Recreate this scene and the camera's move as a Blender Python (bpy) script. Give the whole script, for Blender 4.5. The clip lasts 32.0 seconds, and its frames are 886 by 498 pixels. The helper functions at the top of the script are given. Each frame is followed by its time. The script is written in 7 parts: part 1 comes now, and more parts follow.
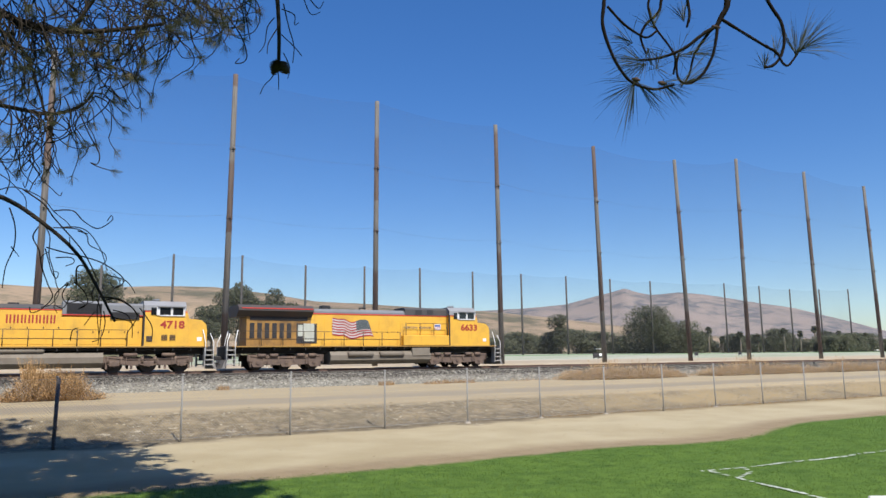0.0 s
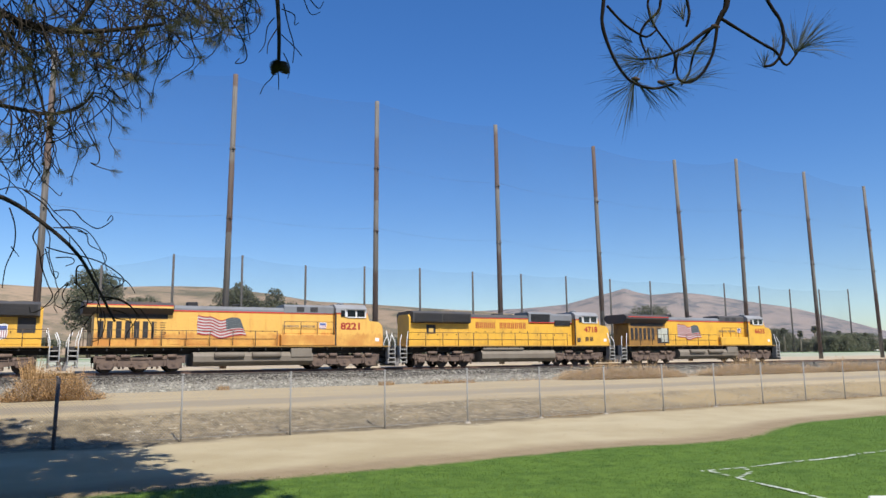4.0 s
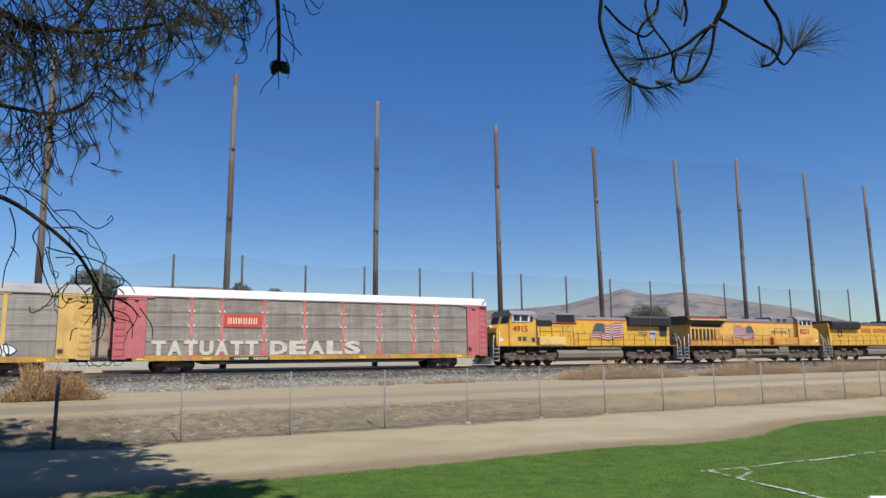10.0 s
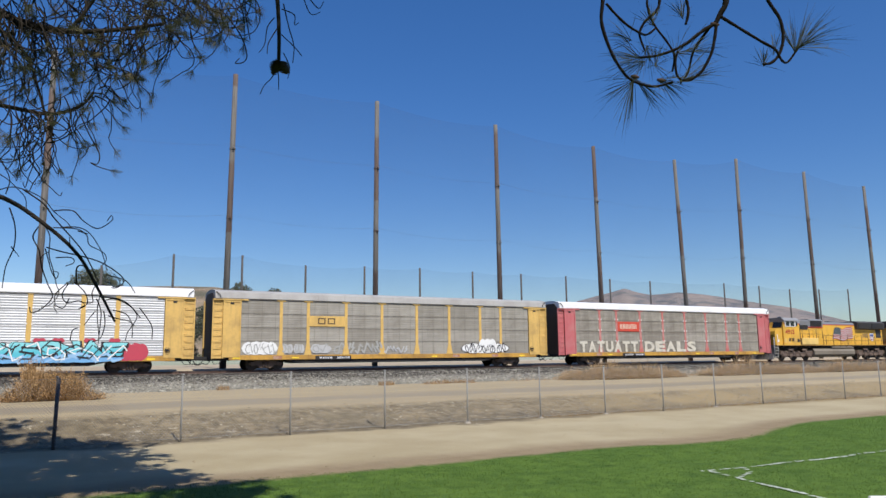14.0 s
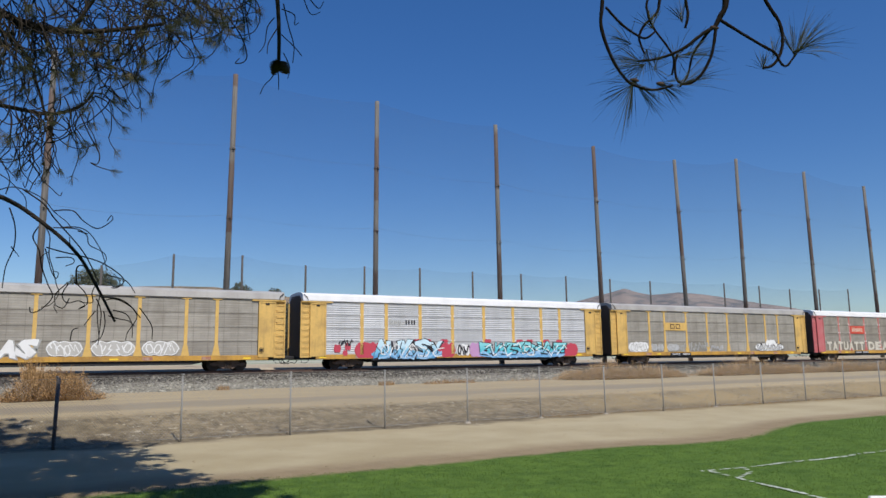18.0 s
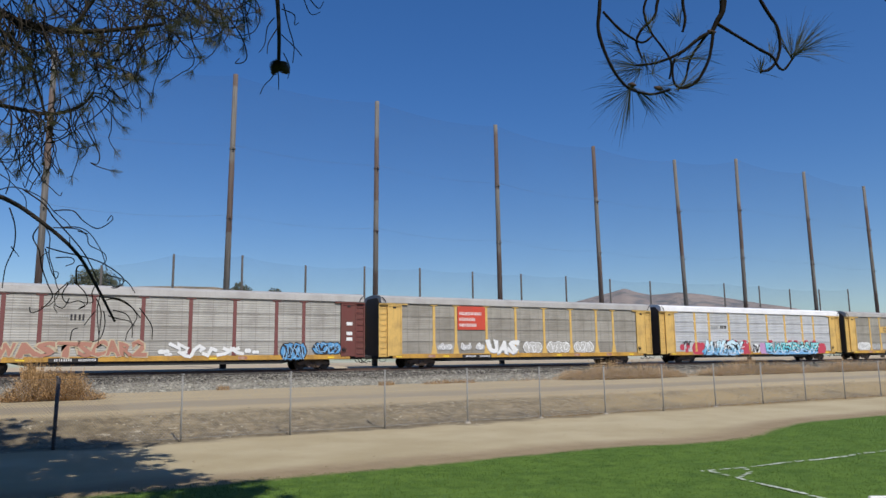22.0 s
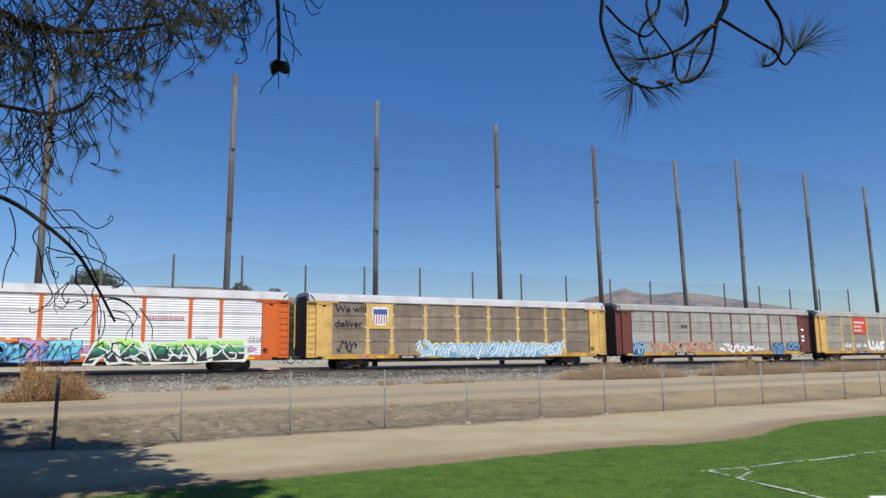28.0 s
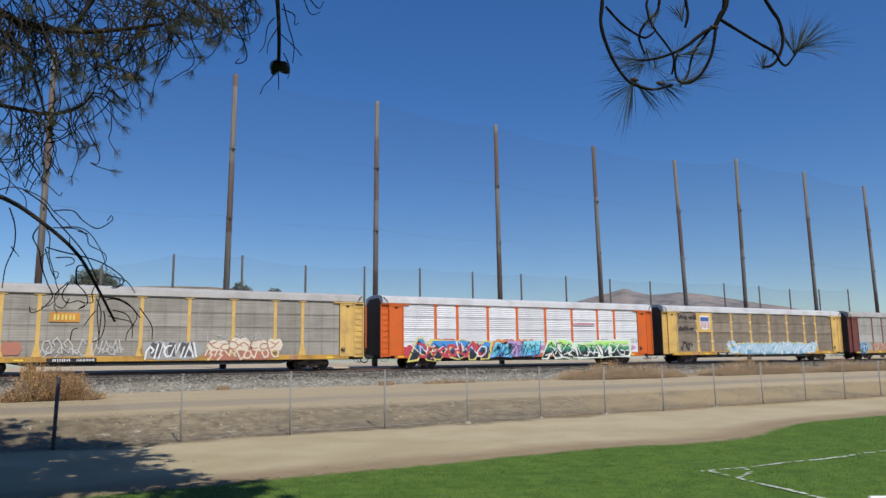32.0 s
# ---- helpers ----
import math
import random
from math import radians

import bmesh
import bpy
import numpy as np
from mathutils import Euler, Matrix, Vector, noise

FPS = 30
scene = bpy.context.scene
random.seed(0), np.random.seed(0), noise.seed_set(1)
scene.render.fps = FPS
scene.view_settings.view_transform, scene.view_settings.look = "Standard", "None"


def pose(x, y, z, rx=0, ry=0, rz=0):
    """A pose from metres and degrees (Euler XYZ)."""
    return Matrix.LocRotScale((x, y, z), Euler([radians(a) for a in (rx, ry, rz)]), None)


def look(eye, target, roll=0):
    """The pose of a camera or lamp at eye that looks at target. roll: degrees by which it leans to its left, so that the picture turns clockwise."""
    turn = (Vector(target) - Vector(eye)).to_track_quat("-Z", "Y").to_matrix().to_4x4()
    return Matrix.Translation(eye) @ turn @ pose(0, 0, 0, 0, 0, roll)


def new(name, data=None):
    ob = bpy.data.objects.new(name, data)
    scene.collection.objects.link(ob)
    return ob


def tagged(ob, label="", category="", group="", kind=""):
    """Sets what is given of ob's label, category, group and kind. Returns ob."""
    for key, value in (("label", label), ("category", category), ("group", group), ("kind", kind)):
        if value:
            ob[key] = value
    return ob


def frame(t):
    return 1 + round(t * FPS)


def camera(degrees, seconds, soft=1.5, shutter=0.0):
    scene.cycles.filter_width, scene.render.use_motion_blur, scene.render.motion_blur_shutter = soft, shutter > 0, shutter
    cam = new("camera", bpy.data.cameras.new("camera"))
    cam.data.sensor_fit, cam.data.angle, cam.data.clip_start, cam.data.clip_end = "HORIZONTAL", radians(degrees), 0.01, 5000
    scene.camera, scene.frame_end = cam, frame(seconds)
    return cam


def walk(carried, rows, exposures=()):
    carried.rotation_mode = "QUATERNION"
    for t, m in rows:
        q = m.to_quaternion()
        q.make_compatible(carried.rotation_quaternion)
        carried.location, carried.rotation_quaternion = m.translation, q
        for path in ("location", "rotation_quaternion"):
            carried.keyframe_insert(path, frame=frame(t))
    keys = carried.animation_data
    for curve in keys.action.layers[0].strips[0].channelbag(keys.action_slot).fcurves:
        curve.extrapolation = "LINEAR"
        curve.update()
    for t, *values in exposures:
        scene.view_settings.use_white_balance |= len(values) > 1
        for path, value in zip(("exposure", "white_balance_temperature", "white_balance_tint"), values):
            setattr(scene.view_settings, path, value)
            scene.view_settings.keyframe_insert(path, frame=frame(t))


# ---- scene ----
cam = camera(62.22, 32.0, soft=1.5)
EYE = Vector((0.0, -50.293, 0.549))
HEADING, PITCH, ROLL = 59.51, 8.567, -0.724
VIEW = pose(*EYE, 90 + PITCH, 0, HEADING - 90) @ pose(0, 0, 0, 0, 0, ROLL)
KELVIN, TINT = 6170, 12
STOPS = [(0.0, 0.35), (9.0, 0.36), (9.8, 0.02), (11.0, 0.03), (14.0, 0.06), (17.0, -0.10), (23.0, -0.12), (24.0, 0.0), (25.5, 0.0), (28.0, -0.03), (29.0, -0.02), (30.0, -0.12), (32.0, -0.11)]
walk(cam, [(0.0, VIEW), (32.0, VIEW)], [(t, s + 0.03, KELVIN - (0 if t < 9.5 else 90), TINT) for t, s in STOPS])

# ---- light ----
SUN_UP, SUN_AZ = 50.0, 181.0          # degrees above the horizon; clockwise from +y
world = bpy.data.worlds.new("sky")
scene.world = world
world.use_nodes = True
wn = world.node_tree
sky = wn.nodes.new("ShaderNodeTexSky")
sky.sky_type = "NISHITA"
sky.sun_disc = False
sky.sun_elevation, sky.sun_rotation = radians(SUN_UP), radians(SUN_AZ)
sky.air_density, sky.dust_density, sky.ozone_density = 1.0, 0.4, 1.6
sky.altitude = 150
deep = wn.nodes.new("ShaderNodeHueSaturation")
deep.inputs["Saturation"].default_value = 1.38
deep.inputs["Hue"].default_value = 0.511
wn.links.new(sky.outputs[0], deep.inputs["Color"])
haze = wn.nodes.new("ShaderNodeMix")
haze.data_type = "RGBA"
haze.inputs[0].default_value = 0.15
haze.inputs[7].default_value = (1.05, 2.2, 4.4, 1)
wn.links.new(deep.outputs[0], haze.inputs[6])
wn.links.new(haze.outputs[2], wn.nodes["Background"].inputs[0])
wn.nodes["Background"].inputs[1].default_value = 0.104
sun_data = bpy.data.lights.new("sun", "SUN")
sun_data.energy, sun_data.angle, sun_data.color = 4.9, radians(0.53), (1.0, 0.93, 0.82)
sun_lamp = new("sun", sun_data)
az = radians(SUN_AZ)
sun_to = Vector((math.sin(az) * math.cos(radians(SUN_UP)), math.cos(az) * math.cos(radians(SUN_UP)), math.sin(radians(SUN_UP))))
sun_lamp.matrix_world = look((0, 0, 60), Vector((0, 0, 60)) - sun_to)


# ---- materials ----
class Nodes:
    """A short hand for node trees of one material."""

    def __init__(self, name):
        self.mat = bpy.data.materials.new(name)
        self.mat.use_nodes = True
        self.tree = self.mat.node_tree
        self.bsdf = self.tree.nodes["Principled BSDF"]

    def add(self, kind, **inputs):
        n = self.tree.nodes.new("ShaderNode" + kind)
        for key, val in inputs.items():
            self.put(n.inputs[key.replace("_", " ")], val)
        return n

    def put(self, socket, val):
        if isinstance(val, bpy.types.NodeSocket):
            self.tree.links.new(val, socket)
        elif isinstance(val, (tuple, list)) and len(val) == 3 and socket.type == "RGBA":
            socket.default_value = (*val, 1)
        else:
            socket.default_value = val

    def coord(self, space="Object", scale=(1, 1, 1)):
        t = self.add("TexCoord").outputs[space]
        m = self.add("Mapping", Vector=t)
        m.inputs["Scale"].default_value = scale
        return m.outputs[0]

    def noise(self, scale, vec, detail=4.0, rough=0.55):
        return self.add("TexNoise", Scale=scale, Detail=detail, Roughness=rough, Vector=vec).outputs["Fac"]

    def ramp(self, val, a, b):
        n = self.add("MapRange")
        n.interpolation_type = "SMOOTHSTEP"
        for k, v in zip(("Value", "From Min", "From Max"), (val, a, b)):
            self.put(n.inputs[k], v)
        return n.outputs[0]

    def mix(self, fac, a, b, blend="MIX"):
        n = self.tree.nodes.new("ShaderNodeMix")
        n.data_type, n.blend_type = "RGBA", blend
        self.put(n.inputs[0], fac)
        self.put(n.inputs[6], a)
        self.put(n.inputs[7], b)
        return n.outputs[2]

    def math(self, op, a, b=0.0):
        n = self.tree.nodes.new("ShaderNodeMath")
        n.operation = op
        self.put(n.inputs[0], a)
        self.put(n.inputs[1], b)
        return n.outputs[0]

    def finish(self, color, rough=0.6, metal=0.0, bump=None, strength=0.3, dist=0.02, spec=0.5):
        self.put(self.bsdf.inputs["Base Color"], color)
        self.put(self.bsdf.inputs["Roughness"], rough)
        self.put(self.bsdf.inputs["Metallic"], metal)
        self.put(self.bsdf.inputs["Specular IOR Level"], spec)
        if bump is not None:
            b = self.add("Bump", Strength=strength, Distance=dist, Height=bump)
            self.tree.links.new(b.outputs[0], self.bsdf.inputs["Normal"])
        return self.mat


MATS = {}


def paint(name, color, rough=0.5, metal=0.0, dirt=(0.10, 0.075, 0.05), amount=0.35, streak=True, scale=1.0, vary=0.0, spec=0.5):
    """Weathered paint or metal: two scales of dirt, streaks that run down, fine relief."""
    if name in MATS:
        return MATS[name]
    n = Nodes(name)
    v = n.coord()
    big = n.noise(0.7 * scale, v, 5)
    fine = n.noise(9 * scale, v, 3)
    col = n.mix(n.math("MULTIPLY", n.ramp(fine, 0.3, 0.75), amount * 0.35), color, dirt)
    if streak:
        s = n.noise(1.0, n.coord(scale=(5 * scale, 5 * scale, 0.5 * scale)), 4)
        col = n.mix(n.math("MULTIPLY", n.ramp(s, 0.5, 0.8), amount * 0.7), col, dirt)
    col = n.mix(n.math("MULTIPLY", n.ramp(big, 0.42, 0.72), amount), col, dirt)
    if vary:
        r = n.add("ObjectInfo").outputs["Random"]
        col = n.mix(n.math("MULTIPLY", r, vary), col, tuple(c * 0.55 for c in color))
    MATS[name] = n.finish(col, n.math("ADD", rough, n.math("MULTIPLY", big, 0.2)), metal, fine, 0.15, 0.01, spec)
    return MATS[name]


YELLOW = paint("armour_yellow_paint", (0.68, 0.385, 0.038), 0.45, amount=0.24)
YELLOW_OLD = paint("faded_yellow_paint", (0.66, 0.425, 0.115), 0.55, amount=0.34)


def washed(name, color, stain):
    """Old yellow paint under brown-orange wash marks that gather in the lower panels."""
    n = Nodes(name)
    v = n.coord()
    z = n.add("SeparateXYZ", Vector=v).outputs["Z"]
    run = n.noise(1.0, n.coord(scale=(3.5, 3.5, 0.35)), 5)
    big, fine = n.noise(0.8, v, 5), n.noise(11, v, 4)
    low = n.ramp(n.math("ADD", z, n.math("MULTIPLY", n.math("SUBTRACT", run, 0.5), 1.2)), 2.55, 2.3)
    col = n.mix(n.math("MULTIPLY", n.ramp(run, 0.46, 0.75), 0.4), color, stain)
    col = n.mix(n.math("MULTIPLY", low, n.ramp(big, 0.2, 0.65)), col, stain)
    col = n.mix(n.math("MULTIPLY", n.ramp(fine, 0.5, 0.75), 0.3), col, (0.14, 0.08, 0.04))
    return n.finish(col, 0.55, 0, fine, 0.15, 0.01)


YELLOW_WORN = washed("grimy_yellow_paint", (0.68, 0.40, 0.085), (0.48, 0.21, 0.04))
ROOF_DARK = paint("sooty_roof_grey", (0.052, 0.052, 0.054), 0.6, dirt=(0.10, 0.08, 0.06), amount=0.4)
YELLOW_SOOT = paint("sooty_yellow_paint", (0.34, 0.18, 0.035), 0.6, dirt=(0.07, 0.042, 0.024), amount=0.75)
YELLOW_PALE = paint("pale_yellow_paint", (0.72, 0.50, 0.15), 0.55, amount=0.25)
GREY = paint("loco_grey_paint", (0.17, 0.18, 0.19), 0.5, amount=0.3)
DARK = paint("dark_grille", (0.022, 0.023, 0.026), 0.6, amount=0.2)
BLACK = paint("black_steel", (0.012, 0.012, 0.013), 0.6, dirt=(0.06, 0.05, 0.04), amount=0.3)
TRUCK = paint("truck_steel", (0.105, 0.074, 0.058), 0.75, dirt=(0.20, 0.14, 0.095), amount=0.65, scale=3)
WHEEL = paint("wheel_steel", (0.03, 0.024, 0.021), 0.6, amount=0.4, scale=3)
TANK = paint("tank_grey", (0.195, 0.170, 0.130), 0.65, dirt=(0.13, 0.10, 0.07), amount=0.5)
FLAG_RED = paint("flag_red_paint", (0.33, 0.035, 0.035), 0.5, amount=0.25)
FLAG_WHITE = paint("flag_white_paint", (0.52, 0.51, 0.49), 0.5, amount=0.25)
NUMBER_RED = paint("road_number_red", (0.30, 0.022, 0.014), 0.5, amount=0.12)
RED = paint("signal_red_paint", (0.55, 0.035, 0.02), 0.5, amount=0.15)
WHITE = paint("white_paint", (0.72, 0.72, 0.70), 0.5, amount=0.12)
BLUE = paint("flag_blue_paint", (0.060, 0.078, 0.085), 0.5, amount=0.15)
RAIL_STEEL = paint("rail_steel", (0.09, 0.055, 0.04), 0.6, dirt=(0.14, 0.08, 0.05), amount=0.5)


def glass(name):
    n = Nodes(name)
    return n.finish((0.012, 0.014, 0.016), 0.06)


GLASS = glass("cab_glass")


# ---- mesh code ----
class Shape:
    """Collects the faces of one mesh."""

    def __init__(self):
        self.v, self.f, self.smooth = [], [], []

    def poly(self, pts, smooth=False):
        i = len(self.v)
        self.v.extend(tuple(p) for p in pts)
        self.f.append(tuple(range(i, i + len(pts))))
        self.smooth.append(smooth)
        return self

    def box(self, x0, x1, y0, y1, z0, z1, c=0.0):
        """A box; c cuts its edges."""
        i = len(self.v)
        if c <= 0:
            self.v += [(x, y, z) for x in (x0, x1) for y in (y0, y1) for z in (z0, z1)]
            for q in ((0, 1, 3, 2), (4, 6, 7, 5), (0, 4, 5, 1), (2, 3, 7, 6), (0, 2, 6, 4), (1, 5, 7, 3)):
                self.f.append(tuple(i + k for k in q))
                self.smooth.append(False)
            return self
        lo, hi = (x0, y0, z0), (x1, y1, z1)
        idx = {}
        for s in ((a, b, d) for a in (0, 1) for b in (0, 1) for d in (0, 1)):
            for ax in range(3):
                p = [(hi[k] if s[k] else lo[k]) + (0 if k == ax else (-c if s[k] else c)) for k in range(3)]
                idx[s, ax] = len(self.v)
                self.v.append(tuple(p))
        def face(keys):
            pts = [Vector(self.v[idx[k]]) for k in keys]
            n = (pts[1] - pts[0]).cross(pts[2] - pts[0])
            mid = sum(pts, Vector()) / len(pts)
            cen = Vector(((x0 + x1) / 2, (y0 + y1) / 2, (z0 + z1) / 2))
            keys = keys if n.dot(mid - cen) > 0 else keys[::-1]
            self.f.append(tuple(idx[k] for k in keys))
            self.smooth.append(False)
        for ax in range(3):
            b, d = [k for k in range(3) if k != ax]
            for sv in (0, 1):
                ks = []
                for p, q in ((0, 0), (1, 0), (1, 1), (0, 1)):
                    s = [0, 0, 0]
                    s[ax], s[b], s[d] = sv, p, q
                    ks.append((tuple(s), ax))
                face(ks)
            for p in (0, 1):
                for q in (0, 1):
                    s0, s1 = [0, 0, 0], [0, 0, 0]
                    s0[b], s0[d], s1[b], s1[d], s1[ax] = p, q, p, q, 1
                    s0, s1 = tuple(s0), tuple(s1)
                    face([(s0, b), (s1, b), (s1, d), (s0, d)])
        for s in ((a, b, d) for a in (0, 1) for b in (0, 1) for d in (0, 1)):
            face([(s, 0), (s, 1), (s, 2)])
        return self

    def tube(self, pts, radii, n=8, cap=True, smooth=True):
        """A round bar along points, with a radius at each."""
        pts = [Vector(p) for p in pts]
        if isinstance(radii, (int, float)):
            radii = [radii] * len(pts)
        i0 = len(self.v)
        side = None
        for k, p in enumerate(pts):
            d = (pts[min(k + 1, len(pts) - 1)] - pts[max(k - 1, 0)]).normalized()
            ref = Vector((0, 0, 1)) if abs(d.z) < 0.9 else Vector((1, 0, 0))
            a = d.cross(ref).normalized() if side is None else (side - d * side.dot(d)).normalized()
            side = a
            b = d.cross(a)
            for j in range(n):
                w = 2 * math.pi * j / n
                self.v.append(tuple(p + (a * math.cos(w) + b * math.sin(w)) * radii[k]))
        for k in range(len(pts) - 1):
            for j in range(n):
                a, b = i0 + k * n + j, i0 + k * n + (j + 1) % n
                self.f.append((a, b, b + n, a + n))
                self.smooth.append(smooth)
        if cap:
            self.f.append(tuple(i0 + j for j in range(n))[::-1])
            self.f.append(tuple(i0 + (len(pts) - 1) * n + j for j in range(n)))
            self.smooth += [False, False]
        return self

    def cyl(self, a, b, r, n=16):
        return self.tube([a, b], [r, r], n)

    def prism(self, outline, x0, x1, axis=0):
        """A closed outline in the two other axes, drawn out along one."""
        def at(p, x):
            q = list(p)
            q.insert(axis, x)
            return tuple(q)
        m, i = len(outline), len(self.v)
        self.v += [at(p, x0) for p in outline] + [at(p, x1) for p in outline]
        for j in range(m):
            k = (j + 1) % m
            self.f.append((i + j, i + k, i + m + k, i + m + j))
            self.smooth.append(False)
        self.f.append(tuple(range(i, i + m))[::-1])
        self.f.append(tuple(range(i + m, i + 2 * m)))
        self.smooth += [False, False]
        return self

    def mesh(self, name, material, fix=True):
        me = bpy.data.meshes.new(name)
        me.from_pydata(self.v, [], self.f)
        me.polygons.foreach_set("use_smooth", self.smooth)
        me.materials.append(material)
        if fix:
            bm = bmesh.new()
            bm.from_mesh(me)
            bmesh.ops.recalc_face_normals(bm, faces=bm.faces)
            bm.to_mesh(me)
            bm.free()
        me.update()
        return me


def part(name, shape, material, parent, label="", at=None, fix=True):
    """Links a shape as one mesh under a thing or a part. at: its pose there."""
    data = shape if isinstance(shape, bpy.types.Mesh) else shape.mesh(name, material, fix)
    ob = new(name, data)
    ob.parent = parent
    if at is not None:
        ob.matrix_basis = at
    return tagged(ob, label)


def thing(name, label, category, at=None, group="", kind="", data=None):
    ob = new(name, data)
    if at is not None:
        ob.matrix_basis = at
    return tagged(ob, label, category, group, kind)


def words(name, text, size, material, parent, at, label="", squeeze=1.0, depth=0.004, bold=0.0, fit=None):
    """Lettering as a thin mesh, its left foot at the pose; upright it reads from -y."""
    c = bpy.data.curves.new(name, "FONT")
    c.body, c.size, c.extrude = text, size, depth
    c.resolution_u, c.offset = 3, bold
    o = bpy.data.objects.new(name, c)
    scene.collection.objects.link(o)
    bpy.context.view_layer.update()
    me = bpy.data.meshes.new_from_object(o)
    bpy.data.objects.remove(o)
    bpy.data.curves.remove(c)
    me.transform(Matrix.Diagonal((squeeze, 1, 1, 1)))
    if fit:
        xs, ys = [v.co.x for v in me.vertices], [v.co.y for v in me.vertices]
        me.transform(Matrix.Diagonal((fit[0] / (max(xs) - min(xs)), fit[1] / (max(ys) - min(ys)), 1, 1)) @ Matrix.Translation((-min(xs), -min(ys), 0)))
    me.materials.clear()
    me.materials.append(material)
    ob = new(name, me)
    ob.parent = parent
    ob.matrix_basis = at @ pose(0, 0, 0, 90, 0, 0)
    return tagged(ob, label)


# ---- ground ----
PROFILE = [(-400, -1.28), (-60, -1.28), (-33.0, -1.28), (-32.0, -1.265), (-31.2, -1.22), (-30.4, -1.06), (-29.6, -0.88), (-28.9, -0.765), (-28.2, -0.72), (-22, -0.73), (-15, -0.76), (-10, -0.9), (-7.2, -1.0),
           (-6.4, -0.95), (-2.6, -0.27), (-1.9, -0.21), (1.9, -0.21), (2.6, -0.27), (3.6, -0.36), (5.6, 0.08), (12, 0.16), (60, 0.5), (135, 1.75), (170, 2.3), (400, 5.5), (1200, 14), (4200, 30)]


def ground_z(y):
    for (a, za), (b, zb) in zip(PROFILE, PROFILE[1:]):
        if y <= b:
            return za + (zb - za) * max(0, (y - a) / (b - a))
    return PROFILE[-1][1]


def ground_at(x, y):
    """Height of the ground sheet with its lumps."""
    z = ground_z(y)
    if -32.0 < y < -28.4 and -40 < x < 130:
        w = 1 - abs((y + 30.2) / 1.8)
        z += max(0, w) * (0.07 * noise.noise((x * 0.9, y * 1.2, 3)) + 0.045 * noise.noise((x * 3.1, y * 3.1, 9)))
    if -32 < y < -8:
        z += 0.03 * noise.noise((x * 0.35, y * 0.6, 1))
    if -45 < y < -30:
        z += 0.02 * noise.noise((x * 0.8, y * 0.8, 5))
    return z


def build_ground():
    ys = sorted(set([-400, -200, -100, -60, -50] + list(np.arange(-46, -32.2, 0.5)) + list(np.arange(-32.2, -28.3, 0.16)) + list(np.arange(-28.2, -7.5, 1.0))
                    + [p[0] for p in PROFILE] + [-5.5, -4.5, -3.5, 20, 30, 45, 80, 100, 250, 800, 2500]))
    xs = sorted(set([-4200, -2000, -1000, -500, -250, -120, -70, -40] + list(np.arange(-30, -4, 2.0)) + list(np.arange(-4, 40, 0.3)) + list(np.arange(40, 130, 1.5)) + [150, 180, 220, 300, 500, 1000, 2000, 4200]))
    s = Shape()
    for y in ys:
        for x in xs:
            s.v.append((float(x), float(y), ground_at(float(x), float(y))))
    w = len(xs)
    for j in range(len(ys) - 1):
        for i in range(w - 1):
            a = j * w + i
            s.f.append((a, a + 1, a + w + 1, a + w))
            s.smooth.append(True)
    n = Nodes("ground_soil")
    pos = n.add("NewGeometry").outputs["Position"]
    sep = n.add("SeparateXYZ", Vector=pos)
    X, Y = sep.outputs["X"], sep.outputs["Y"]
    n1, n2, n3 = n.noise(0.45, pos, 5), n.noise(3.5, pos, 5, 0.65), n.noise(28, pos, 3, 0.7)
    wob = n.math("ADD", Y, n.math("MULTIPLY", n.math("SUBTRACT", n1, 0.5), 2.6))
    wob2 = n.math("ADD", wob, n.math("MULTIPLY", n.math("SUBTRACT", n2, 0.5), 0.9))
    slow = n.noise(1.0, n.coord("Object", (0.05, 1.1, 1)), 3)
    grass = n.mix(n.ramp(n2, 0.3, 0.7), (0.058, 0.112, 0.014), (0.105, 0.178, 0.025))
    edge_dirt = n.mix(n2, (0.22, 0.165, 0.095), (0.34, 0.26, 0.155))
    sand = n.mix(n.ramp(n1, 0.3, 0.7), (0.375, 0.308, 0.18), (0.455, 0.385, 0.24))
    bank = n.mix(n.ramp(n2, 0.35, 0.68), (0.14, 0.11, 0.067), (0.30, 0.24, 0.143))
    bank = n.mix(n.math("MULTIPLY", n.ramp(n1, 0.42, 0.6), 0.4), bank, (0.165, 0.138, 0.088))
    bank = n.mix(n.ramp(n.noise(1.7, n.coord("Object", (1, 1, 3)), 6, 0.7), 0.6, 0.7), bank, (0.52, 0.46, 0.34))
    dry = n.mix(n2, (0.37, 0.28, 0.14), (0.26, 0.198, 0.105))
    bank = n.mix(n.math("MULTIPLY", n.ramp(X, 12, 22), n.ramp(n1, 0.3, 0.6)), bank, dry)
    road = n.mix(n.ramp(slow, 0.35, 0.65), (0.45, 0.358, 0.208), (0.37, 0.298, 0.18))
    lane = n.math("MULTIPLY", n.ramp(wob2, -27.9, -26.9), n.math("SUBTRACT", 1.0, n.ramp(wob2, -25.0, -23.2)))
    road = n.mix(n.math("MULTIPLY", lane, 0.8), road, (0.29, 0.242, 0.168))
    gravel = n.mix(n.ramp(n3, 0.35, 0.65), (0.15, 0.14, 0.11), (0.32, 0.30, 0.24))
    yard = n.mix(n.ramp(n1, 0.3, 0.7), (0.48, 0.40, 0.28), (0.40, 0.32, 0.21))
    turf = n.mix(n.ramp(n.noise(0.06, pos, 4), 0.35, 0.7), (0.41, 0.42, 0.315), (0.29, 0.33, 0.205))
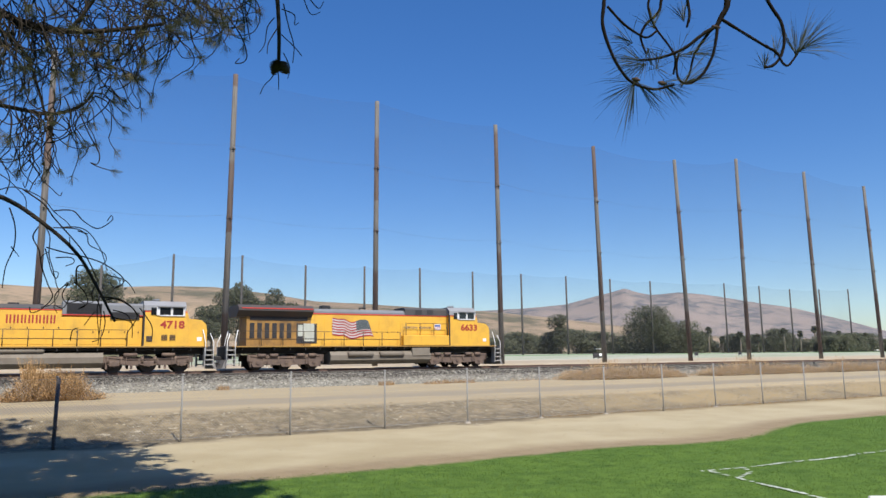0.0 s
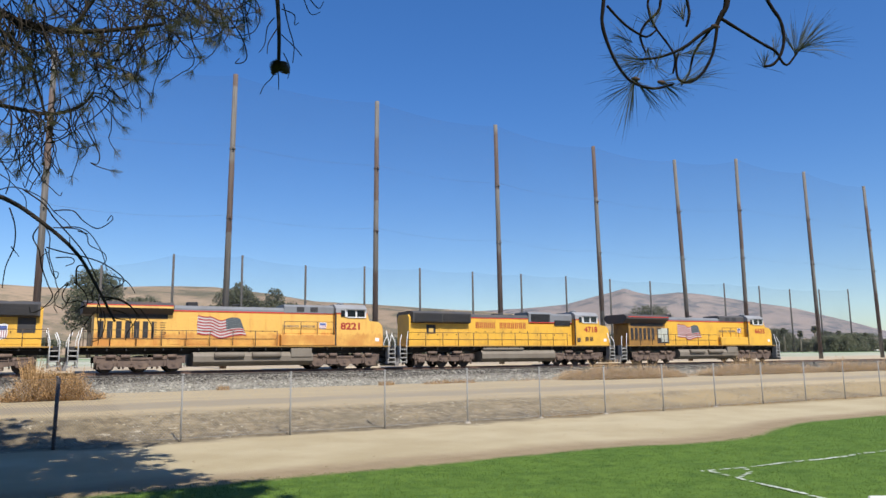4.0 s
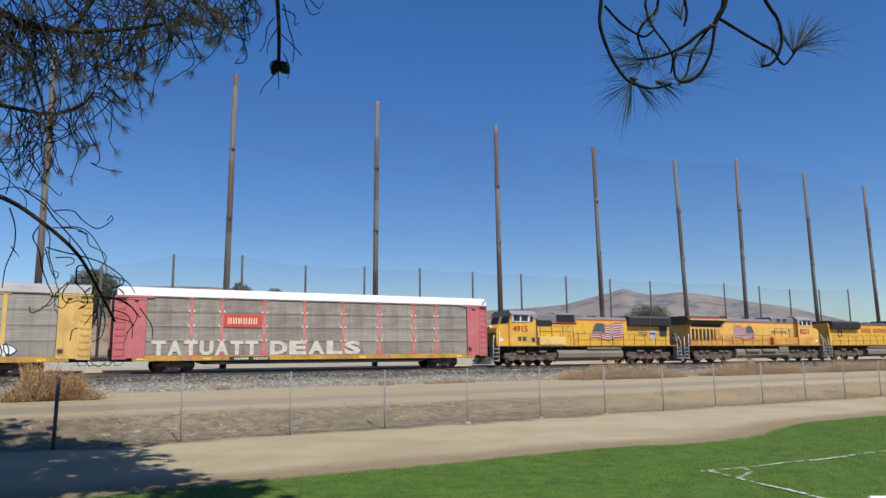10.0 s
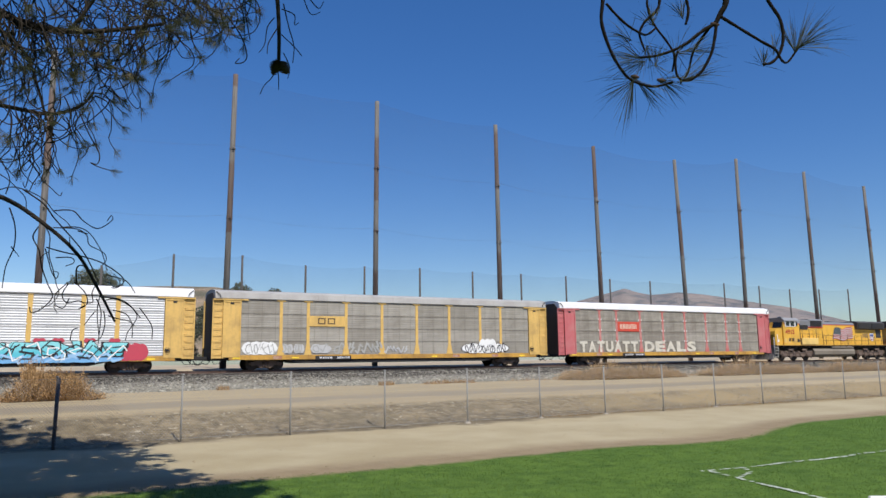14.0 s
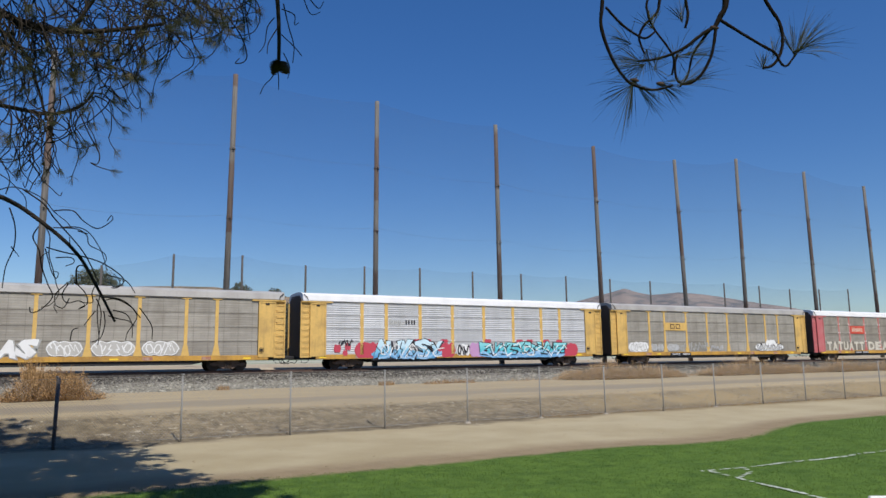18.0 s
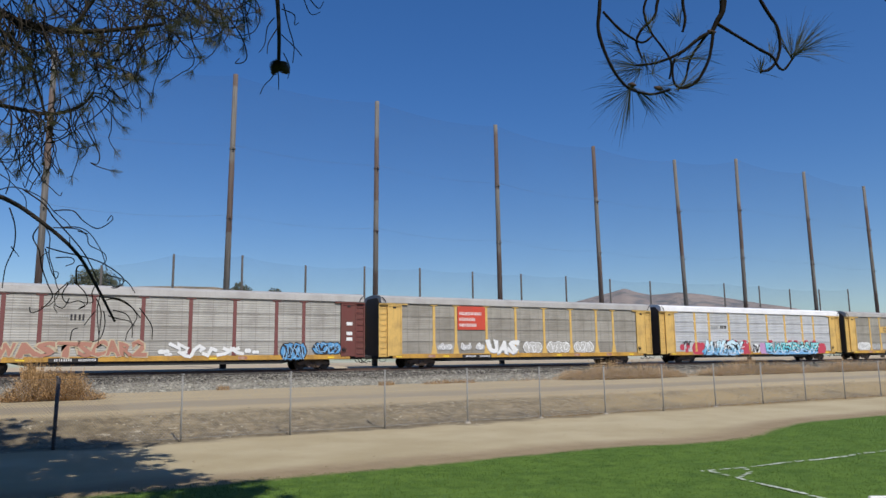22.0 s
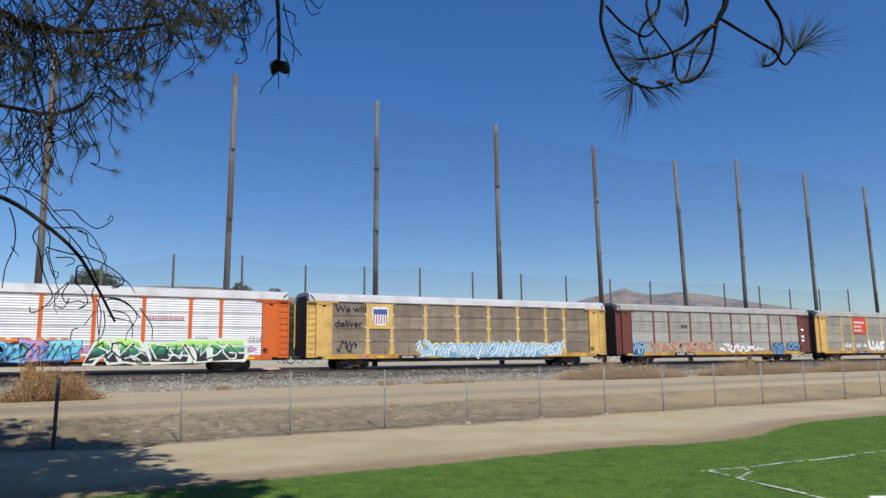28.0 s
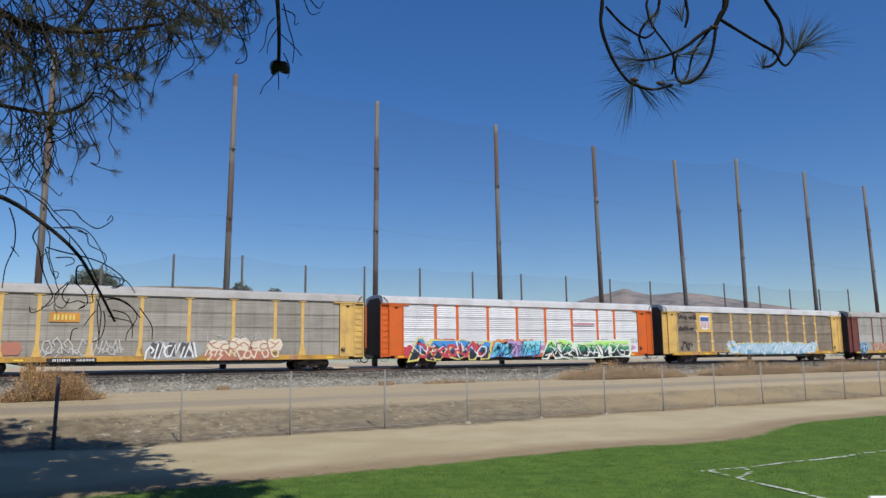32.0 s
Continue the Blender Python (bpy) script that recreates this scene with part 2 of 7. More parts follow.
    turf = n.mix(n.ramp(n.noise(1.0, n.coord("Object", (0.02, 0.09, 1)), 3), 0.5, 0.65), turf, (0.52, 0.48, 0.38))
    fairway = n.math("MULTIPLY", n.ramp(wob, 104.0, 112.0), n.math("SUBTRACT", 1.0, n.ramp(wob, 122.0, 130.0)))
    turf = n.mix(n.math("MULTIPLY", fairway, 0.8), turf, (0.13, 0.25, 0.085))
    plain = n.mix(n1, (0.22, 0.18, 0.09), (0.11, 0.12, 0.05))
    col = grass
    bend = n.math("MULTIPLY", n.ramp(X, 15.0, 19.5), -1.15)
    dip = n.math("MULTIPLY", n.math("MULTIPLY", n.ramp(X, 10.8, 12.8), n.math("SUBTRACT", 1.0, n.ramp(X, 14.0, 16.5))), 0.5)
    turfline = n.math("ADD", n.math("ADD", n.math("ADD", Y, n.math("MULTIPLY", n.math("SUBTRACT", n2, 0.5), 0.5)), bend), dip)
    for at, soft, nxt, src in ((-38.62, 0.2, edge_dirt, turfline), (-37.6, 0.6, sand, turfline), (-32.3, 0.3, bank, wob2), (-29.1, 0.35, road, Y), (-9.0, 1.6, gravel, wob2),
                               (4.0, 0.6, yard, Y), (34.0, 9.0, turf, wob), (150.0, 10.0, plain, wob)):
        col = n.mix(n.ramp(src, at - soft, at + soft), col, nxt)
    h = n.math("ADD", n.math("MULTIPLY", n2, 0.6), n.math("MULTIPLY", n3, 0.4))
    mat = n.finish(col, 0.92, 0, h, 0.8, 0.06, 0.2)
    ground = new("ground", s.mesh("ground", mat, False))
    tagged(ground, "field, dirt path, bank and rail bed in one sheet", "ground", kind="structure")


build_ground()


# ---- track ----
LINE = pose(0, 1.022, 0, 0, 0, -0.989)          # the track runs a degree off the x axis


def build_track():
    track = thing("railway_track", "single railway track with rusty rails on grey ballast", "railway", LINE, kind="structure")
    prof = [(-0.07, -0.17), (0.07, -0.17), (0.07, -0.155), (0.012, -0.13), (0.012, -0.05), (0.036, -0.035), (0.036, 0.0), (-0.036, 0.0), (-0.036, -0.035), (-0.012, -0.05), (-0.012, -0.13), (-0.07, -0.155)]
    for y in (-0.753, 0.753):
        part("rail", Shape().prism([(y + a, b) for a, b in prof], -420, 620), RAIL_STEEL, track)
    tie = Shape().box(-0.11, 0.11, -1.3, 1.3, -0.33, -0.168, 0.012).mesh("sleeper", paint("creosoted_timber", (0.055, 0.042, 0.032), 0.85, amount=0.5, scale=4))
    for i in range(290):
        part("sleeper", tie, None, track, at=pose(-30 + i * 0.55, random.uniform(-0.03, 0.03), random.uniform(-0.006, 0.004), 0, 0, random.uniform(-1, 1)))


build_track()


# ---- trucks and wheels shared by the train ----
TRAIN = []          # (thing, place along the train, turned, wheelsets)


def wheelset_mesh(r):
    s = Shape()
    s.cyl((0, -0.85, 0), (0, 0.85, 0), 0.09, 8)
    for y in (-1, 1):
        s.tube([(0, y * 0.69, 0), (0, y * 0.72, 0), (0, y * 0.725, 0), (0, y * 0.83, 0)], [r + 0.03, r + 0.03, r, r - 0.005], 24)
        s.tube([(0, y * 0.83, 0), (0, y * 0.845, 0)], [r * 0.42, r * 0.3], 10)
        for k in range(3):
            w = 2 * math.pi * k / 3
            s.cyl((math.cos(w) * r * 0.58, y * 0.815, math.sin(w) * r * 0.58), (math.cos(w) * r * 0.58, y * 0.84, math.sin(w) * r * 0.58), r * 0.12, 6)
    return s.mesh("wheelset", WHEEL)


W_CAR, W_LOCO = wheelset_mesh(0.42), wheelset_mesh(0.51)


def freight_truck_mesh():
    s = Shape()
    for y in (-1, 1):
        a, b = y * 0.93, y * 1.07
        s.prism([(-1.15, 0.50), (-0.7, 0.60), (-0.35, 0.74), (0.35, 0.74), (0.7, 0.60), (1.15, 0.50), (1.15, 0.36), (0.62, 0.34), (0.34, 0.12), (-0.34, 0.12), (-0.62, 0.34), (-1.15, 0.36)], min(a, b), max(a, b), 1)
        for x in (-0.89, 0.89):
            s.box(x - 0.14, x + 0.14, min(a, b) - 0.03, max(a, b) + 0.03, 0.30, 0.53, 0.02)
        for x in (-0.17, 0.0, 0.17):
            s.cyl((x, y * 1.09, 0.18), (x, y * 1.09, 0.52), 0.065, 8)
    s.box(-0.2, 0.2, -1.05, 1.05, 0.42, 0.66, 0.03)
    return s.mesh("truck", TRUCK)


def loco_truck_mesh(kind):
    s = Shape()
    for y in (-1, 1):
        a, b = sorted((y * 1.02, y * 1.2))
        if kind == "a":
            s.prism([(-2.75, 0.72), (-2.6, 1.0), (-1.2, 0.98), (-0.9, 0.84), (0.9, 0.84), (1.2, 0.98), (2.6, 1.0), (2.75, 0.66), (2.3, 0.46), (1.6, 0.50), (1.0, 0.40), (0.5, 0.44), (-0.5, 0.44), (-1.0, 0.40), (-1.6, 0.50), (-2.3, 0.46)], a, b, 1)
            for x in (-2.0, 0.0, 2.0):
                s.box(x - 0.3, x + 0.3, a - 0.06, b + 0.06, 0.36, 0.68, 0.04)
                s.cyl((x, a - 0.1, 0.51), (x, b + 0.1, 0.51), 0.17, 12)
                for dx in (-0.38, 0.38):
                    s.cyl((x + dx, y * 1.13, 0.55), (x + dx, y * 1.13, 0.98), 0.1, 8)
            for x in (-1.1, 1.15):
                s.tube([(x - 0.4, y * 1.25, 1.08), (x + 0.4, y * 1.25, 1.08)], 0.12, 10)
        else:
            s.prism([(-2.7, 0.62), (-2.7, 1.02), (-1.5, 1.05), (-1.1, 0.92), (1.1, 0.92), (1.5, 1.05), (2.7, 1.02), (2.7, 0.56), (1.4, 0.36), (0.7, 0.32), (-0.7, 0.32), (-1.4, 0.36)], a, b, 1)
            for x in (-2.0, 0.0, 2.0):
                s.prism([(x - 0.45, 0.42), (x - 0.3, 0.2), (x + 0.3, 0.2), (x + 0.45, 0.42), (x + 0.3, 0.62), (x - 0.3, 0.62)], a - 0.07, b + 0.07, 1)
                s.cyl((x, a - 0.1, 0.48), (x, b + 0.1, 0.48), 0.15, 12)
            for x in (-1.75, -0.9, 1.0, 1.85):
                s.tube([(x - 0.28, y * 1.24, 0.98), (x + 0.28, y * 1.24, 0.98)], 0.13, 10)
        for x in (-2.45, -1.0, 1.0, 2.45):
            s.box(x - 0.07, x + 0.07, min(y * 1.06, y * 1.16), max(y * 1.06, y * 1.16), 0.2, 0.75, 0.02)
    for y in (-1, 1):
        for x in (-2.62, -1.36, 1.36, 2.62):
            s.tube([(x, y * 1.26, 0.3), (x, y * 1.3, 0.6), (x + 0.05, y * 1.27, 1.02)], 0.025, 5)
        for x in (-2.0, 0.0, 2.0):
            s.cyl((x, y * 1.28, 0.5), (x, y * 1.33, 0.5), 0.11, 10)
        for x in (-1.6, -0.55, 0.55, 1.6):
            s.box(x - 0.06, x + 0.06, min(y * 1.18, y * 1.25), max(y * 1.18, y * 1.25), 0.5, 0.86, 0.01)
        s.tube([(-2.5, y * 1.22, 0.92), (-1.2, y * 1.24, 0.80), (1.2, y * 1.24, 0.80), (2.5, y * 1.22, 0.92)], 0.022, 5)
    s.box(-2.3, 2.3, -0.6, 0.6, 0.5, 0.95, 0.05)
    return s.mesh("truck", TRUCK)


T_CAR, T_EMD, T_GE = freight_truck_mesh(), loco_truck_mesh("a"), loco_truck_mesh("b")


def coupler_mesh():
    s = Shape()
    s.box(-0.7, 0.1, -0.1, 0.1, 0.72, 0.92, 0.02)
    s.box(0.05, 0.34, -0.17, 0.10, 0.68, 0.97, 0.04)
    s.box(0.1, 0.42, 0.06, 0.17, 0.70, 0.95, 0.03)
    s.tube([(-0.1, -0.35, 0.75), (0.1, -0.4, 0.5), (0.35, -0.4, 0.38), (0.6, -0.38, 0.5)], 0.03, 6)
    return s.mesh("coupler", BLACK)


COUPLER = coupler_mesh()


def running_gear(ob, centres, axles, truck, wheel, r, reach, label):
    sets = []
    for c in centres:
        t = part("truck", truck, None, ob, label, pose(c, 0, 0))
        for a in axles:
            sets.append(part("wheelset", wheel, None, t, "", pose(a, 0, r)))
    for e, turn in ((reach, 0), (-reach, 180)):
        part("coupler", COUPLER, None, ob, "", pose(e, 0, 0, 0, 0, turn))
    return sets


# ---- flags, emblems, lettering in bars ----
def flag(parent, x0, x1, z0, z1, side, y, canton_right):
    """A waving striped flag painted on a flank; its canton hangs over to the free end."""
    w, h = x1 - x0, z1 - z0
    N = 22

    def at(a, r, d):
        """a along the flag from the fly (0) to the canton's end (1), r up it."""
        wave = 0.15 * h * math.sin(2 * math.pi * (1.25 * a + 0.12)) * (0.55 + 0.45 * a) + 0.05 * h * math.sin(2 * math.pi * (3.1 * a + 0.3)) * (1 - a)
        x = a + (0.16 - 0.32 * r) * max(0.0, a - 0.5) + 0.012 * math.sin(9 * r) * (1 - a)
        if a > 0.72:
            wave -= h * 0.8 * (a - 0.72) * r + 0.5 * h * (a - 0.72) * (1 - r)
        return (x0 + w * x if canton_right else x1 - w * x, side * (y + d), z0 + h * r + wave)

    def band(r0, r1, a0, a1, d):
        s = Shape()
        for i in range(N):
            a, b = a0 + (a1 - a0) * i / N, a0 + (a1 - a0) * (i + 1) / N
            s.poly([at(a, r0, d), at(b, r0, d), at(b, r1, d), at(a, r1, d)])
        return s

    f = part("flag", band(0, 1, 0, 0.96, 0.022), FLAG_WHITE, parent, "waving flag with red and white stripes and a dark canton", fix=False)
    for k in range(7):
        part("stripe", band(2 * k / 13, (2 * k + 1) / 13, 0, 0.96, 0.026), FLAG_RED, f, fix=False)
    part("canton", band(0.42, 1.0, 0.60, 0.965, 0.030), BLUE, f, fix=False)
    st = Shape()
    for i in range(6):
        for j in range(5):
            x, yy, z = at(0.63 + 0.058 * i, 0.48 + 0.105 * j + (0.03 if i % 2 else 0), 0.033)
            st.poly([(x + 0.022 * math.cos(q), yy, z + 0.022 * math.sin(q)) for q in (0.3, 1.57, 2.8, 4.1, 5.3)])
    tagged(part("star_field", st, paint("star_grey", (0.30, 0.31, 0.31), 0.5), f, fix=False), kind="stuff")


def bars(parent, name, x0, x1, z0, z1, y, count, material, label="", gaps=()):
    """Lettering that is not spelled out: upright bars of its size."""
    s = Shape()
    step = (x1 - x0) / count
    lo, hi = sorted((y, y - 0.008 if y < 0 else y + 0.008))
    for k in range(count):
        if k in gaps:
            continue
        a = x0 + k * step
        s.box(a + 0.10 * step, a + 0.34 * step, lo, hi, z0, z1)
        s.box(a + 0.56 * step, a + 0.80 * step, lo, hi, z0, z1)
    ob = part(name, s, material, parent, label)
    return tagged(ob, kind="stuff")


def shield(parent, x, z, w, h, y):
    """A shield emblem: white and red uprights under a blue band."""
    sg = -1 if y < 0 else 1
    def outline(k):
        return [(x - w / 2 * k, z + h * 0.42), (x - w * 0.25 * k, z + h * 0.5), (x, z + h * 0.45), (x + w * 0.25 * k, z + h * 0.5), (x + w / 2 * k, z + h * 0.42), (x + w / 2 * k, z - h * 0.2), (x + w * 0.42 * k, z - h * 0.42), (x, z - h * 0.5), (x - w * 0.42 * k, z - h * 0.42), (x - w / 2 * k, z - h * 0.2)]
    a, b = sorted((y, y + sg * 0.006))
    e = part("emblem", Shape().prism(outline(1), a, b, 1), WHITE, parent, "white shield emblem with blue band and upright stripes")
    s = Shape()
    a, b = sorted((y + sg * 0.006, y + sg * 0.012))
    for k in range(6):
        c = x + w * (-0.40 + 0.16 * k)
        s.box(c - w * 0.035, c + w * 0.035, a, b, z - h * 0.40, z + h * 0.06)
    part("stripes", s, paint("emblem_stripe", (0.35, 0.12, 0.16), 0.5), e)
    part("band", Shape().box(x - w * 0.44, x + w * 0.44, a, b, z + h * 0.08, z + h * 0.36), paint("emblem_blue", (0.05, 0.10, 0.32), 0.5), e)
    return e


# ---- locomotives ----
def handrails(ob, xs, side, z0, z1, y, mid=True):
    s = Shape()
    for x in xs:
        s.tube([(x, side * y, z0), (x, side * y, z1)], 0.028, 6)
    s.tube([(xs[0], side * y, z1), (xs[-1], side * y, z1)], 0.02, 6)
    if mid:
        m = z0 + (z1 - z0) * 0.47
        s.tube([(xs[0], side * y, m), (xs[-1], side * y, m)], 0.016, 6)
    part("handrail", s, paint("dark_handrail", (0.06, 0.04, 0.02), 0.5, amount=0.4), ob)


def end_steps(ob, x, way, side):
    """Step ladder with white grab irons at one corner."""
    s = Shape()
    for k in range(4):
        z = 0.38 + 0.31 * k
        s.box(min(x, x + way * 0.55), max(x, x + way * 0.55), *sorted((side * 1.02, side * 1.5)), z, z + 0.075, 0.01)
    for xx in (x, x + way * 0.55):
        s.box(xx - 0.03, xx + 0.03, *sorted((side * 1.0, side * 1.46)), 0.3, 1.62)
    st = part("steps", s, paint("step_grey", (0.35, 0.34, 0.31), 0.6, amount=0.5), ob)
    g = Shape()
    g.tube([(x + way * 0.02, side * 1.5, 0.75), (x + way * 0.02, side * 1.5, 1.9), (x - way * 0.15, side * 1.4, 2.7)], 0.028, 6)
    g.tube([(x + way * 0.55, side * 1.45, 0.55), (x + way * 0.55, side * 1.45, 1.9), (x + way * 0.35, side * 1.3, 2.45)], 0.028, 6)
    part("grab_iron", g, WHITE, st, "white grab irons")


def slotted(ob, name, x0, x1, z0, z1, y, n, material, upright=False, label=""):
    """A grille: a frame and blades standing out of a dark back."""
    sg = -1 if y < 0 else 1
    a, b = sorted((y - sg * 0.02, y + sg * 0.012))
    g = part(name, Shape().box(x0, x1, a, b, z0, z1), DARK, ob, label)
    s = Shape()
    a, b = sorted((y + sg * 0.012, y + sg * 0.04))
    for k in range(n):
        if upright:
            c = x0 + (x1 - x0) * (k + 0.5) / n
            s.box(c - 0.02, c + 0.02, a, b, z0, z1)
        else:
            c = z0 + (z1 - z0) * (k + 0.5) / n
            s.box(x0, x1, a, b, c - 0.015, c + 0.015)
    tagged(part("grille_slats", s, material, g), kind="stuff")
    return g


def underframe(ob, half, walk_z=1.62):
    part("walkway", Shape().box(-half + 0.55, half - 0.55, -1.5, 1.5, walk_z - 0.09, walk_z, 0.015), paint("walkway_edge", (0.30, 0.17, 0.03), 0.6, amount=0.5), ob)
    s = Shape().box(-half + 0.3, half - 0.3, -0.75, 0.75, 1.12, walk_z - 0.09, 0.03)
    for x in np.arange(-half + 1.2, half - 1, 1.1):
        s.box(x - 0.04, x + 0.04, -1.42, 1.42, 1.34, walk_z - 0.09)
    s.tube([(-half + 1, -1.3, 1.42), (half - 1, -1.3, 1.42)], 0.04, 6)
    s.tube([(-half + 1, 1.3, 1.42), (half - 1, 1.3, 1.42)], 0.04, 6)
    part("underframe", s, BLACK, ob)
    for e in (-1, 1):
        x = e * (half - 0.12)
        part("end_plate", Shape().box(*sorted((x - e * 0.5, x)), -1.0, 1.0, 0.75, walk_z, 0.04), BLACK, ob)
        p = [(x, 0.14), (x + e * 0.22, 0.14), (x + e * 0.02, 0.72), (x, 0.72)]
        part("pilot", Shape().prism(p, -1.35, 1.35, 1), paint("pilot_grey", (0.2, 0.19, 0.18), 0.6, amount=0.5), ob)
        for side in (-1, 1):
            end_steps(ob, e * (half - 0.72), e, side)


def hood(ob, name, x0, x1, w, z0, z1, material, cut=0.22, label=""):
    o = [(-w, z0), (-w, z1 - cut), (-w + cut, z1), (w - cut, z1), (w, z1 - cut), (w, z0)]
    return part(name, Shape().prism(o, x0, x1), material, ob, label)


def door_lines(ob, xs, z0, z1, y, material=None):
    """Hood doors: thin proud panels with latches."""
    for a, b in zip(xs, xs[1:]):
        lo, hi = sorted((y, y + (0.018 if y > 0 else -0.018)))
        d = part("hood_door", Shape().box(a + 0.03, b - 0.03, lo, hi, z0, z1, 0.008), material or YELLOW, ob)
        lo, hi = sorted((y + (0.018 if y > 0 else -0.018), y + (0.04 if y > 0 else -0.04)))
        part("latch", Shape().box(b - 0.16, b - 0.1, lo, hi, (z0 + z1) / 2 - 0.05, (z0 + z1) / 2 + 0.05), BLACK, d)


def cab(ob, x0, x1, top, nose_x, nose_z, number, style, body=None, dx=0.0):
    """A wide-nose cab, glazed on all sides, with a number under its windows."""
    body = body or YELLOW
    o = [(x0, 1.62), (x0, top - 0.36), (x1 - 0.02, top - 0.36), (x1 + 0.02, top - 0.42), (x1 + 0.22, nose_z), (x1 + 0.22, 1.62)]
    part("cab", Shape().prism(o, -1.46, 1.46, 1), body, ob)
    ro = [(-1.5, top - 0.62), (-1.5, top - 0.3), (-1.1, top), (1.1, top), (1.5, top - 0.3), (1.5, top - 0.62)]
    part("cab_roof", Shape().prism(ro, x0 - 0.05, x1 + 0.03), paint("cab_roof_grey", (0.26, 0.265, 0.27), 0.5, amount=0.3), ob)
    n = [(x1 + 0.2, 1.62), (x1 + 0.2, nose_z), (nose_x - 0.35, nose_z - 0.08), (nose_x - 0.06, nose_z - 0.35), (nose_x, nose_z - 0.7), (nose_x, 1.62)]
    part("nose", Shape().prism(n, -1.3, 1.3, 1), body, ob)
    part("red_stripe", Shape().box(x0, x1 + 0.1, -1.475, 1.475, top - 0.72, top - 0.66), RED, ob)
    L = x1 - x0
    for side in (-1, 1):
        lo, hi = sorted((side * 1.505, side * 1.53))
        f = part("window_frame", Shape().box(x0 + 0.28 * L, x0 + 0.36 * L, lo, hi, top - 0.93, top - 0.40).box(x0 + 0.36 * L, x0 + 0.98 * L, lo, hi, top - 0.97, top - 0.90)
                 .box(x0 + 0.62 * L, x0 + 0.68 * L, lo, hi, top - 0.90, top - 0.42).box(x0 + 0.93 * L, x0 + 0.98 * L, lo, hi, top - 0.90, top - 0.42), paint("pale_frame", (0.62, 0.62, 0.60), 0.5, amount=0.2), ob, "pale cab window frames")
        lo, hi = sorted((side * 1.49, side * 1.51))
        part("pane", Shape().box(x0 + 0.36 * L, x0 + 0.62 * L, lo, hi, top - 0.90, top - 0.44), GLASS, f)
        part("pane", Shape().box(x0 + 0.68 * L, x0 + 0.93 * L, lo, hi, top - 0.90, top - 0.44), GLASS, f)
        part("pane", Shape().box(x0 + 0.15 * L, x0 + 0.28 * L, lo, hi, top - 0.90, top - 0.44), GLASS, f)
        part("visor", Shape().box(x0 + 0.3 * L, x0 + 0.97 * L, *sorted((side * 1.5, side * 1.66)), top - 0.40, top - 0.365), GREY, ob)
        wd = 1.25
        if style == "emd":
            for a, z0, tone in ((0.42, 1.98, YELLOW_SOOT), (0.62, 1.98, YELLOW_SOOT), (0.06, 1.9, TRUCK)):
                slotted(ob, "cab_vent", x0 + a * L, x0 + a * L + 0.36, z0, z0 + 0.36, side * 1.464, 4, tone)
        if side < 0:
            words("road_number", number, 0.66, NUMBER_RED, ob, pose(x0 + dx + 0.40 * L - (0.05 if style == "emd" else 0.1), -1.468, nose_z - 0.68), "red road number", 1.0, 0.004, 0.022, (1.5, 0.52))
        else:
            words("road_number", number, 0.66, NUMBER_RED, ob, pose(x0 + 0.42 * L + wd + 0.1, 1.468, nose_z - 0.68, 0, 0, 180), "red road number", 1.0, 0.004, 0.022, (1.5, 0.52))
        part("door_seam", Shape().box(x0 - 0.07, x0 + 0.03, *sorted((side * 1.40, side * 1.475)), 1.66, top - 0.3), BLACK, ob)
        part("builder_plate", Shape().box(nose_x - 0.62, nose_x - 0.32, *sorted((side * 1.30, side * 1.315)), 1.95, 2.2), WHITE, ob)
    for y in (-0.75, 0.75):
        part("windscreen", Shape().poly([(x1 + 0.045, y - 0.55, top - 0.46), (x1 + 0.045, y + 0.55, top - 0.46), (x1 + 0.225, y + 0.55, nose_z + 0.05), (x1 + 0.225, y - 0.55, nose_z + 0.05)]), GLASS, ob)
    lamps = Shape()
    for y in (-0.14, 0.14):
        lamps.cyl((nose_x - 0.3, y, nose_z - 0.22), (nose_x - 0.02, y, nose_z - 0.22), 0.11, 14)
    part("headlight", lamps, WHITE, ob, "twin headlight lenses")
    part("horn", Shape().tube([(x0 + 0.6, -0.3, top + 0.12), (x0 + 1.0, -0.3, top + 0.12)], [0.03, 0.09], 8).tube([(x0 + 0.6, -0.1, top + 0.14), (x0 + 0.95, -0.1, top + 0.14)], [0.03, 0.08], 8).box(x0 + 0.55, x0 + 0.65, -0.35, 0.0, top - 0.05, top + 0.1), GREY, ob)


def fuel_tank(ob, x0, x1, ge):
    o = [(-1.2, 0.42), (-1.42, 0.6), (-1.45, 0.95), (-1.25, 1.22), (1.25, 1.22), (1.45, 0.95), (1.42, 0.6), (1.2, 0.42), (0.9, 0.3), (-0.9, 0.3)]
    part("fuel_tank", Shape().prism(o, x0, x1), TANK, ob, "dusty grey fuel tank")
    for side in (-1, 1):
        if ge:
            for a in (-2.3, 0.2):
                part("air_tank", Shape().tube([(a, side * 1.45, 1.02), (a + 0.06, side * 1.45, 1.02), (a + 1.94, side * 1.45, 1.02), (a + 2.0, side * 1.45, 1.02)], [0.12, 0.2, 0.2, 0.12], 14), TANK, ob)
            part("equipment_box", Shape().box(x1 - 1.6, x1 - 0.1, *sorted((side * 1.2, side * 1.5)), 0.85, 1.45, 0.03), TANK, ob)
        else:
            part("air_tank", Shape().tube([(x0 + 0.1, side * 1.28, 1.36), (x0 + 0.2, side * 1.28, 1.36), (x0 + 4.0, side * 1.28, 1.36), (x0 + 4.1, side * 1.28, 1.36)], [0.08, 0.15, 0.15, 0.08], 12), TANK, ob)


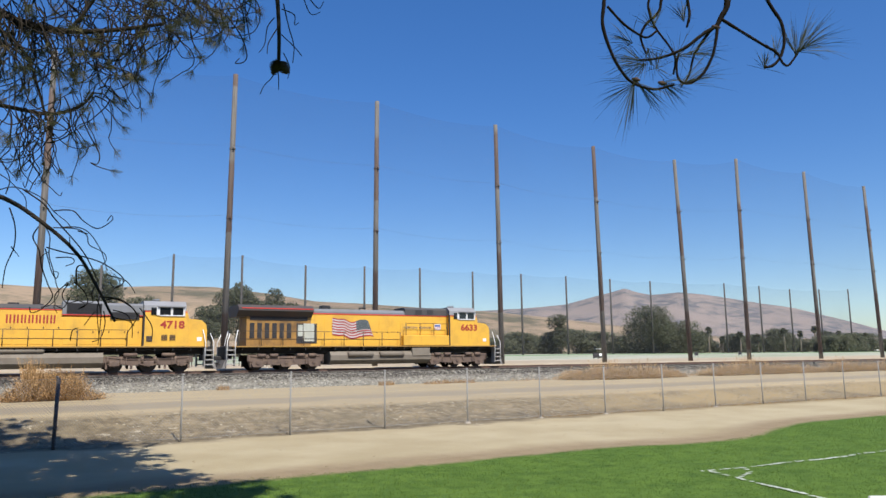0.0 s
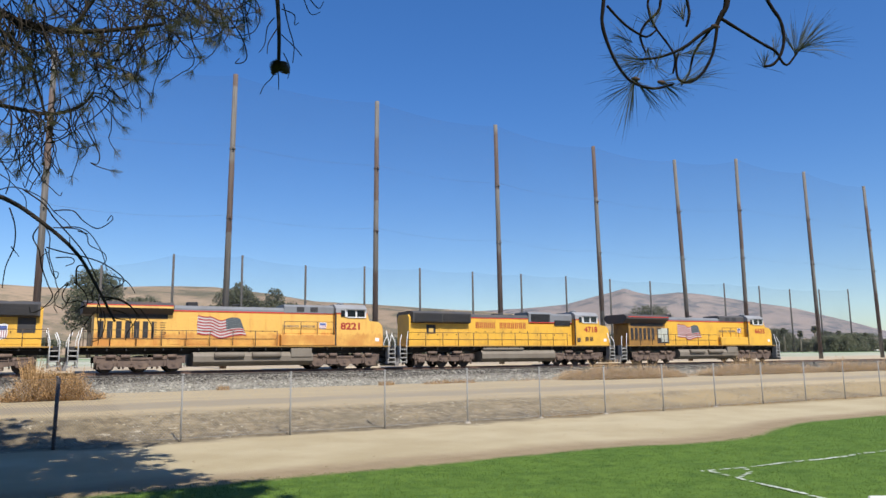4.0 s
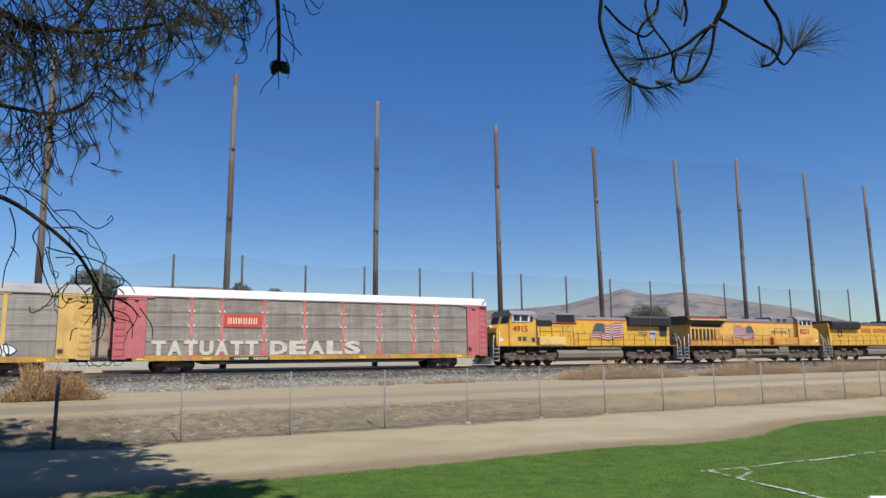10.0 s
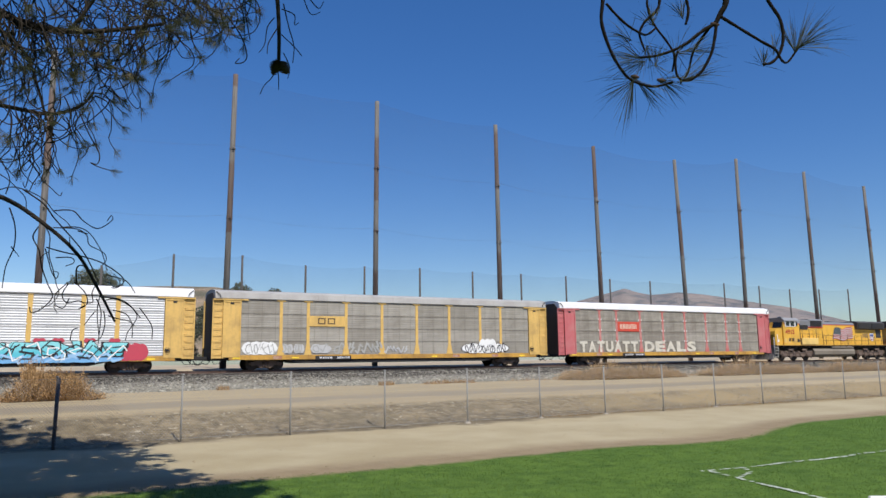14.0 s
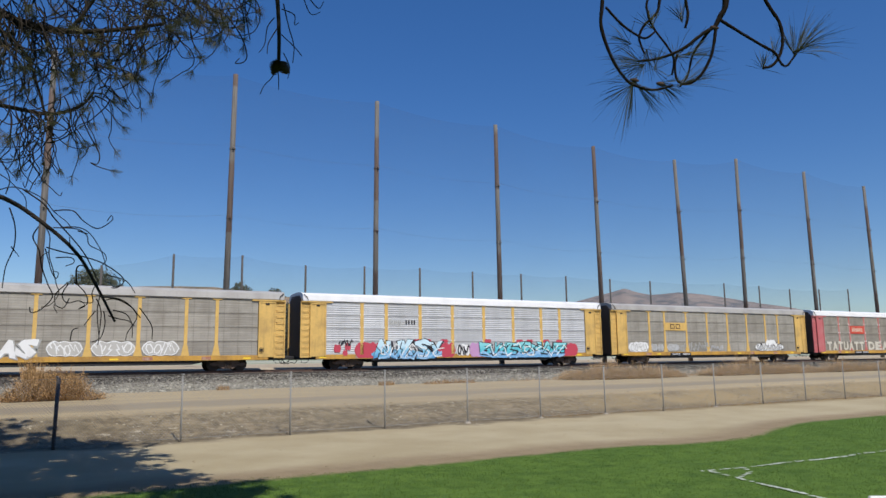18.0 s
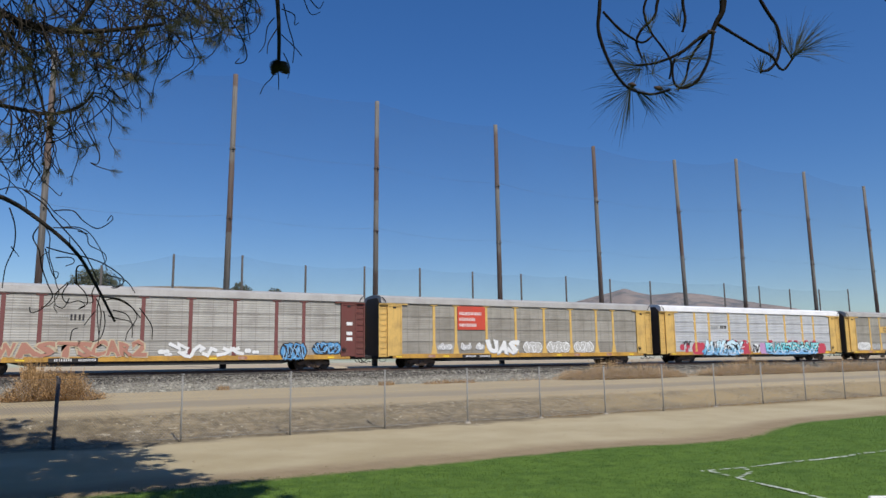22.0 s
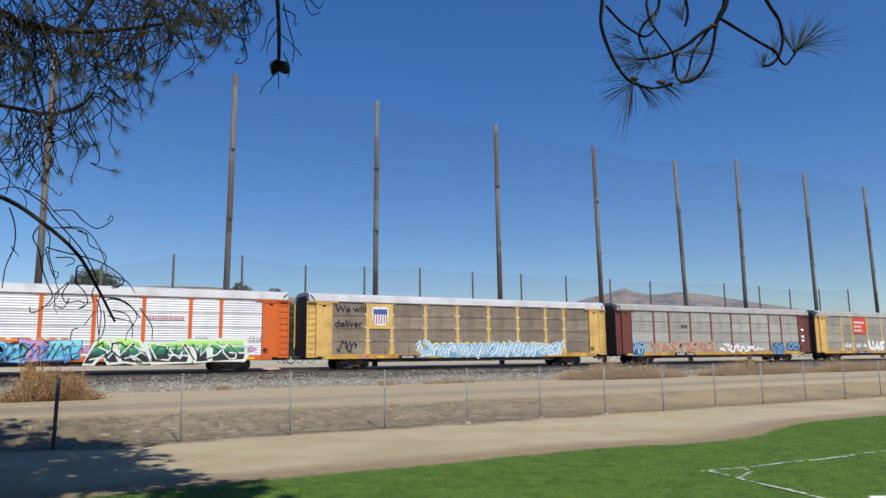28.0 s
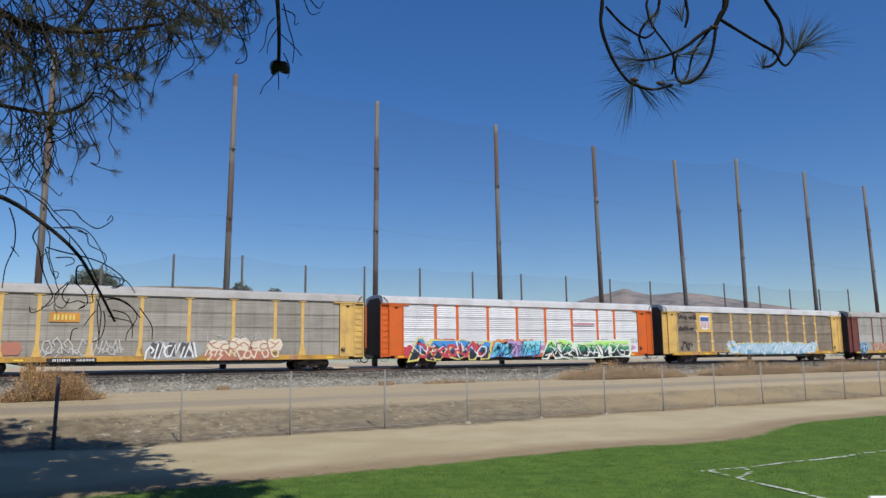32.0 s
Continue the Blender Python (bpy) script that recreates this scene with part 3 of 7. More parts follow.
def emd_loco(number, place, turned, flagged):
    label = "yellow and grey freight diesel locomotive with flag painted on its flank" if flagged else "yellow and grey freight diesel locomotive with red lettering on its flank"
    ob = thing("diesel_locomotive", label, "locomotive", group="locomotives of the train")
    half = 10.75
    underframe(ob, half)
    hood(ob, "long_hood", -9.6, 1.6, 1.0, 1.62, 4.02, YELLOW)
    hood(ob, "hood_roof", -4.4, 1.7, 1.015, 3.86, 4.14, GREY if flagged else ROOF_DARK)
    hood(ob, "electrical_cabinet", 1.6, 6.2, 1.0, 1.62, 3.6, YELLOW)
    hood(ob, "brake_housing", 1.62, 4.0, 1.06, 3.55, 4.42, GREY, 0.15)
    hood(ob, "equipment_housing", 4.0, 6.22, 1.05, 3.55, 4.32, GREY, 0.15)
    part("red_stripe", Shape().box(-4.4, 1.55, -1.025, 1.025, 3.80, 3.86).box(1.6, 6.2, -1.07, 1.07, 3.52, 3.57), RED, ob)
    o = [(-1.02, 3.35), (-1.38, 3.42), (-1.45, 4.12), (-1.1, 4.28), (1.1, 4.28), (1.45, 4.12), (1.38, 3.42), (1.02, 3.35)]
    part("radiator_housing", Shape().prism(o, -9.45, -4.28), ROOF_DARK, ob, "flared dark grey radiator section")
    for side in (-1, 1):
        for a, b in ((-9.3, -6.95), (-6.8, -4.38)):
            slotted(ob, "radiator_grille", a, b, 3.46, 4.08, side * 1.44, 14, DARK)
        slotted(ob, "brake_grille", 1.85, 3.8, 3.62, 4.25, side * 1.07, 12, DARK)
        slotted(ob, "intake_grille", 4.3, 6.0, 3.3, 3.75, side * 1.06, 9, DARK)
        door_lines(ob, [-9.5, -8.7, -7.85, -7.0, -6.15, -5.3, -4.4], 1.75, 3.2, side * 1.0)
        door_lines(ob, [-4.3, -3.45, -2.6, -1.75, -0.9, -0.05, 0.8, 1.6], 1.75, 3.72, side * 1.0)
        door_lines(ob, [1.7, 2.6, 3.5, 4.4, 5.3, 6.1], 1.75, 3.25, side * 1.0)
        if turned == (side > 0):
            if flagged:
                part("filter_bay", Shape().box(-9.25, -8.3, *sorted((side * 1.0, side * 1.03)), 2.42, 3.34), DARK, ob)
            else:
                bay = part("filter_bay", Shape().box(-8.1, -7.3, *sorted((side * 1.0, side * 1.025)), 2.55, 3.25), BLACK, ob)
                part("filter_core", Shape().box(-7.9, -7.5, *sorted((side * 1.025, side * 1.04)), 2.62, 3.0, 0.004), YELLOW_OLD, bay)
            if flagged:
                flag(ob, -3.8, -0.05, 2.2, 3.55, side, 1.02, True)
                shield(ob, -7.45, 2.5, 0.75, 0.95, side * 1.03)
                bars(ob, "lettering", -6.7, -5.6, 2.7, 2.86, side * 1.03, 8, TANK, "small faded grey lettering")
                bars(ob, "lettering", -6.7, -5.6, 2.45, 2.6, side * 1.03, 8, TANK, "small faded grey lettering")
                part("battery_box", Shape().box(3.1, 5.9, *sorted((side * 1.0, side * 1.42)), 1.66, 2.35, 0.03), YELLOW_PALE, ob, "pale scuffed yellow box")
                for a in (6.9, 7.9, 8.5):
                    part("vent", Shape().box(a, a + 0.42, *sorted((side * 1.46, side * 1.475)), 1.85, 2.3), YELLOW_OLD, ob)
            else:
                bars(ob, "lettering", -3.65, 1.35, 3.0, 3.5, side * 1.02, 13, NUMBER_RED, "large dark red lettering", gaps=(5,))
        if flagged and turned == (side > 0):
            handrails(ob, [-9.9, -8.6, -7.3, -6.0, -4.7, -3.4, -2.1, -0.8, 0.5, 1.8, 2.3], side, 1.62, 2.62, 1.46)
            handrails(ob, [2.3, 3.4, 4.6, 5.8], side, 2.36, 3.25, 1.40)
        else:
            handrails(ob, [-9.9, -8.4, -6.9, -5.5, -4.1, -2.75, -1.4, -0.1, 1.2, 2.5, 3.8, 5.3], side, 1.62, 2.62, 1.46)
    part("exhaust_stack", Shape().box(-1.3, -0.7, -0.25, 0.25, 4.1, 4.28, 0.04), BLACK, ob)
    part("roof_vent", Shape().box(0.3, 0.6, -0.2, 0.2, 4.1, 4.24, 0.04), BLACK, ob)
    for x in (-8.6, -7.1, -5.6):
        part("radiator_fan", Shape().cyl((x, 0, 4.27), (x, 0, 4.34), 0.65, 20), DARK, ob)
    cab(ob, 6.25, 8.75, 4.5, 10.15, 3.4, number, "emd")
    fuel_tank(ob, -3.3, 4.0, False)
    sets = running_gear(ob, (-6.65, 6.65), (-2.0, 0, 2.0), T_EMD, W_LOCO, 0.51, half + 0.1, "brown-grey six-wheel truck")
    TRAIN.append((ob, place, turned, sets, 0.51))


def ge_loco(number, place, opened, worn):
    label = "yellow diesel locomotive with overhanging dark radiator roof and painted flag"
    ob = thing("diesel_locomotive", label, "locomotive", group="locomotives of the train")
    half = 11.05
    underframe(ob, half)
    yl = YELLOW_WORN if worn else YELLOW
    hood(ob, "long_hood", -9.5, 6.2, 1.0, 1.62, 3.98, yl, 0.12)
    hood(ob, "radiator_compartment", -9.52, -4.95, 1.008, 1.63, 3.975, yl if worn else YELLOW_SOOT, 0.12, "" if worn else "sooty yellow radiator end of the hood")
    hood(ob, "hood_roof", -4.9, 6.15, 1.02, 3.96, 4.28, GREY, 0.2)
    part("red_stripe", Shape().box(-4.9, 6.15, -1.03, 1.03, 3.88, 3.955), RED, ob)
    o = [(-1.0, 3.62), (-1.5, 4.02), (-1.52, 4.22), (-1.2, 4.42), (1.2, 4.42), (1.52, 4.22), (1.5, 4.02), (1.0, 3.62)]
    part("radiator_roof", Shape().prism(o, -10.2, -4.9), paint("radiator_roof_dark", (0.055, 0.052, 0.052), 0.6, dirt=(0.12, 0.07, 0.05), amount=0.45), ob, "dark overhanging radiator roof")
    hood(ob, "inverter_housing", 2.5, 6.15, 1.05, 3.94, 4.52, GREY if worn else ROOF_DARK, 0.15)
    for side in (-1, 1):
        slotted(ob, "radiator_screen", -9.3, -5.2, 3.38, 3.64, side * 1.012, 4, DARK)
        lo, hi = sorted((side * 1.5, side * 1.53))
        part("roof_stripe", Shape().box(-10.0, -4.95, lo, hi, 4.15, 4.21), RED, ob)
        if worn:
            part("roof_band", Shape().box(-10.0, -4.95, lo, hi, 4.02, 4.145), YELLOW_OLD, ob, "faded tan band along the roof edge")
        for k in range(8 if worn else 6):
            a = -9.3 + k * 0.52
            slotted(ob, "side_louvre", a, a + 0.32, 2.15, 3.2, side * 1.012, 7, DARK)
        door_lines(ob, [-3.95, -3.1, -2.25, -1.4, -0.55, 0.3, 1.15, 2.0], 1.75, 3.5, side * 1.0, yl)
        door_lines(ob, [2.1, 3.0, 3.9, 4.8, 5.7, 6.3], 2.5, 3.5, side * 1.0, yl)
        if side < 0:
            if opened:
                part("open_bay", Shape().box(-6.0, -4.5, -1.025, -0.99, 1.8, 3.2), DARK, ob)
                part("cabinet_face", Shape().box(-5.5, -4.7, -1.045, -1.025, 1.95, 3.2).box(-5.9, -5.55, -1.045, -1.025, 2.3, 3.1), paint("primer_pale", (0.45, 0.47, 0.40), 0.5, amount=0.3), ob, "pale inside of an open cabinet")
            else:
                door_lines(ob, [-6.05, -5.2, -4.35], 1.75, 3.2, -1.008, yl)
            flag(ob, -3.35, -0.2, 2.28, 3.52, -1, 1.02, True)
            shield(ob, 5.35, 3.05, 0.55, 0.5, -1.03)
            bars(ob, "lettering", 2.4, 4.8, 2.92, 3.08, -1.03, 16, TANK, "small grey lettering", gaps=(8,))
        part("battery_box", Shape().box(2.2, 6.3, *sorted((side * 1.0, side * 1.44)), 1.64, 2.4, 0.03), yl, ob)
        handrails(ob, [-10.1, -8.6, -7.1, -5.6, -4.1, -2.6, -1.1, 0.4, 1.9], side, 1.62, 2.62, 1.46)
        handrails(ob, [2.4, 3.6, 4.8, 6.0], side, 2.4, 3.3, 1.42, False)
        for a in (3.4, 4.4):
            part("window", Shape().box(a, a + 0.55, *sorted((side * 1.05, side * 1.07)), 4.02, 4.36), DARK, ob)
    part("exhaust_stack", Shape().box(-3.9, -3.2, -0.3, 0.3, 4.22, 4.58, 0.05), BLACK, ob)
    part("vent_pipe", Shape().tube([(-0.9, -0.2, 4.22), (-0.9, -0.2, 4.44), (-0.4, -0.2, 4.46)], 0.06, 8), BLACK, ob)
    cab(ob, 6.2, 8.55, 4.6, 9.95, 3.45, number, "ge", yl, -0.5 if worn else 0.15)
    fuel_tank(ob, -3.6, 4.5, True)
    sets = running_gear(ob, (-6.75, 6.95), (-2.0, 0, 2.0), T_GE, W_LOCO, 0.51, half - 0.1, "brown-grey six-wheel truck")
    TRAIN.append((ob, place, False, sets, 0.51))


ge_loco("6633", 133.62, True, False)
emd_loco("4718", 111.28, False, False)
ge_loco("8221", 89.4, False, True)
emd_loco("4915", 67.48, True, True)


# ---- autoracks ----
def zinc(name, base, dark, amount, gloss=0.45, joints=1.0):
    """Corrugated galvanised screen with bands of grime and rust."""
    n = Nodes(name)
    v = n.coord()
    r = n.add("ObjectInfo").outputs["Random"]
    band = n.noise(1.0, n.coord(scale=(0.25, 1, 3.2)), 3)
    big = n.noise(0.55, v, 5)
    fine = n.noise(14, v, 3, 0.7)
    blot = n.noise(1.0, n.coord(scale=(2.2, 2, 0.5)), 4)
    col = n.mix(n.math("MULTIPLY", n.ramp(band, 0.4, 0.7), amount), base, dark)
    line = n.noise(1.0, n.coord(scale=(0.35, 1, 17)), 3, 0.7)
    col = n.mix(n.math("MULTIPLY", n.ramp(line, 0.43, 0.60), 0.12 + amount * 0.35), col, dark)
    drip = n.noise(1.0, n.coord(scale=(9, 2, 0.6)), 3, 0.6)
    col = n.mix(n.math("MULTIPLY", n.ramp(drip, 0.6, 0.72), amount * 0.55), col, tuple(c * 0.8 for c in dark))
    col = n.mix(n.math("MULTIPLY", n.ramp(big, 0.4, 0.7), amount), col, tuple(c * 0.75 for c in dark))
    col = n.mix(n.math("MULTIPLY", n.ramp(blot, 0.55, 0.75), amount * 0.8), col, dark)
    col = n.mix(n.math("MULTIPLY", n.ramp(fine, 0.5, 0.7), 0.35), col, dark)
    sheet = n.math("FLOOR", n.math("DIVIDE", n.math("SUBTRACT", n.add("SeparateXYZ", Vector=v).outputs["Z"], 1.0), 0.935))
    up = n.math("FRACT", n.math("DIVIDE", n.math("SUBTRACT", n.add("SeparateXYZ", Vector=v).outputs["Z"], 1.0), 0.935))
    wander = n.math("ADD", up, n.math("MULTIPLY", n.math("SUBTRACT", n.noise(2.5, v, 3), 0.5), 0.10))
    col = n.mix(n.math("MULTIPLY", n.ramp(wander, 0.89, 0.97), 0.8), col, tuple(c * 0.55 for c in dark))
    cell = n.add("CombineXYZ", X=n.math("MULTIPLY", r, 91.0), Y=n.math("MULTIPLY", sheet, 7.3))
    odd = n.add("TexWhiteNoise", Vector=cell.outputs[0]).outputs["Value"]
    col = n.mix(n.math("MULTIPLY", n.ramp(odd, 0.35, 1.0), 0.34), col, dark)
    col = n.mix(n.math("MULTIPLY", n.ramp(odd, 0.4, 0.0), 0.22), col, tuple(min(0.85, c * 1.35) for c in base))
    # upright joints between the sheets of a bay, with grime run down from them
    bay = n.add("SeparateXYZ", Vector=v).outputs["X"]
    joint = n.math("ABSOLUTE", n.math("SUBTRACT", n.math("FRACT", n.math("DIVIDE", bay, 0.94)), 0.5))
    col = n.mix(n.math("MULTIPLY", n.ramp(joint, 0.035, 0.012), 0.30 * joints), col, tuple(c * 0.55 for c in dark))
    col = n.mix(n.math("MULTIPLY", n.math("MULTIPLY", n.ramp(joint, 0.22, 0.0), n.ramp(blot, 0.4, 0.65)), 0.4 * joints), col, dark)
    return n.finish(col, gloss, 0.1, fine, 0.12, 0.006)


def side_panel_mesh(width, z0, z1, material, sheets=4, deep=0.005):
    """A bay of corrugated screen in stacked sheets: ridges run along the car."""
    s = Shape()
    h = (z1 - z0) / sheets
    for k in range(sheets):
        a = z0 + k * h
        pts = [(a, 0.0)]
        m = 6
        for j in range(m):
            p, q = a + h * (j + 0.12) / m, h / m
            pts += [(p, 0.0), (p + q * 0.22, deep), (p + q * 0.55, deep), (p + q * 0.77, 0.0)]
        pts.append((a + h - 0.034, 0.0))
        pts += [(a + h - 0.032, -0.03), (a + h, -0.03)]
        for (za, ya), (zb, yb) in zip(pts, pts[1:]):
            s.poly([(0, -ya, za), (width, -ya, za), (width, -yb, zb), (0, -yb, zb)])
    return s.mesh("side_panel", material, False)


STROKES = {  # bold sprayed shapes, each a few strokes in a unit square
    0: [[(0.0, 0.2), (0.4, 0.9), (0.55, 0.3), (1.0, 0.95)]],
    1: [[(0.1, 0.5), (0.3, 0.95), (0.7, 0.9), (0.85, 0.5), (0.6, 0.1), (0.25, 0.15), (0.1, 0.5)]],
    2: [[(0.0, 0.1), (0.5, 0.25), (1.0, 0.9)], [(0.2, 0.9), (0.8, 0.6)]],
    3: [[(0.0, 0.7), (0.25, 0.95), (0.5, 0.5), (0.75, 0.05), (1.0, 0.3)]],
    4: [[(0.2, 1.0), (0.5, 0.55), (0.25, 0.5), (0.75, 0.0)], [(0.7, 0.9), (1.0, 0.4)]],
    5: [[(0.1, 0.0), (0.15, 0.6), (0.5, 0.95), (0.9, 0.7), (0.7, 0.45)]],
    6: [[(0.1, 0.05), (0.35, 0.95)], [(0.5, 0.05), (0.8, 0.95), (1.05, 0.6)]],
    7: [[(0.95, 0.9), (0.4, 0.8), (0.15, 0.4), (0.5, 0.05), (1.0, 0.1)]],
}


def ribbon(s, pts, w, y):
    """One flat stroke of even width along a bent line, mitred at its corners."""
    pts = [Vector(p) for p in pts]
    i0, m = len(s.v), len(pts)
    for k, p in enumerate(pts):
        a = (p - pts[k - 1]).normalized() if k else (pts[1] - p).normalized()
        b = (pts[k + 1] - p).normalized() if k < m - 1 else a
        t = (a + b).normalized() if (a + b).length > 0.2 else a
        n = Vector((-t.y, t.x))
        grow = min(1.7, 1 / max(0.35, n.dot(Vector((-a.y, a.x)))))
        q = p - a * w * 0.5 if k == 0 else p + b * w * 0.5 if k == m - 1 else p
        for sg in (1, -1):
            c = q + n * w * grow * sg
            s.v.append((c.x, y - 0.00012 * k, c.y))
        if k:
            j = i0 + 2 * k
            s.f.append((j - 2, j - 1, j + 1, j))
            s.smooth.append(False)


def sprayed(parent, x0, x1, z0, z1, layers, count, seed, y=-1.456, label="", slant=0.12):
    """A sprayed piece: letter-like strokes in layers, each a little prouder and thinner; layers are (name, width, material, dx, dz)."""
    rng = random.Random(seed)
    step = (x1 - x0) / count
    for k in range(count):
        key = rng.randrange(8)
        lw = step * rng.uniform(1.0, 1.35) * rng.choice((-1, 1))
        lx, oz, hh = x0 + k * step + (0 if lw > 0 else -lw), rng.uniform(-0.1, 0.1) * (z1 - z0), rng.uniform(0.75, 1.08)
        base = None
        for d, (name, width, material, dx, dz) in enumerate(layers):
            s = Shape()
            for j, line in enumerate(STROKES[key]):
                pts = [(lx + (px + slant * pz) * lw * 0.92 + dx, z0 + (z1 - z0) * hh * pz + oz + dz) for px, pz in line]
                ribbon(s, pts, width, y - 0.032 - 0.004 * d - 0.001 * j - 0.0018 * (k % 2))
            o = part("graffiti_letter" if base is None else name, s, material, base or parent, label if base is None else "", fix=False)
            base = base or o


def cloud(parent, x0, x1, z0, z1, material, count, seed, y=-1.456, label="", name="graffiti_backing"):
    """Ragged sprayed backing behind a piece, with a lobed edge."""
    rng = random.Random(seed)
    s = Shape()
    n = count * 5
    for k in range(n + 1):
        t = k / n
        end = min(1.0, 6 * t, 6 * (1 - t)) ** 0.5
        lobe = abs(math.sin(math.pi * t * count))
        mid, half = (z0 + z1) / 2, (z1 - z0) / 2
        up = mid + half * end * (0.86 + 0.2 * lobe + rng.uniform(-0.08, 0.06))
        dn = mid - half * end * (0.92 + 0.1 * lobe + rng.uniform(-0.06, 0.04))
        x = x0 + (x1 - x0) * t
        s.v += [(x, y - 0.029, up), (x, y - 0.029, max(dn, 0.64))]
        if k:
            s.f.append((2 * k - 2, 2 * k - 1, 2 * k + 1, 2 * k))
            s.smooth.append(False)
    return part(name, s, material, parent, label, fix=False)


GLYPHS = {}


def glyph(char, bold):
    """Outline of one built-in letter, flat, with its strokes fattened."""
    if (char, bold) not in GLYPHS:
        c = bpy.data.curves.new("glyph", "FONT")
        c.body, c.size, c.resolution_u, c.offset = char, 1.0, 2, bold
        o = bpy.data.objects.new("glyph", c)
        scene.collection.objects.link(o)
        bpy.context.view_layer.update()
        GLYPHS[char, bold] = bpy.data.meshes.new_from_object(o)
        bpy.data.objects.remove(o)
        bpy.data.curves.remove(c)
    return GLYPHS[char, bold]


def lettered(parent, text, x0, x1, z0, z1, layers, seed, y=-1.49, label="", wild=0.12, fat=0.055):
    """A sprayed word: fat leaning letters that jostle and overlap; layers are (name, extra fatness, material, dx, dz)."""
    rng = random.Random(seed)
    step = (x1 - x0) / len(text)
    for k, char in enumerate(text):
        core = glyph(char, fat)
        xs, zs = [q.co.x for q in core.vertices], [q.co.y for q in core.vertices]
        lo, wd, foot, ht = min(xs), max(xs) - min(xs), min(zs), max(zs) - min(zs)
        cell, lift, rise = step * rng.uniform(1.02, 1.16), rng.uniform(-0.06, 0.06), rng.uniform(0.9, 1.08)
        lean, flare, wave = rng.uniform(-wild, wild) + 0.06, rng.uniform(-0.15, 0.25), rng.uniform(0, 6.28)
        base = None
        for d, (name, extra, material, dx, dz) in enumerate(layers):
            me = glyph(char, round(fat + extra, 3)).copy()
            for q in me.vertices:
                a, b = (q.co.x - lo) / wd, (q.co.y - foot) / ht
                a = 0.5 + (a - 0.5) * (1 + flare * (b - 0.5)) + lean * (b - 0.5) + 0.035 * math.sin(7 * b + wave)
                b = b + 0.05 * math.sin(5 * a + wave) + lift
                a, b = a + 0.10 * noise.noise((a * 4, b * 4, seed + k)), b + 0.09 * noise.noise((a * 4, b * 4, seed + k + 50))
                q.co = (x0 + k * step + cell * a + dx, y - 0.004 * d - 0.0012 * (k % 3), z0 + (z1 - z0) * rise * b + dz)
            me.materials.clear()
            me.materials.append(material)
            o = part("graffiti_letter" if base is None else name, me, None, base or parent, label if base is None else "")
            base = base or o


def spray(name, color):
    return paint("spray_" + name, color, 0.55, amount=0.10, streak=False, scale=2)


S_BLACK, S_WHITE, S_CYAN, S_BLUE = spray("black", (0.015, 0.015, 0.02)), spray("white", (0.75, 0.75, 0.72)), spray("cyan", (0.10, 0.42, 0.52)), spray("blue", (0.05, 0.20, 0.45))
S_RED, S_GREEN, S_PINK, S_ORANGE = spray("red", (0.48, 0.05, 0.08)), spray("green", (0.16, 0.55, 0.08)), spray("pink", (0.50, 0.28, 0.48)), spray("orange", (0.65, 0.22, 0.05))
S_RUST, S_CREAM, S_SKY, S_GHOST = spray("rust", (0.42, 0.17, 0.11)), spray("cream", (0.68, 0.60, 0.45)), spray("sky_blue", (0.30, 0.50, 0.70)), spray("ghost_grey", (0.36, 0.36, 0.33))
S_LIME = spray("yellow", (0.65, 0.58, 0.15))
PALE = spray("faded_white", (0.46, 0.46, 0.45))


def fade(name, stops):
    """Spray paint that runs from one colour to the next up the car's side."""
    n = Nodes("spray_" + name)
    v = n.coord()
    z = n.math("ADD", n.add("SeparateXYZ", Vector=v).outputs["Z"], n.math("MULTIPLY", n.math("SUBTRACT", n.noise(3.0, v), 0.5), 0.5))
    col = stops[0][1]
    for (a, _), (b, c) in zip(stops, stops[1:]):
        col = n.mix(n.ramp(z, a, b), col, c)
    return n.finish(col, 0.55)


G_SKY = fade("sky_fade", [(0.8, (0.10, 0.30, 0.55)), (1.2, (0.20, 0.50, 0.68)), (1.7, (0.55, 0.72, 0.78))])
G_CYAN = fade("cyan_fade", [(0.8, (0.22, 0.45, 0.72)), (1.15, (0.10, 0.48, 0.56)), (1.8, (0.25, 0.62, 0.64))])
G_NAVY = fade("navy_fade", [(1.05, (0.02, 0.025, 0.04)), (1.3, (0.03, 0.08, 0.20)), (1.6, (0.06, 0.25, 0.58))])
G_GREEN = fade("green_fade", [(1.0, (0.02, 0.025, 0.02)), (1.25, (0.02, 0.15, 0.11)), (1.55, (0.09, 0.40, 0.10)), (1.85, (0.45, 0.75, 0.18))])

POSTS = [-9.1, -7.15, -4.3, -1.45, 1.45, 4.3, 7.15, 9.1]
Z_SIDE, Z_TOP = 1.0, 4.74


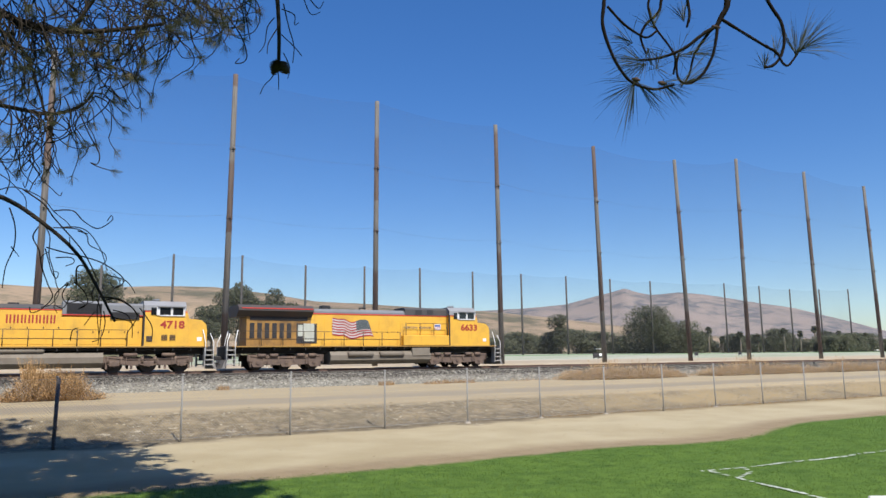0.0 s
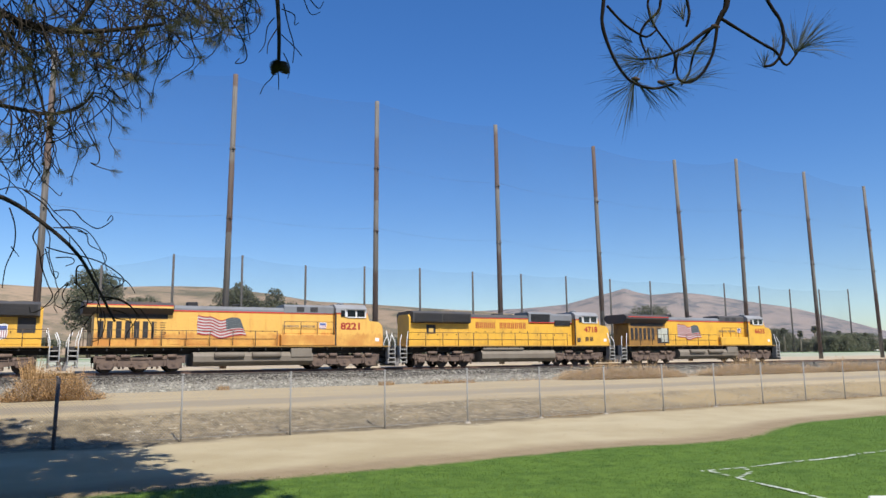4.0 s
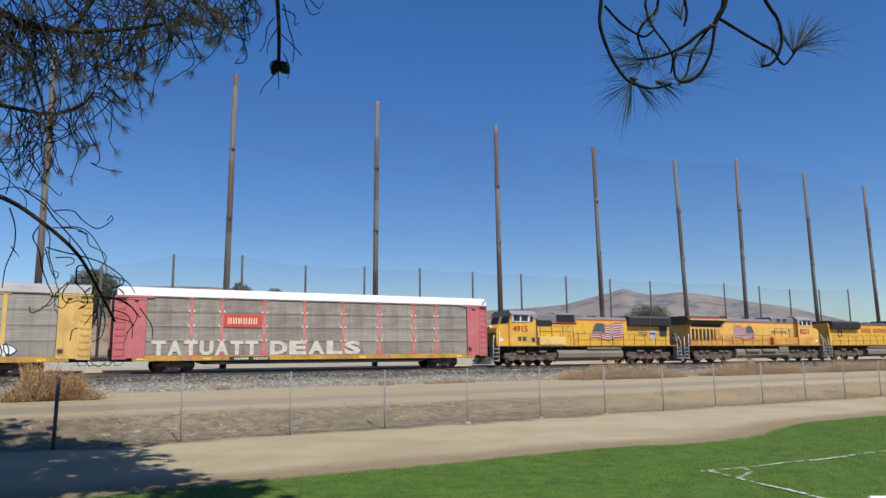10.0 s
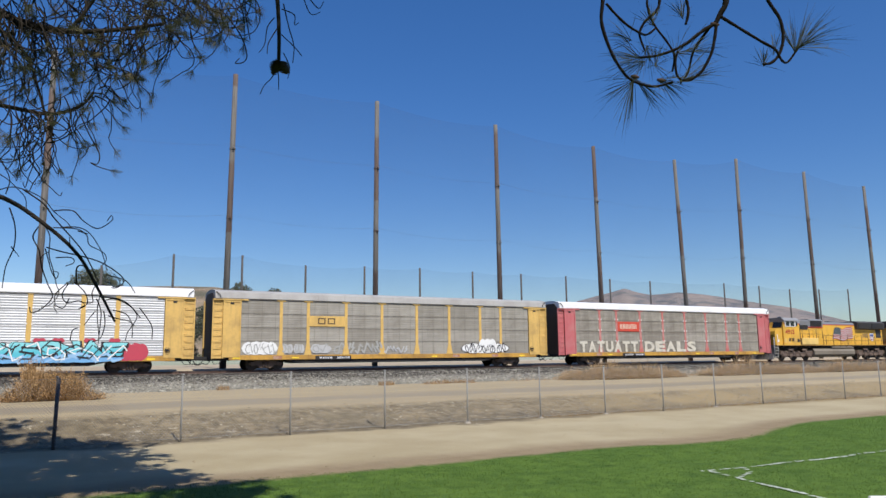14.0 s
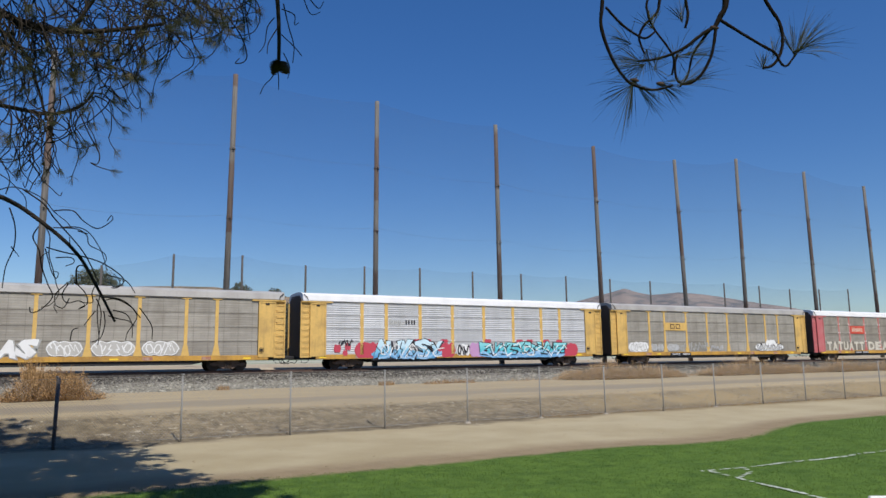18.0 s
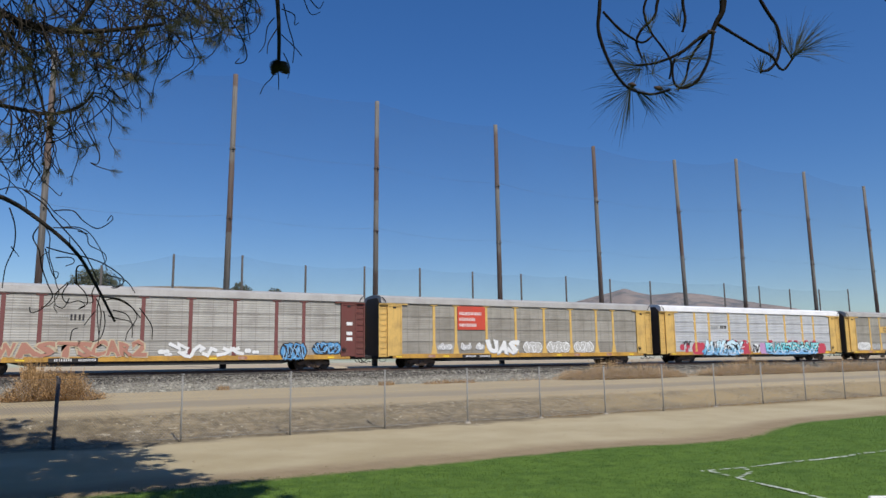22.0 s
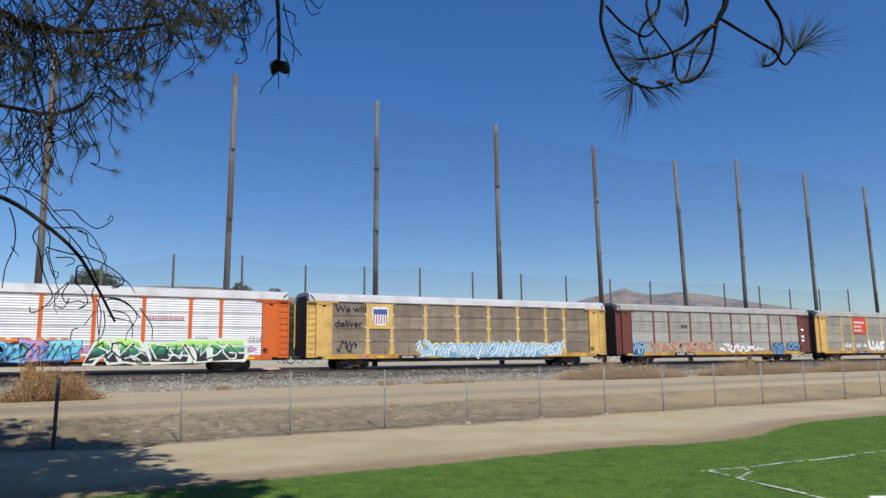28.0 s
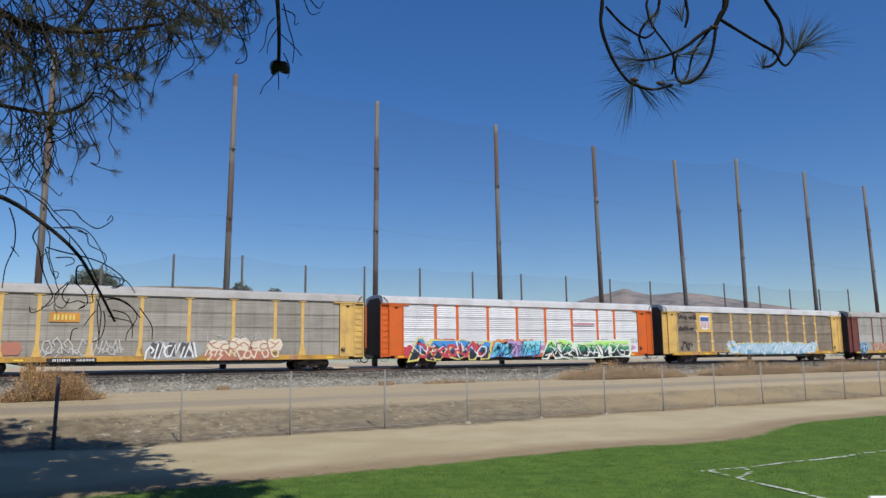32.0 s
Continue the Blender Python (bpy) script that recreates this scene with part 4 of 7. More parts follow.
def autorack(name_label, trim, screen, roof_mat, place, sill_mat, bright_posts=None, lugs=False, foot=0.28, wide=0.11, head=0.3, deep=0.0035):
    ob = thing("autorack_car", name_label, "rail car", group="autorack cars of the train")
    half = 13.75
    post_mat = bright_posts or trim
    # deck, side sills and fish-belly centre
    part("deck", Shape().box(-half + 0.6, half - 0.6, -1.38, 1.38, 0.86, 0.98), BLACK, ob)
    for side in (-1, 1):
        part("side_sill", Shape().box(-12.6, 12.6, *sorted((side * 1.38, side * 1.47)), 0.68, 1.0, 0.012), sill_mat, ob, "scuffed yellow side sill")
        o = [(-9.0, 0.72), (-7.6, 0.42), (7.6, 0.42), (9.0, 0.72)]
        part("centre_beam", Shape().prism(o, *sorted((side * 0.9, side * 1.34)), 1), BLACK, ob)
    part("load_plate", Shape().box(-6.6, -3.9, -1.482, -1.47, 0.66, 0.92), BLACK, ob)
    bars(ob, "reporting_mark", -6.3, -5.3, 0.72, 0.86, -1.483, 4, S_WHITE)
    bars(ob, "reporting_mark", -5.0, -4.0, 0.72, 0.86, -1.483, 6, S_WHITE)
    for x in (-12.35, -8.3, 2.7, 10.9):
        part("reflector", Shape().box(x, x + 0.5, -1.476, -1.47, 0.76, 0.86), paint("reflector_yellow", (0.85, 0.60, 0.03), 0.4, amount=0.1), ob, "bright yellow reflector strip")
    for x in (-9.6, 4.6, 8.2):
        part("sill_patch", Shape().box(x, x + 0.6, -1.474, -1.47, 0.72, 0.94), paint("sill_patch_red", (0.32, 0.12, 0.06), 0.7, dirt=(0.5, 0.45, 0.36), amount=0.5, scale=4), ob, "faded stencil patch")
    # roof in an arched section
    arch = []
    for k in range(9):
        q = math.pi * k / 8
        arch.append((-1.46 * math.cos(q) if 0 < k < 8 else (-1.52 if k == 0 else 1.52), 5.20 + 0.25 * math.sin(q)))
    o = [(-1.50, Z_TOP), (-1.56, 4.80)] + arch + [(1.56, 4.80), (1.50, Z_TOP)]
    rf = part("roof", Shape().prism(o, -half + 0.12, half - 0.12), roof_mat, ob)
    rb = Shape()
    for x in np.arange(-half + 0.4, half - 0.3, 0.21):
        for side in (-1, 1):
            rb.prism([(side * 1.54, 4.83), (side * 1.566, 4.83), (side * 1.532, 5.17), (side * 1.50, 5.17)], x - 0.028, x + 0.028)
    for x in np.arange(-half + 0.6, half - 0.3, 1.1):
        for a, b in zip(arch[:-1], arch[1:]):
            rb.poly([(x - 0.04, a[0] * 1.005, a[1] + 0.007), (x + 0.04, a[0] * 1.005, a[1] + 0.007), (x + 0.04, b[0] * 1.005, b[1] + 0.007), (x - 0.04, b[0] * 1.005, b[1] + 0.007)])
    tagged(part("roof_ribs", rb, roof_mat, rf), kind="stuff")
    for e in (-1, 1):
        x = e * (half - 0.13)
        part("roof_cap", Shape().prism([(p[0] * 1.02, p[1] + 0.02) for p in o], *sorted((x, x - e * 0.12))), roof_mat, rf)
        part("corner_chain", Shape().tube([(x - e * 0.05, -1.6, 5.22), (x - e * 0.3, -1.61, 5.0), (x - e * 0.36, -1.61, 4.82)], 0.028, 6), BLACK, rf)
        part("gusset", Shape().prism([(x, 4.78), (x, 5.0), (x - e * 0.5, 4.78)], -1.60, -1.575, 1), roof_mat, rf)
    # screens and posts on both flanks
    edges = [-11.85] + POSTS + [11.85]
    meshes = {}
    for a, b in zip(edges, edges[1:]):
        w = round(b - a - 0.02, 2)
        if w not in meshes:
            meshes[w] = side_panel_mesh(w, Z_SIDE, Z_TOP, screen, 4, deep)
        part("side_panel", meshes[w], None, ob, "", pose(a + 0.01, -1.44, 0))
        part("side_panel", meshes[w], None, ob, "", pose(b - 0.01, 1.44, 0, 0, 0, 180))
    ps = Shape().box(-wide, wide, -0.036, 0.06, 1.55, Z_TOP - 0.02, 0.008).prism([(-foot, 0.99), (foot, 0.99), (foot * 0.85, 1.12), (wide, 1.75), (-wide, 1.75), (-foot * 0.85, 1.12)], -0.045, 0.06, 1).box(-head, head, -0.06, 0.05, Z_TOP - 0.07, Z_TOP + 0.02, 0.01).mesh("post", post_mat)
    lug = Shape()
    for z in (2.0, 2.95, 3.9):
        lug.box(-0.2, -0.115, -0.042, -0.01, z - 0.06, z + 0.06).box(0.115, 0.2, -0.042, -0.01, z - 0.06, z + 0.06)
    lug = lug.mesh("bracket", paint("pale_lug", (0.74, 0.72, 0.68), 0.6, dirt=(0.4, 0.34, 0.28), amount=0.3, scale=4))
    for x in POSTS:
        p = part("post", ps, None, ob, "", pose(x, -1.44, 0))
        if lugs:
            tagged(part("bracket", lug, None, p), kind="stuff")
        part("post", ps, None, ob, "", pose(x, 1.44, 0, 0, 0, 180))
    # end bays: shear panel, ladder bay, folded end doors
    for e in (-1, 1):
        for side in (-1, 1):
            lo, hi = sorted((side * 1.40, side * 1.49))
            p = part("end_panel", Shape().box(*sorted((e * 11.87, e * 13.05)), lo, hi, 0.86, Z_TOP - 0.02, 0.015), trim, ob)
            f = Shape()
            l2, h2 = sorted((side * 1.49, side * 1.53))
            f.box(*sorted((e * 11.87, e * 11.97)), l2, h2, 0.9, Z_TOP - 0.05).box(*sorted((e * 11.97, e * 13.05)), l2, h2, Z_TOP - 0.2, Z_TOP - 0.08).box(*sorted((e * 12.97, e * 13.07)), l2, h2, 0.8, Z_TOP - 0.05)
            f.box(*sorted((e * 11.4, e * 13.72)), *sorted((side * 1.49, side * 1.56)), Z_TOP - 0.07, Z_TOP + 0.02)
            part("stiffener", f, trim, p)
            part("door_lock", Shape().box(*sorted((e * 12.35, e * 12.6)), *sorted((side * 1.49, side * 1.525)), 4.4, 4.52, 0.01), BLACK, p)
            part("ladder_bay", Shape().box(*sorted((e * 13.07, e * 13.72)), *sorted((side * 1.34, side * 1.40)), 0.8, Z_TOP - 0.02, 0.01), trim, ob)
            lad = Shape()
            for z in np.arange(1.1, 4.6, 0.42):
                lad.tube([(e * 13.12, side * 1.42, z + 0.05), (e * 13.14, side * 1.50, z), (e * 13.66, side * 1.50, z), (e * 13.68, side * 1.42, z + 0.05)], 0.017, 5)
            lad.box(*sorted((e * 13.66, e * 13.75)), *sorted((side * 1.36, side * 1.46)), 0.78, Z_TOP)
            part("ladder", lad, trim, ob)
        # door colour is darkened to carry the shade between the cars
        part("end_door", Shape().prism([(-1.34, 0.9), (-1.34, 4.8), (-0.9, 5.2), (0.9, 5.2), (1.34, 4.8), (1.34, 0.9)], *sorted((e * 13.5, e * 13.66))), paint("gap_shade_end_door", (0.095, 0.068, 0.052), 0.7, amount=0.4), ob, "grimy end door with the gap's shade in its dark colour")
        part("end_sill", Shape().box(*sorted((e * 12.4, e * 13.7)), -1.2, 1.2, 0.66, 0.9, 0.03), BLACK, ob)
        g = Shape()
        lever = Shape().tube([(e * 13.0, -1.2, 0.7), (e * 13.2, -1.25, 0.45), (e * 13.55, -1.25, 0.45), (e * 13.65, -1.2, 0.8)], 0.02, 5)
        g.tube([(e * 13.5, -0.5, 0.8), (e * 13.8, -0.5, 0.42), (e * 14.1, -0.45, 0.5)], 0.03, 5)
        part("brake_hose", g, BLACK, ob)
        part("coupler_lever", lever, BLACK, ob)
    part("brake_wheel", Shape().tube([(12.1 + 0.16 * math.cos(q), -1.56, 1.35 + 0.16 * math.sin(q)) for q in np.linspace(0, 2 * math.pi, 13)], 0.018, 5, False).box(12.0, 12.2, -1.56, -1.5, 1.3, 1.4), BLACK, ob)
    sets = running_gear(ob, (-10.0, 10.0), (-0.89, 0.89), T_CAR, W_CAR, 0.42, half + 0.2, "dark four-wheel truck")
    TRAIN.append((ob, place, False, sets, 0.42))
    return ob


def plate(ob, name, x0, x1, z0, z1, material, label):
    return part(name, Shape().box(x0, x1, -1.50, -1.47, z0, z1, 0.006), material, ob, label)


C_FADED_RED = paint("faded_red_paint", (0.45, 0.105, 0.11), 0.6, dirt=(0.45, 0.25, 0.22), amount=0.35)
C_BROWN = paint("oxide_brown_paint", (0.135, 0.035, 0.028), 0.6, amount=0.25)
C_ORANGE = paint("bright_orange_paint", (0.60, 0.112, 0.006), 0.5, amount=0.15)
C_RAILRED = paint("logo_red_paint", (0.55, 0.06, 0.03), 0.5, amount=0.2)
R_WHITE = paint("white_roof_paint", (0.78, 0.78, 0.77), 0.5, dirt=(0.45, 0.43, 0.4), amount=0.2)
R_ZINC = paint("zinc_roof", (0.42, 0.408, 0.38), 0.55, 0.1, dirt=(0.25, 0.23, 0.21), amount=0.4)
R_BRIGHT = paint("bright_zinc_roof", (0.62, 0.62, 0.61), 0.4, 0.1, dirt=(0.33, 0.31, 0.29), amount=0.4)
SILL = paint("sill_yellow", (0.56, 0.31, 0.045), 0.6, dirt=(0.12, 0.07, 0.04), amount=0.55)
Z_DIRTY = zinc("grimy_zinc", (0.37, 0.34, 0.28), (0.17, 0.142, 0.105), 0.6)
Z_BROWN = zinc("brown_grime_zinc", (0.31, 0.255, 0.185), (0.145, 0.108, 0.072), 0.6)
Z_MID = zinc("weathered_zinc", (0.37, 0.345, 0.288), (0.20, 0.178, 0.138), 0.5)
Z_TAN = zinc("tan_zinc", (0.45, 0.435, 0.385), (0.24, 0.222, 0.185), 0.5)
Z_CLEAN = zinc("bright_zinc", (0.56, 0.57, 0.57), (0.33, 0.33, 0.32), 0.35, 0.45, 0.35)
Z_WHITE = zinc("white_zinc", (0.78, 0.78, 0.78), (0.46, 0.46, 0.46), 0.3, 0.45, 0.0)

FIRST, PITCH_CAR = 56.05 - 13.8, 28.68


def build_cars():
    slack = (0.33, 0.29, 0.37, 0.46, 0.52, 0.47, 0.37, 0.2)
    at = [FIRST + slack[k] - k * PITCH_CAR for k in range(8)]
    # faded red car
    o = autorack("faded red autorack with white roof and big white block lettering", C_FADED_RED, Z_DIRTY, R_WHITE, at[0], SILL, paint("pinkish_post", (0.44, 0.11, 0.09), 0.6, dirt=(0.62, 0.52, 0.48), amount=0.35, scale=2), True)
    plate(o, "logo_board", -7.05, -4.45, 2.85, 3.72, C_RAILRED, "red board with cream lettering")
    bars(o, "lettering", -6.8, -4.75, 3.08, 3.5, -1.502, 6, S_CREAM, "cream lettering")
    for text, x0, w in (("TATUATT", -11.5, 6.9), ("DEALS", -3.9, 6.8)):
        cell = w / len(text)
        for k, letter in enumerate(text):
            words("graffiti_letter", letter, 1.2, paint("faded_cream_spray", (0.60, 0.555, 0.45), 0.6, dirt=(0.30, 0.27, 0.21), amount=0.55, scale=3), o, pose(x0 + k * cell, -1.490, 1.02), "large faded cream block letter", 1.0, 0.004, 0.06, (cell * 0.9, 0.95))
    # yellow car with plain logo board
    o = autorack("weathered yellow autorack with grey roof and yellow logo board", YELLOW_OLD, Z_MID, R_ZINC, at[1], SILL)
    plate(o, "logo_board", -7.1, -4.4, 2.98, 3.72, YELLOW_OLD, "yellow logo board")
    for x in (-6.45, -5.72):
        part("logo", Shape().box(x, x + 0.56, -1.508, -1.50, 3.5, 3.58).box(x, x + 0.56, -1.508, -1.50, 3.14, 3.22).box(x, x + 0.09, -1.508, -1.50, 3.22, 3.5).box(x + 0.47, x + 0.56, -1.508, -1.50, 3.22, 3.5), spray("logo_brown", (0.10, 0.065, 0.03)), o, "plain dark logo outline")
    cloud(o, -11.8, -9.3, 1.02, 1.9, S_WHITE, 4, 111, label="white block of bubble graffiti")
    sprayed(o, -11.6, -9.5, 1.1, 1.8, [("outline", 0.03, S_GHOST, 0, 0)], 7, 11, -1.466, "grey lines of bubble graffiti")
    for a, b in ((-9.1, -8.2), (-8.2, -7.4), (-7.0, -5.4)):
        cloud(o, a, b, 1.1, 1.72, PALE, 2, int(-10 * a), label="faded white bubble")
        sprayed(o, a + 0.1, b - 0.2, 1.15, 1.8, [("outline", 0.04, S_GHOST, 0, 0)], 2, int(-20 * a), -1.466, "grey lines on a faded bubble")
    sprayed(o, -5.3, -4.5, 1.1, 1.85, [("outline", 0.05, S_GHOST, 0, 0)], 2, 12, label="faded grey graffiti")
    sprayed(o, -4.1, -1.6, 1.1, 1.85, [("outline", 0.075, S_GHOST, 0, 0)], 5, 13, label="faded grey graffiti")
    sprayed(o, -1.3, 0.7, 1.1, 1.55, [("outline", 0.05, PALE, 0, 0)], 4, 15, label="thin faded white graffiti")
    cloud(o, 5.3, 9.9, 1.0, 1.8, S_BLACK, 6, 114, label="dark edge of a white piece")
    cloud(o, 5.36, 9.84, 1.03, 1.77, S_WHITE, 6, 114, -1.460, "white sharp-edged graffiti")
    cloud(o, 7.0, 8.6, 1.5, 2.12, S_WHITE, 3, 115, -1.461, "white crown of a piece")
    sprayed(o, 5.7, 9.5, 1.08, 1.78, [("outline", 0.032, S_BLACK, 0, 0)], 12, 14, -1.468, "black inner lines of a white piece", 0.4)
    # white and yellow car
    o = autorack("white-sided autorack with yellow ends and cyan graffiti", YELLOW_OLD, Z_CLEAN, R_WHITE, at[2], SILL, None, True, 0.15, 0.14, 0.15, 0.016)
    bars(o, "logo", -6.9, -5.9, 3.18, 3.5, -1.478, 3, S_GHOST, "grey striped logo")
    bars(o, "logo", -5.6, -4.65, 3.2, 3.52, -1.478, 2, S_BLACK, "black logo letters")
    for x, z, r in ((-11.0, 1.42, 0.28), (-10.2, 1.55, 0.25), (-10.4, 1.1, 0.2)):
        cloud(o, x - r, x + r, z - r, z + r, S_RED, 2, int(x * -10), label="red spray dab")
    cloud(o, -9.7, -7.4, 0.72, 1.85, S_RED, 4, 21, label="red spray burst")
    cloud(o, -3.0, -1.2, 0.72, 1.8, S_RED, 3, 22, label="red spray burst")
    cloud(o, 0.0, 1.9, 0.72, 1.85, S_PINK, 3, 23, label="pink spray burst")
    cloud(o, 8.9, 11.0, 0.72, 1.8, S_RED, 4, 24, label="red spray burst")
    for x in (-4.6, -3.7, -2.2, 1.8, 4.9, 5.9, 7.6, 9.0):
        cloud(o, x - 0.35, x + 0.35, 1.85, 2.1, S_RED, 2, int(40 + x), label="red spray dab")
    cloud(o, -8.4, -2.4, 0.64, 1.35, spray("deep_sky", (0.13, 0.38, 0.58)), 7, 25, -1.459, "blue foot of a piece")
    lettered(o, "AUKSY", -8.2, -2.5, 0.72, 1.95, [("outline", 0.045, S_BLACK, 0.03, -0.03), ("fill", 0.0, G_SKY, 0, 0)], 27, -1.494, "cyan and pale blue wild-style letter", 0.2)
    cloud(o, 0.9, 9.6, 0.64, 1.15, spray("flat_blue", (0.17, 0.40, 0.66)), 9, 26, -1.459, "flat blue foot of a piece")
    lettered(o, "BWESNAE", 1.0, 9.5, 1.0, 1.92, [("outline", 0.05, S_BLACK, 0.03, -0.03), ("fill", 0.0, G_CYAN, 0, 0)], 28, -1.494, "turquoise wild-style letter", 0.25)
    for a, b, sd in ((-7.8, -2.7, 127), (1.3, 9.2, 128)):
        sprayed(o, a, b, 0.85, 1.85, [("line", 0.035, S_BLACK, 0, 0)], 7, sd, -1.474, "thin black inner lines", 0.3)
        sprayed(o, a, b, 0.8, 1.8, [("line", 0.04, S_WHITE, 0, 0)], 6, sd + 10, -1.474, "white shine lines", 0.3)
        sprayed(o, a, b, 0.66, 1.2, [("line", 0.07, S_SKY, 0, 0)], 6, sd + 20, -1.474, "pale blue strokes", 0.3)
    cloud(o, -1.15, 0.15, 0.85, 1.7, S_WHITE, 3, 229, label="white patch behind a tag")
    sprayed(o, -1.05, 0.0, 0.95, 1.7, [("outline", 0.06, S_BLACK, 0, 0)], 3, 29, -1.468, label="black tag")
    sprayed(o, -10.9, -9.8, 1.6, 2.0, [("outline", 0.05, S_BLACK, 0, 0)], 3, 30, label="black scribble")
    # yellow car with the red board
    o = autorack("weathered yellow autorack with a red lettered board", YELLOW_OLD, Z_MID, R_ZINC, at[3], SILL)
    plate(o, "logo_board", -7.0, -4.42, 2.85, 4.7, C_RAILRED, "red board with three rows of white lettering")
    for k, (w, c) in enumerate(((2.1, 8), (1.5, 7), (1.6, 7))):
        bars(o, "lettering", -6.85, -6.85 + w, 4.0 - 0.45 * k, 4.24 - 0.45 * k, -1.502, c, S_WHITE)
    for a, b, sd in ((-8.9, -7.4, 31), (-6.8, -5.7, 32), (-5.4, -4.5, 35)):
        cloud(o, a, b, 1.3, 1.7, PALE, 2, sd + 400, label="faded white smudge under a tag")
        sprayed(o, a + 0.1, b - 0.2, 1.3, 1.85, [("outline", 0.03, S_WHITE, 0, 0)], 4, sd, -1.466, "thin white tag", 0.3)
    lettered(o, "UAS", -4.3, -1.3, 0.98, 2.0, [("outline", 0.04, S_GHOST, 0.03, -0.03), ("fill", 0.0, S_WHITE, 0, 0)], 33, -1.49, "bold white graffiti letter", 0.5, 0.075)
    for a, b, sd in ((-0.8, 1.2, 34), (1.6, 4.2, 36), (4.5, 6.8, 37)):
        cloud(o, a, b, 1.02, 1.92, S_WHITE, 3, sd + 300, label="white rim of a hollow bubble")
        cloud(o, a + 0.07, b - 0.07, 1.07, 1.86, spray("pale", (0.47, 0.455, 0.41)), 3, sd + 300, -1.459, "pale body of a hollow bubble")
        sprayed(o, a + 0.2, b - 0.3, 1.1, 1.85, [("outline", 0.035, S_WHITE, 0, 0)], 4, sd, -1.466, "white lines of hollow graffiti", 0.2)
    # oxide brown car
    o = autorack("oxide-brown autorack with silver screens and mixed graffiti", C_BROWN, Z_TAN, R_ZINC, at[4], SILL, paint("brown_post", (0.17, 0.055, 0.05), 0.6, amount=0.25), False, 0.16, 0.12, 0.3, 0.007)
    bars(o, "logo", -6.6, -5.6, 3.35, 3.5, -1.478, 4, S_GHOST, "grey logo stripes")
    bars(o, "logo", -5.6, -4.7, 3.2, 3.55, -1.478, 2, S_BLACK, "dark logo letters")
    cloud(o, -12.1, -10.3, 0.66, 1.9, S_SKY, 4, 41, label="pale blue rim of a small piece")
    cloud(o, -12.0, -10.4, 0.7, 1.82, spray("dark_teal", (0.03, 0.075, 0.10)), 4, 41, -1.459, "dark body of a small piece")
    sprayed(o, -11.9, -10.6, 0.8, 1.8, [("line", 0.06, S_SKY, 0, 0)], 4, 141, -1.466, "pale blue lines of a small piece")
    lettered(o, "WAST", -9.4, -5.2, 1.02, 1.9, [("outline", 0.05, spray("dull_cream", (0.50, 0.42, 0.28)), 0, 0), ("fill", 0.0, spray("faded_rust", (0.40, 0.19, 0.13)), 0, 0)], 42, -1.49, "faded rust-red letter with cream edge", 0.2, 0.05)
    lettered(o, "SCAR2", -5.1, -1.2, 1.02, 1.92, [("outline", 0.05, spray("dull_cream", (0.50, 0.42, 0.28)), 0, 0), ("fill", 0.0, spray("faded_rust", (0.40, 0.19, 0.13)), 0, 0)], 48, -1.49, "faded rust-red letter with cream edge", 0.2, 0.05)
    for x, w, z, h in ((-0.5, 0.75, 1.12, 0.28), (-0.1, 0.5, 1.0, 0.2), (5.0, 0.45, 1.15, 0.3), (5.5, 0.5, 1.1, 0.22)):
        cloud(o, x, x + w, z, z + h, S_WHITE, 2, int(60 + x * 10), label="white brush dab")
    for x, w, z, h, sd in ((0.4, 0.9, 1.3, 0.5, 43), (0.9, 0.5, 0.95, 0.5, 143), (1.5, 0.7, 1.0, 0.8, 243), (2.3, 0.9, 1.0, 0.62, 343), (3.2, 0.95, 1.0, 0.68, 443), (4.2, 0.7, 1.0, 0.6, 543)):
        sprayed(o, x, x + w, z, z + h, [("outline", 0.11, S_WHITE, 0, 0)], 1, sd, label="white brush-like graffiti", slant=0.3)
    for a, b, z0, z1, sd in ((7.4, 9.4, 0.62, 1.85, 44), (9.7, 12.0, 1.0, 1.9, 45)):
        cloud(o, a, b, z0, z1, S_BLACK, 4, sd, label="black rim of a blue piece")
        cloud(o, a + 0.08, b - 0.08, z0 + 0.06, z1 - 0.07, spray("mid_tag_blue", (0.10, 0.30, 0.55)), 4, sd, -1.459, "blue body of a piece")
        sprayed(o, a + 0.2, b - 0.3, z0 + 0.15, z1 - 0.15, [("line", 0.07, S_BLACK, 0, 0)], 4, sd + 100, -1.466, "black letters of a blue piece")
        sprayed(o, a + 0.2, b - 0.3, z0 + 0.1, z1 - 0.1, [("line", 0.025, S_SKY, 0, 0)], 4, sd + 200, -1.472, "pale blue lines of a piece")
    for z in (3.2, 2.5, 2.1):
        part("placard", Shape().box(12.3, 12.75, -1.50, -1.49, z - 0.12, z + 0.12), S_WHITE, o)
    # yellow car with slogan
    o = autorack("dirty yellow autorack with a slogan and a shield emblem", YELLOW_OLD, Z_BROWN, R_BRIGHT, at[5], SILL, None, True, 0.24)
    plate(o, "logo_board", -9.0, -7.25, 2.85, 4.7, YELLOW_OLD, "yellow board behind an emblem")
    shield(o, -8.1, 3.79, 1.3, 1.42, -1.50)
    words("slogan", "We will", 0.78, S_BLACK, o, pose(-11.65, -1.478, 4.03), "dark slogan lettering", 1.0, 0.003, 0.012, (2.44, 0.5))
    words("slogan", "deliver", 0.78, S_BLACK, o, pose(-11.65, -1.478, 2.96), "dark slogan lettering", 1.0, 0.003, 0.012, (2.15, 0.5))
    sprayed(o, -11.5, -10.0, 1.2, 2.0, [("outline", 0.05, S_BLACK, 0, 0)], 3, 51, label="black scribble")
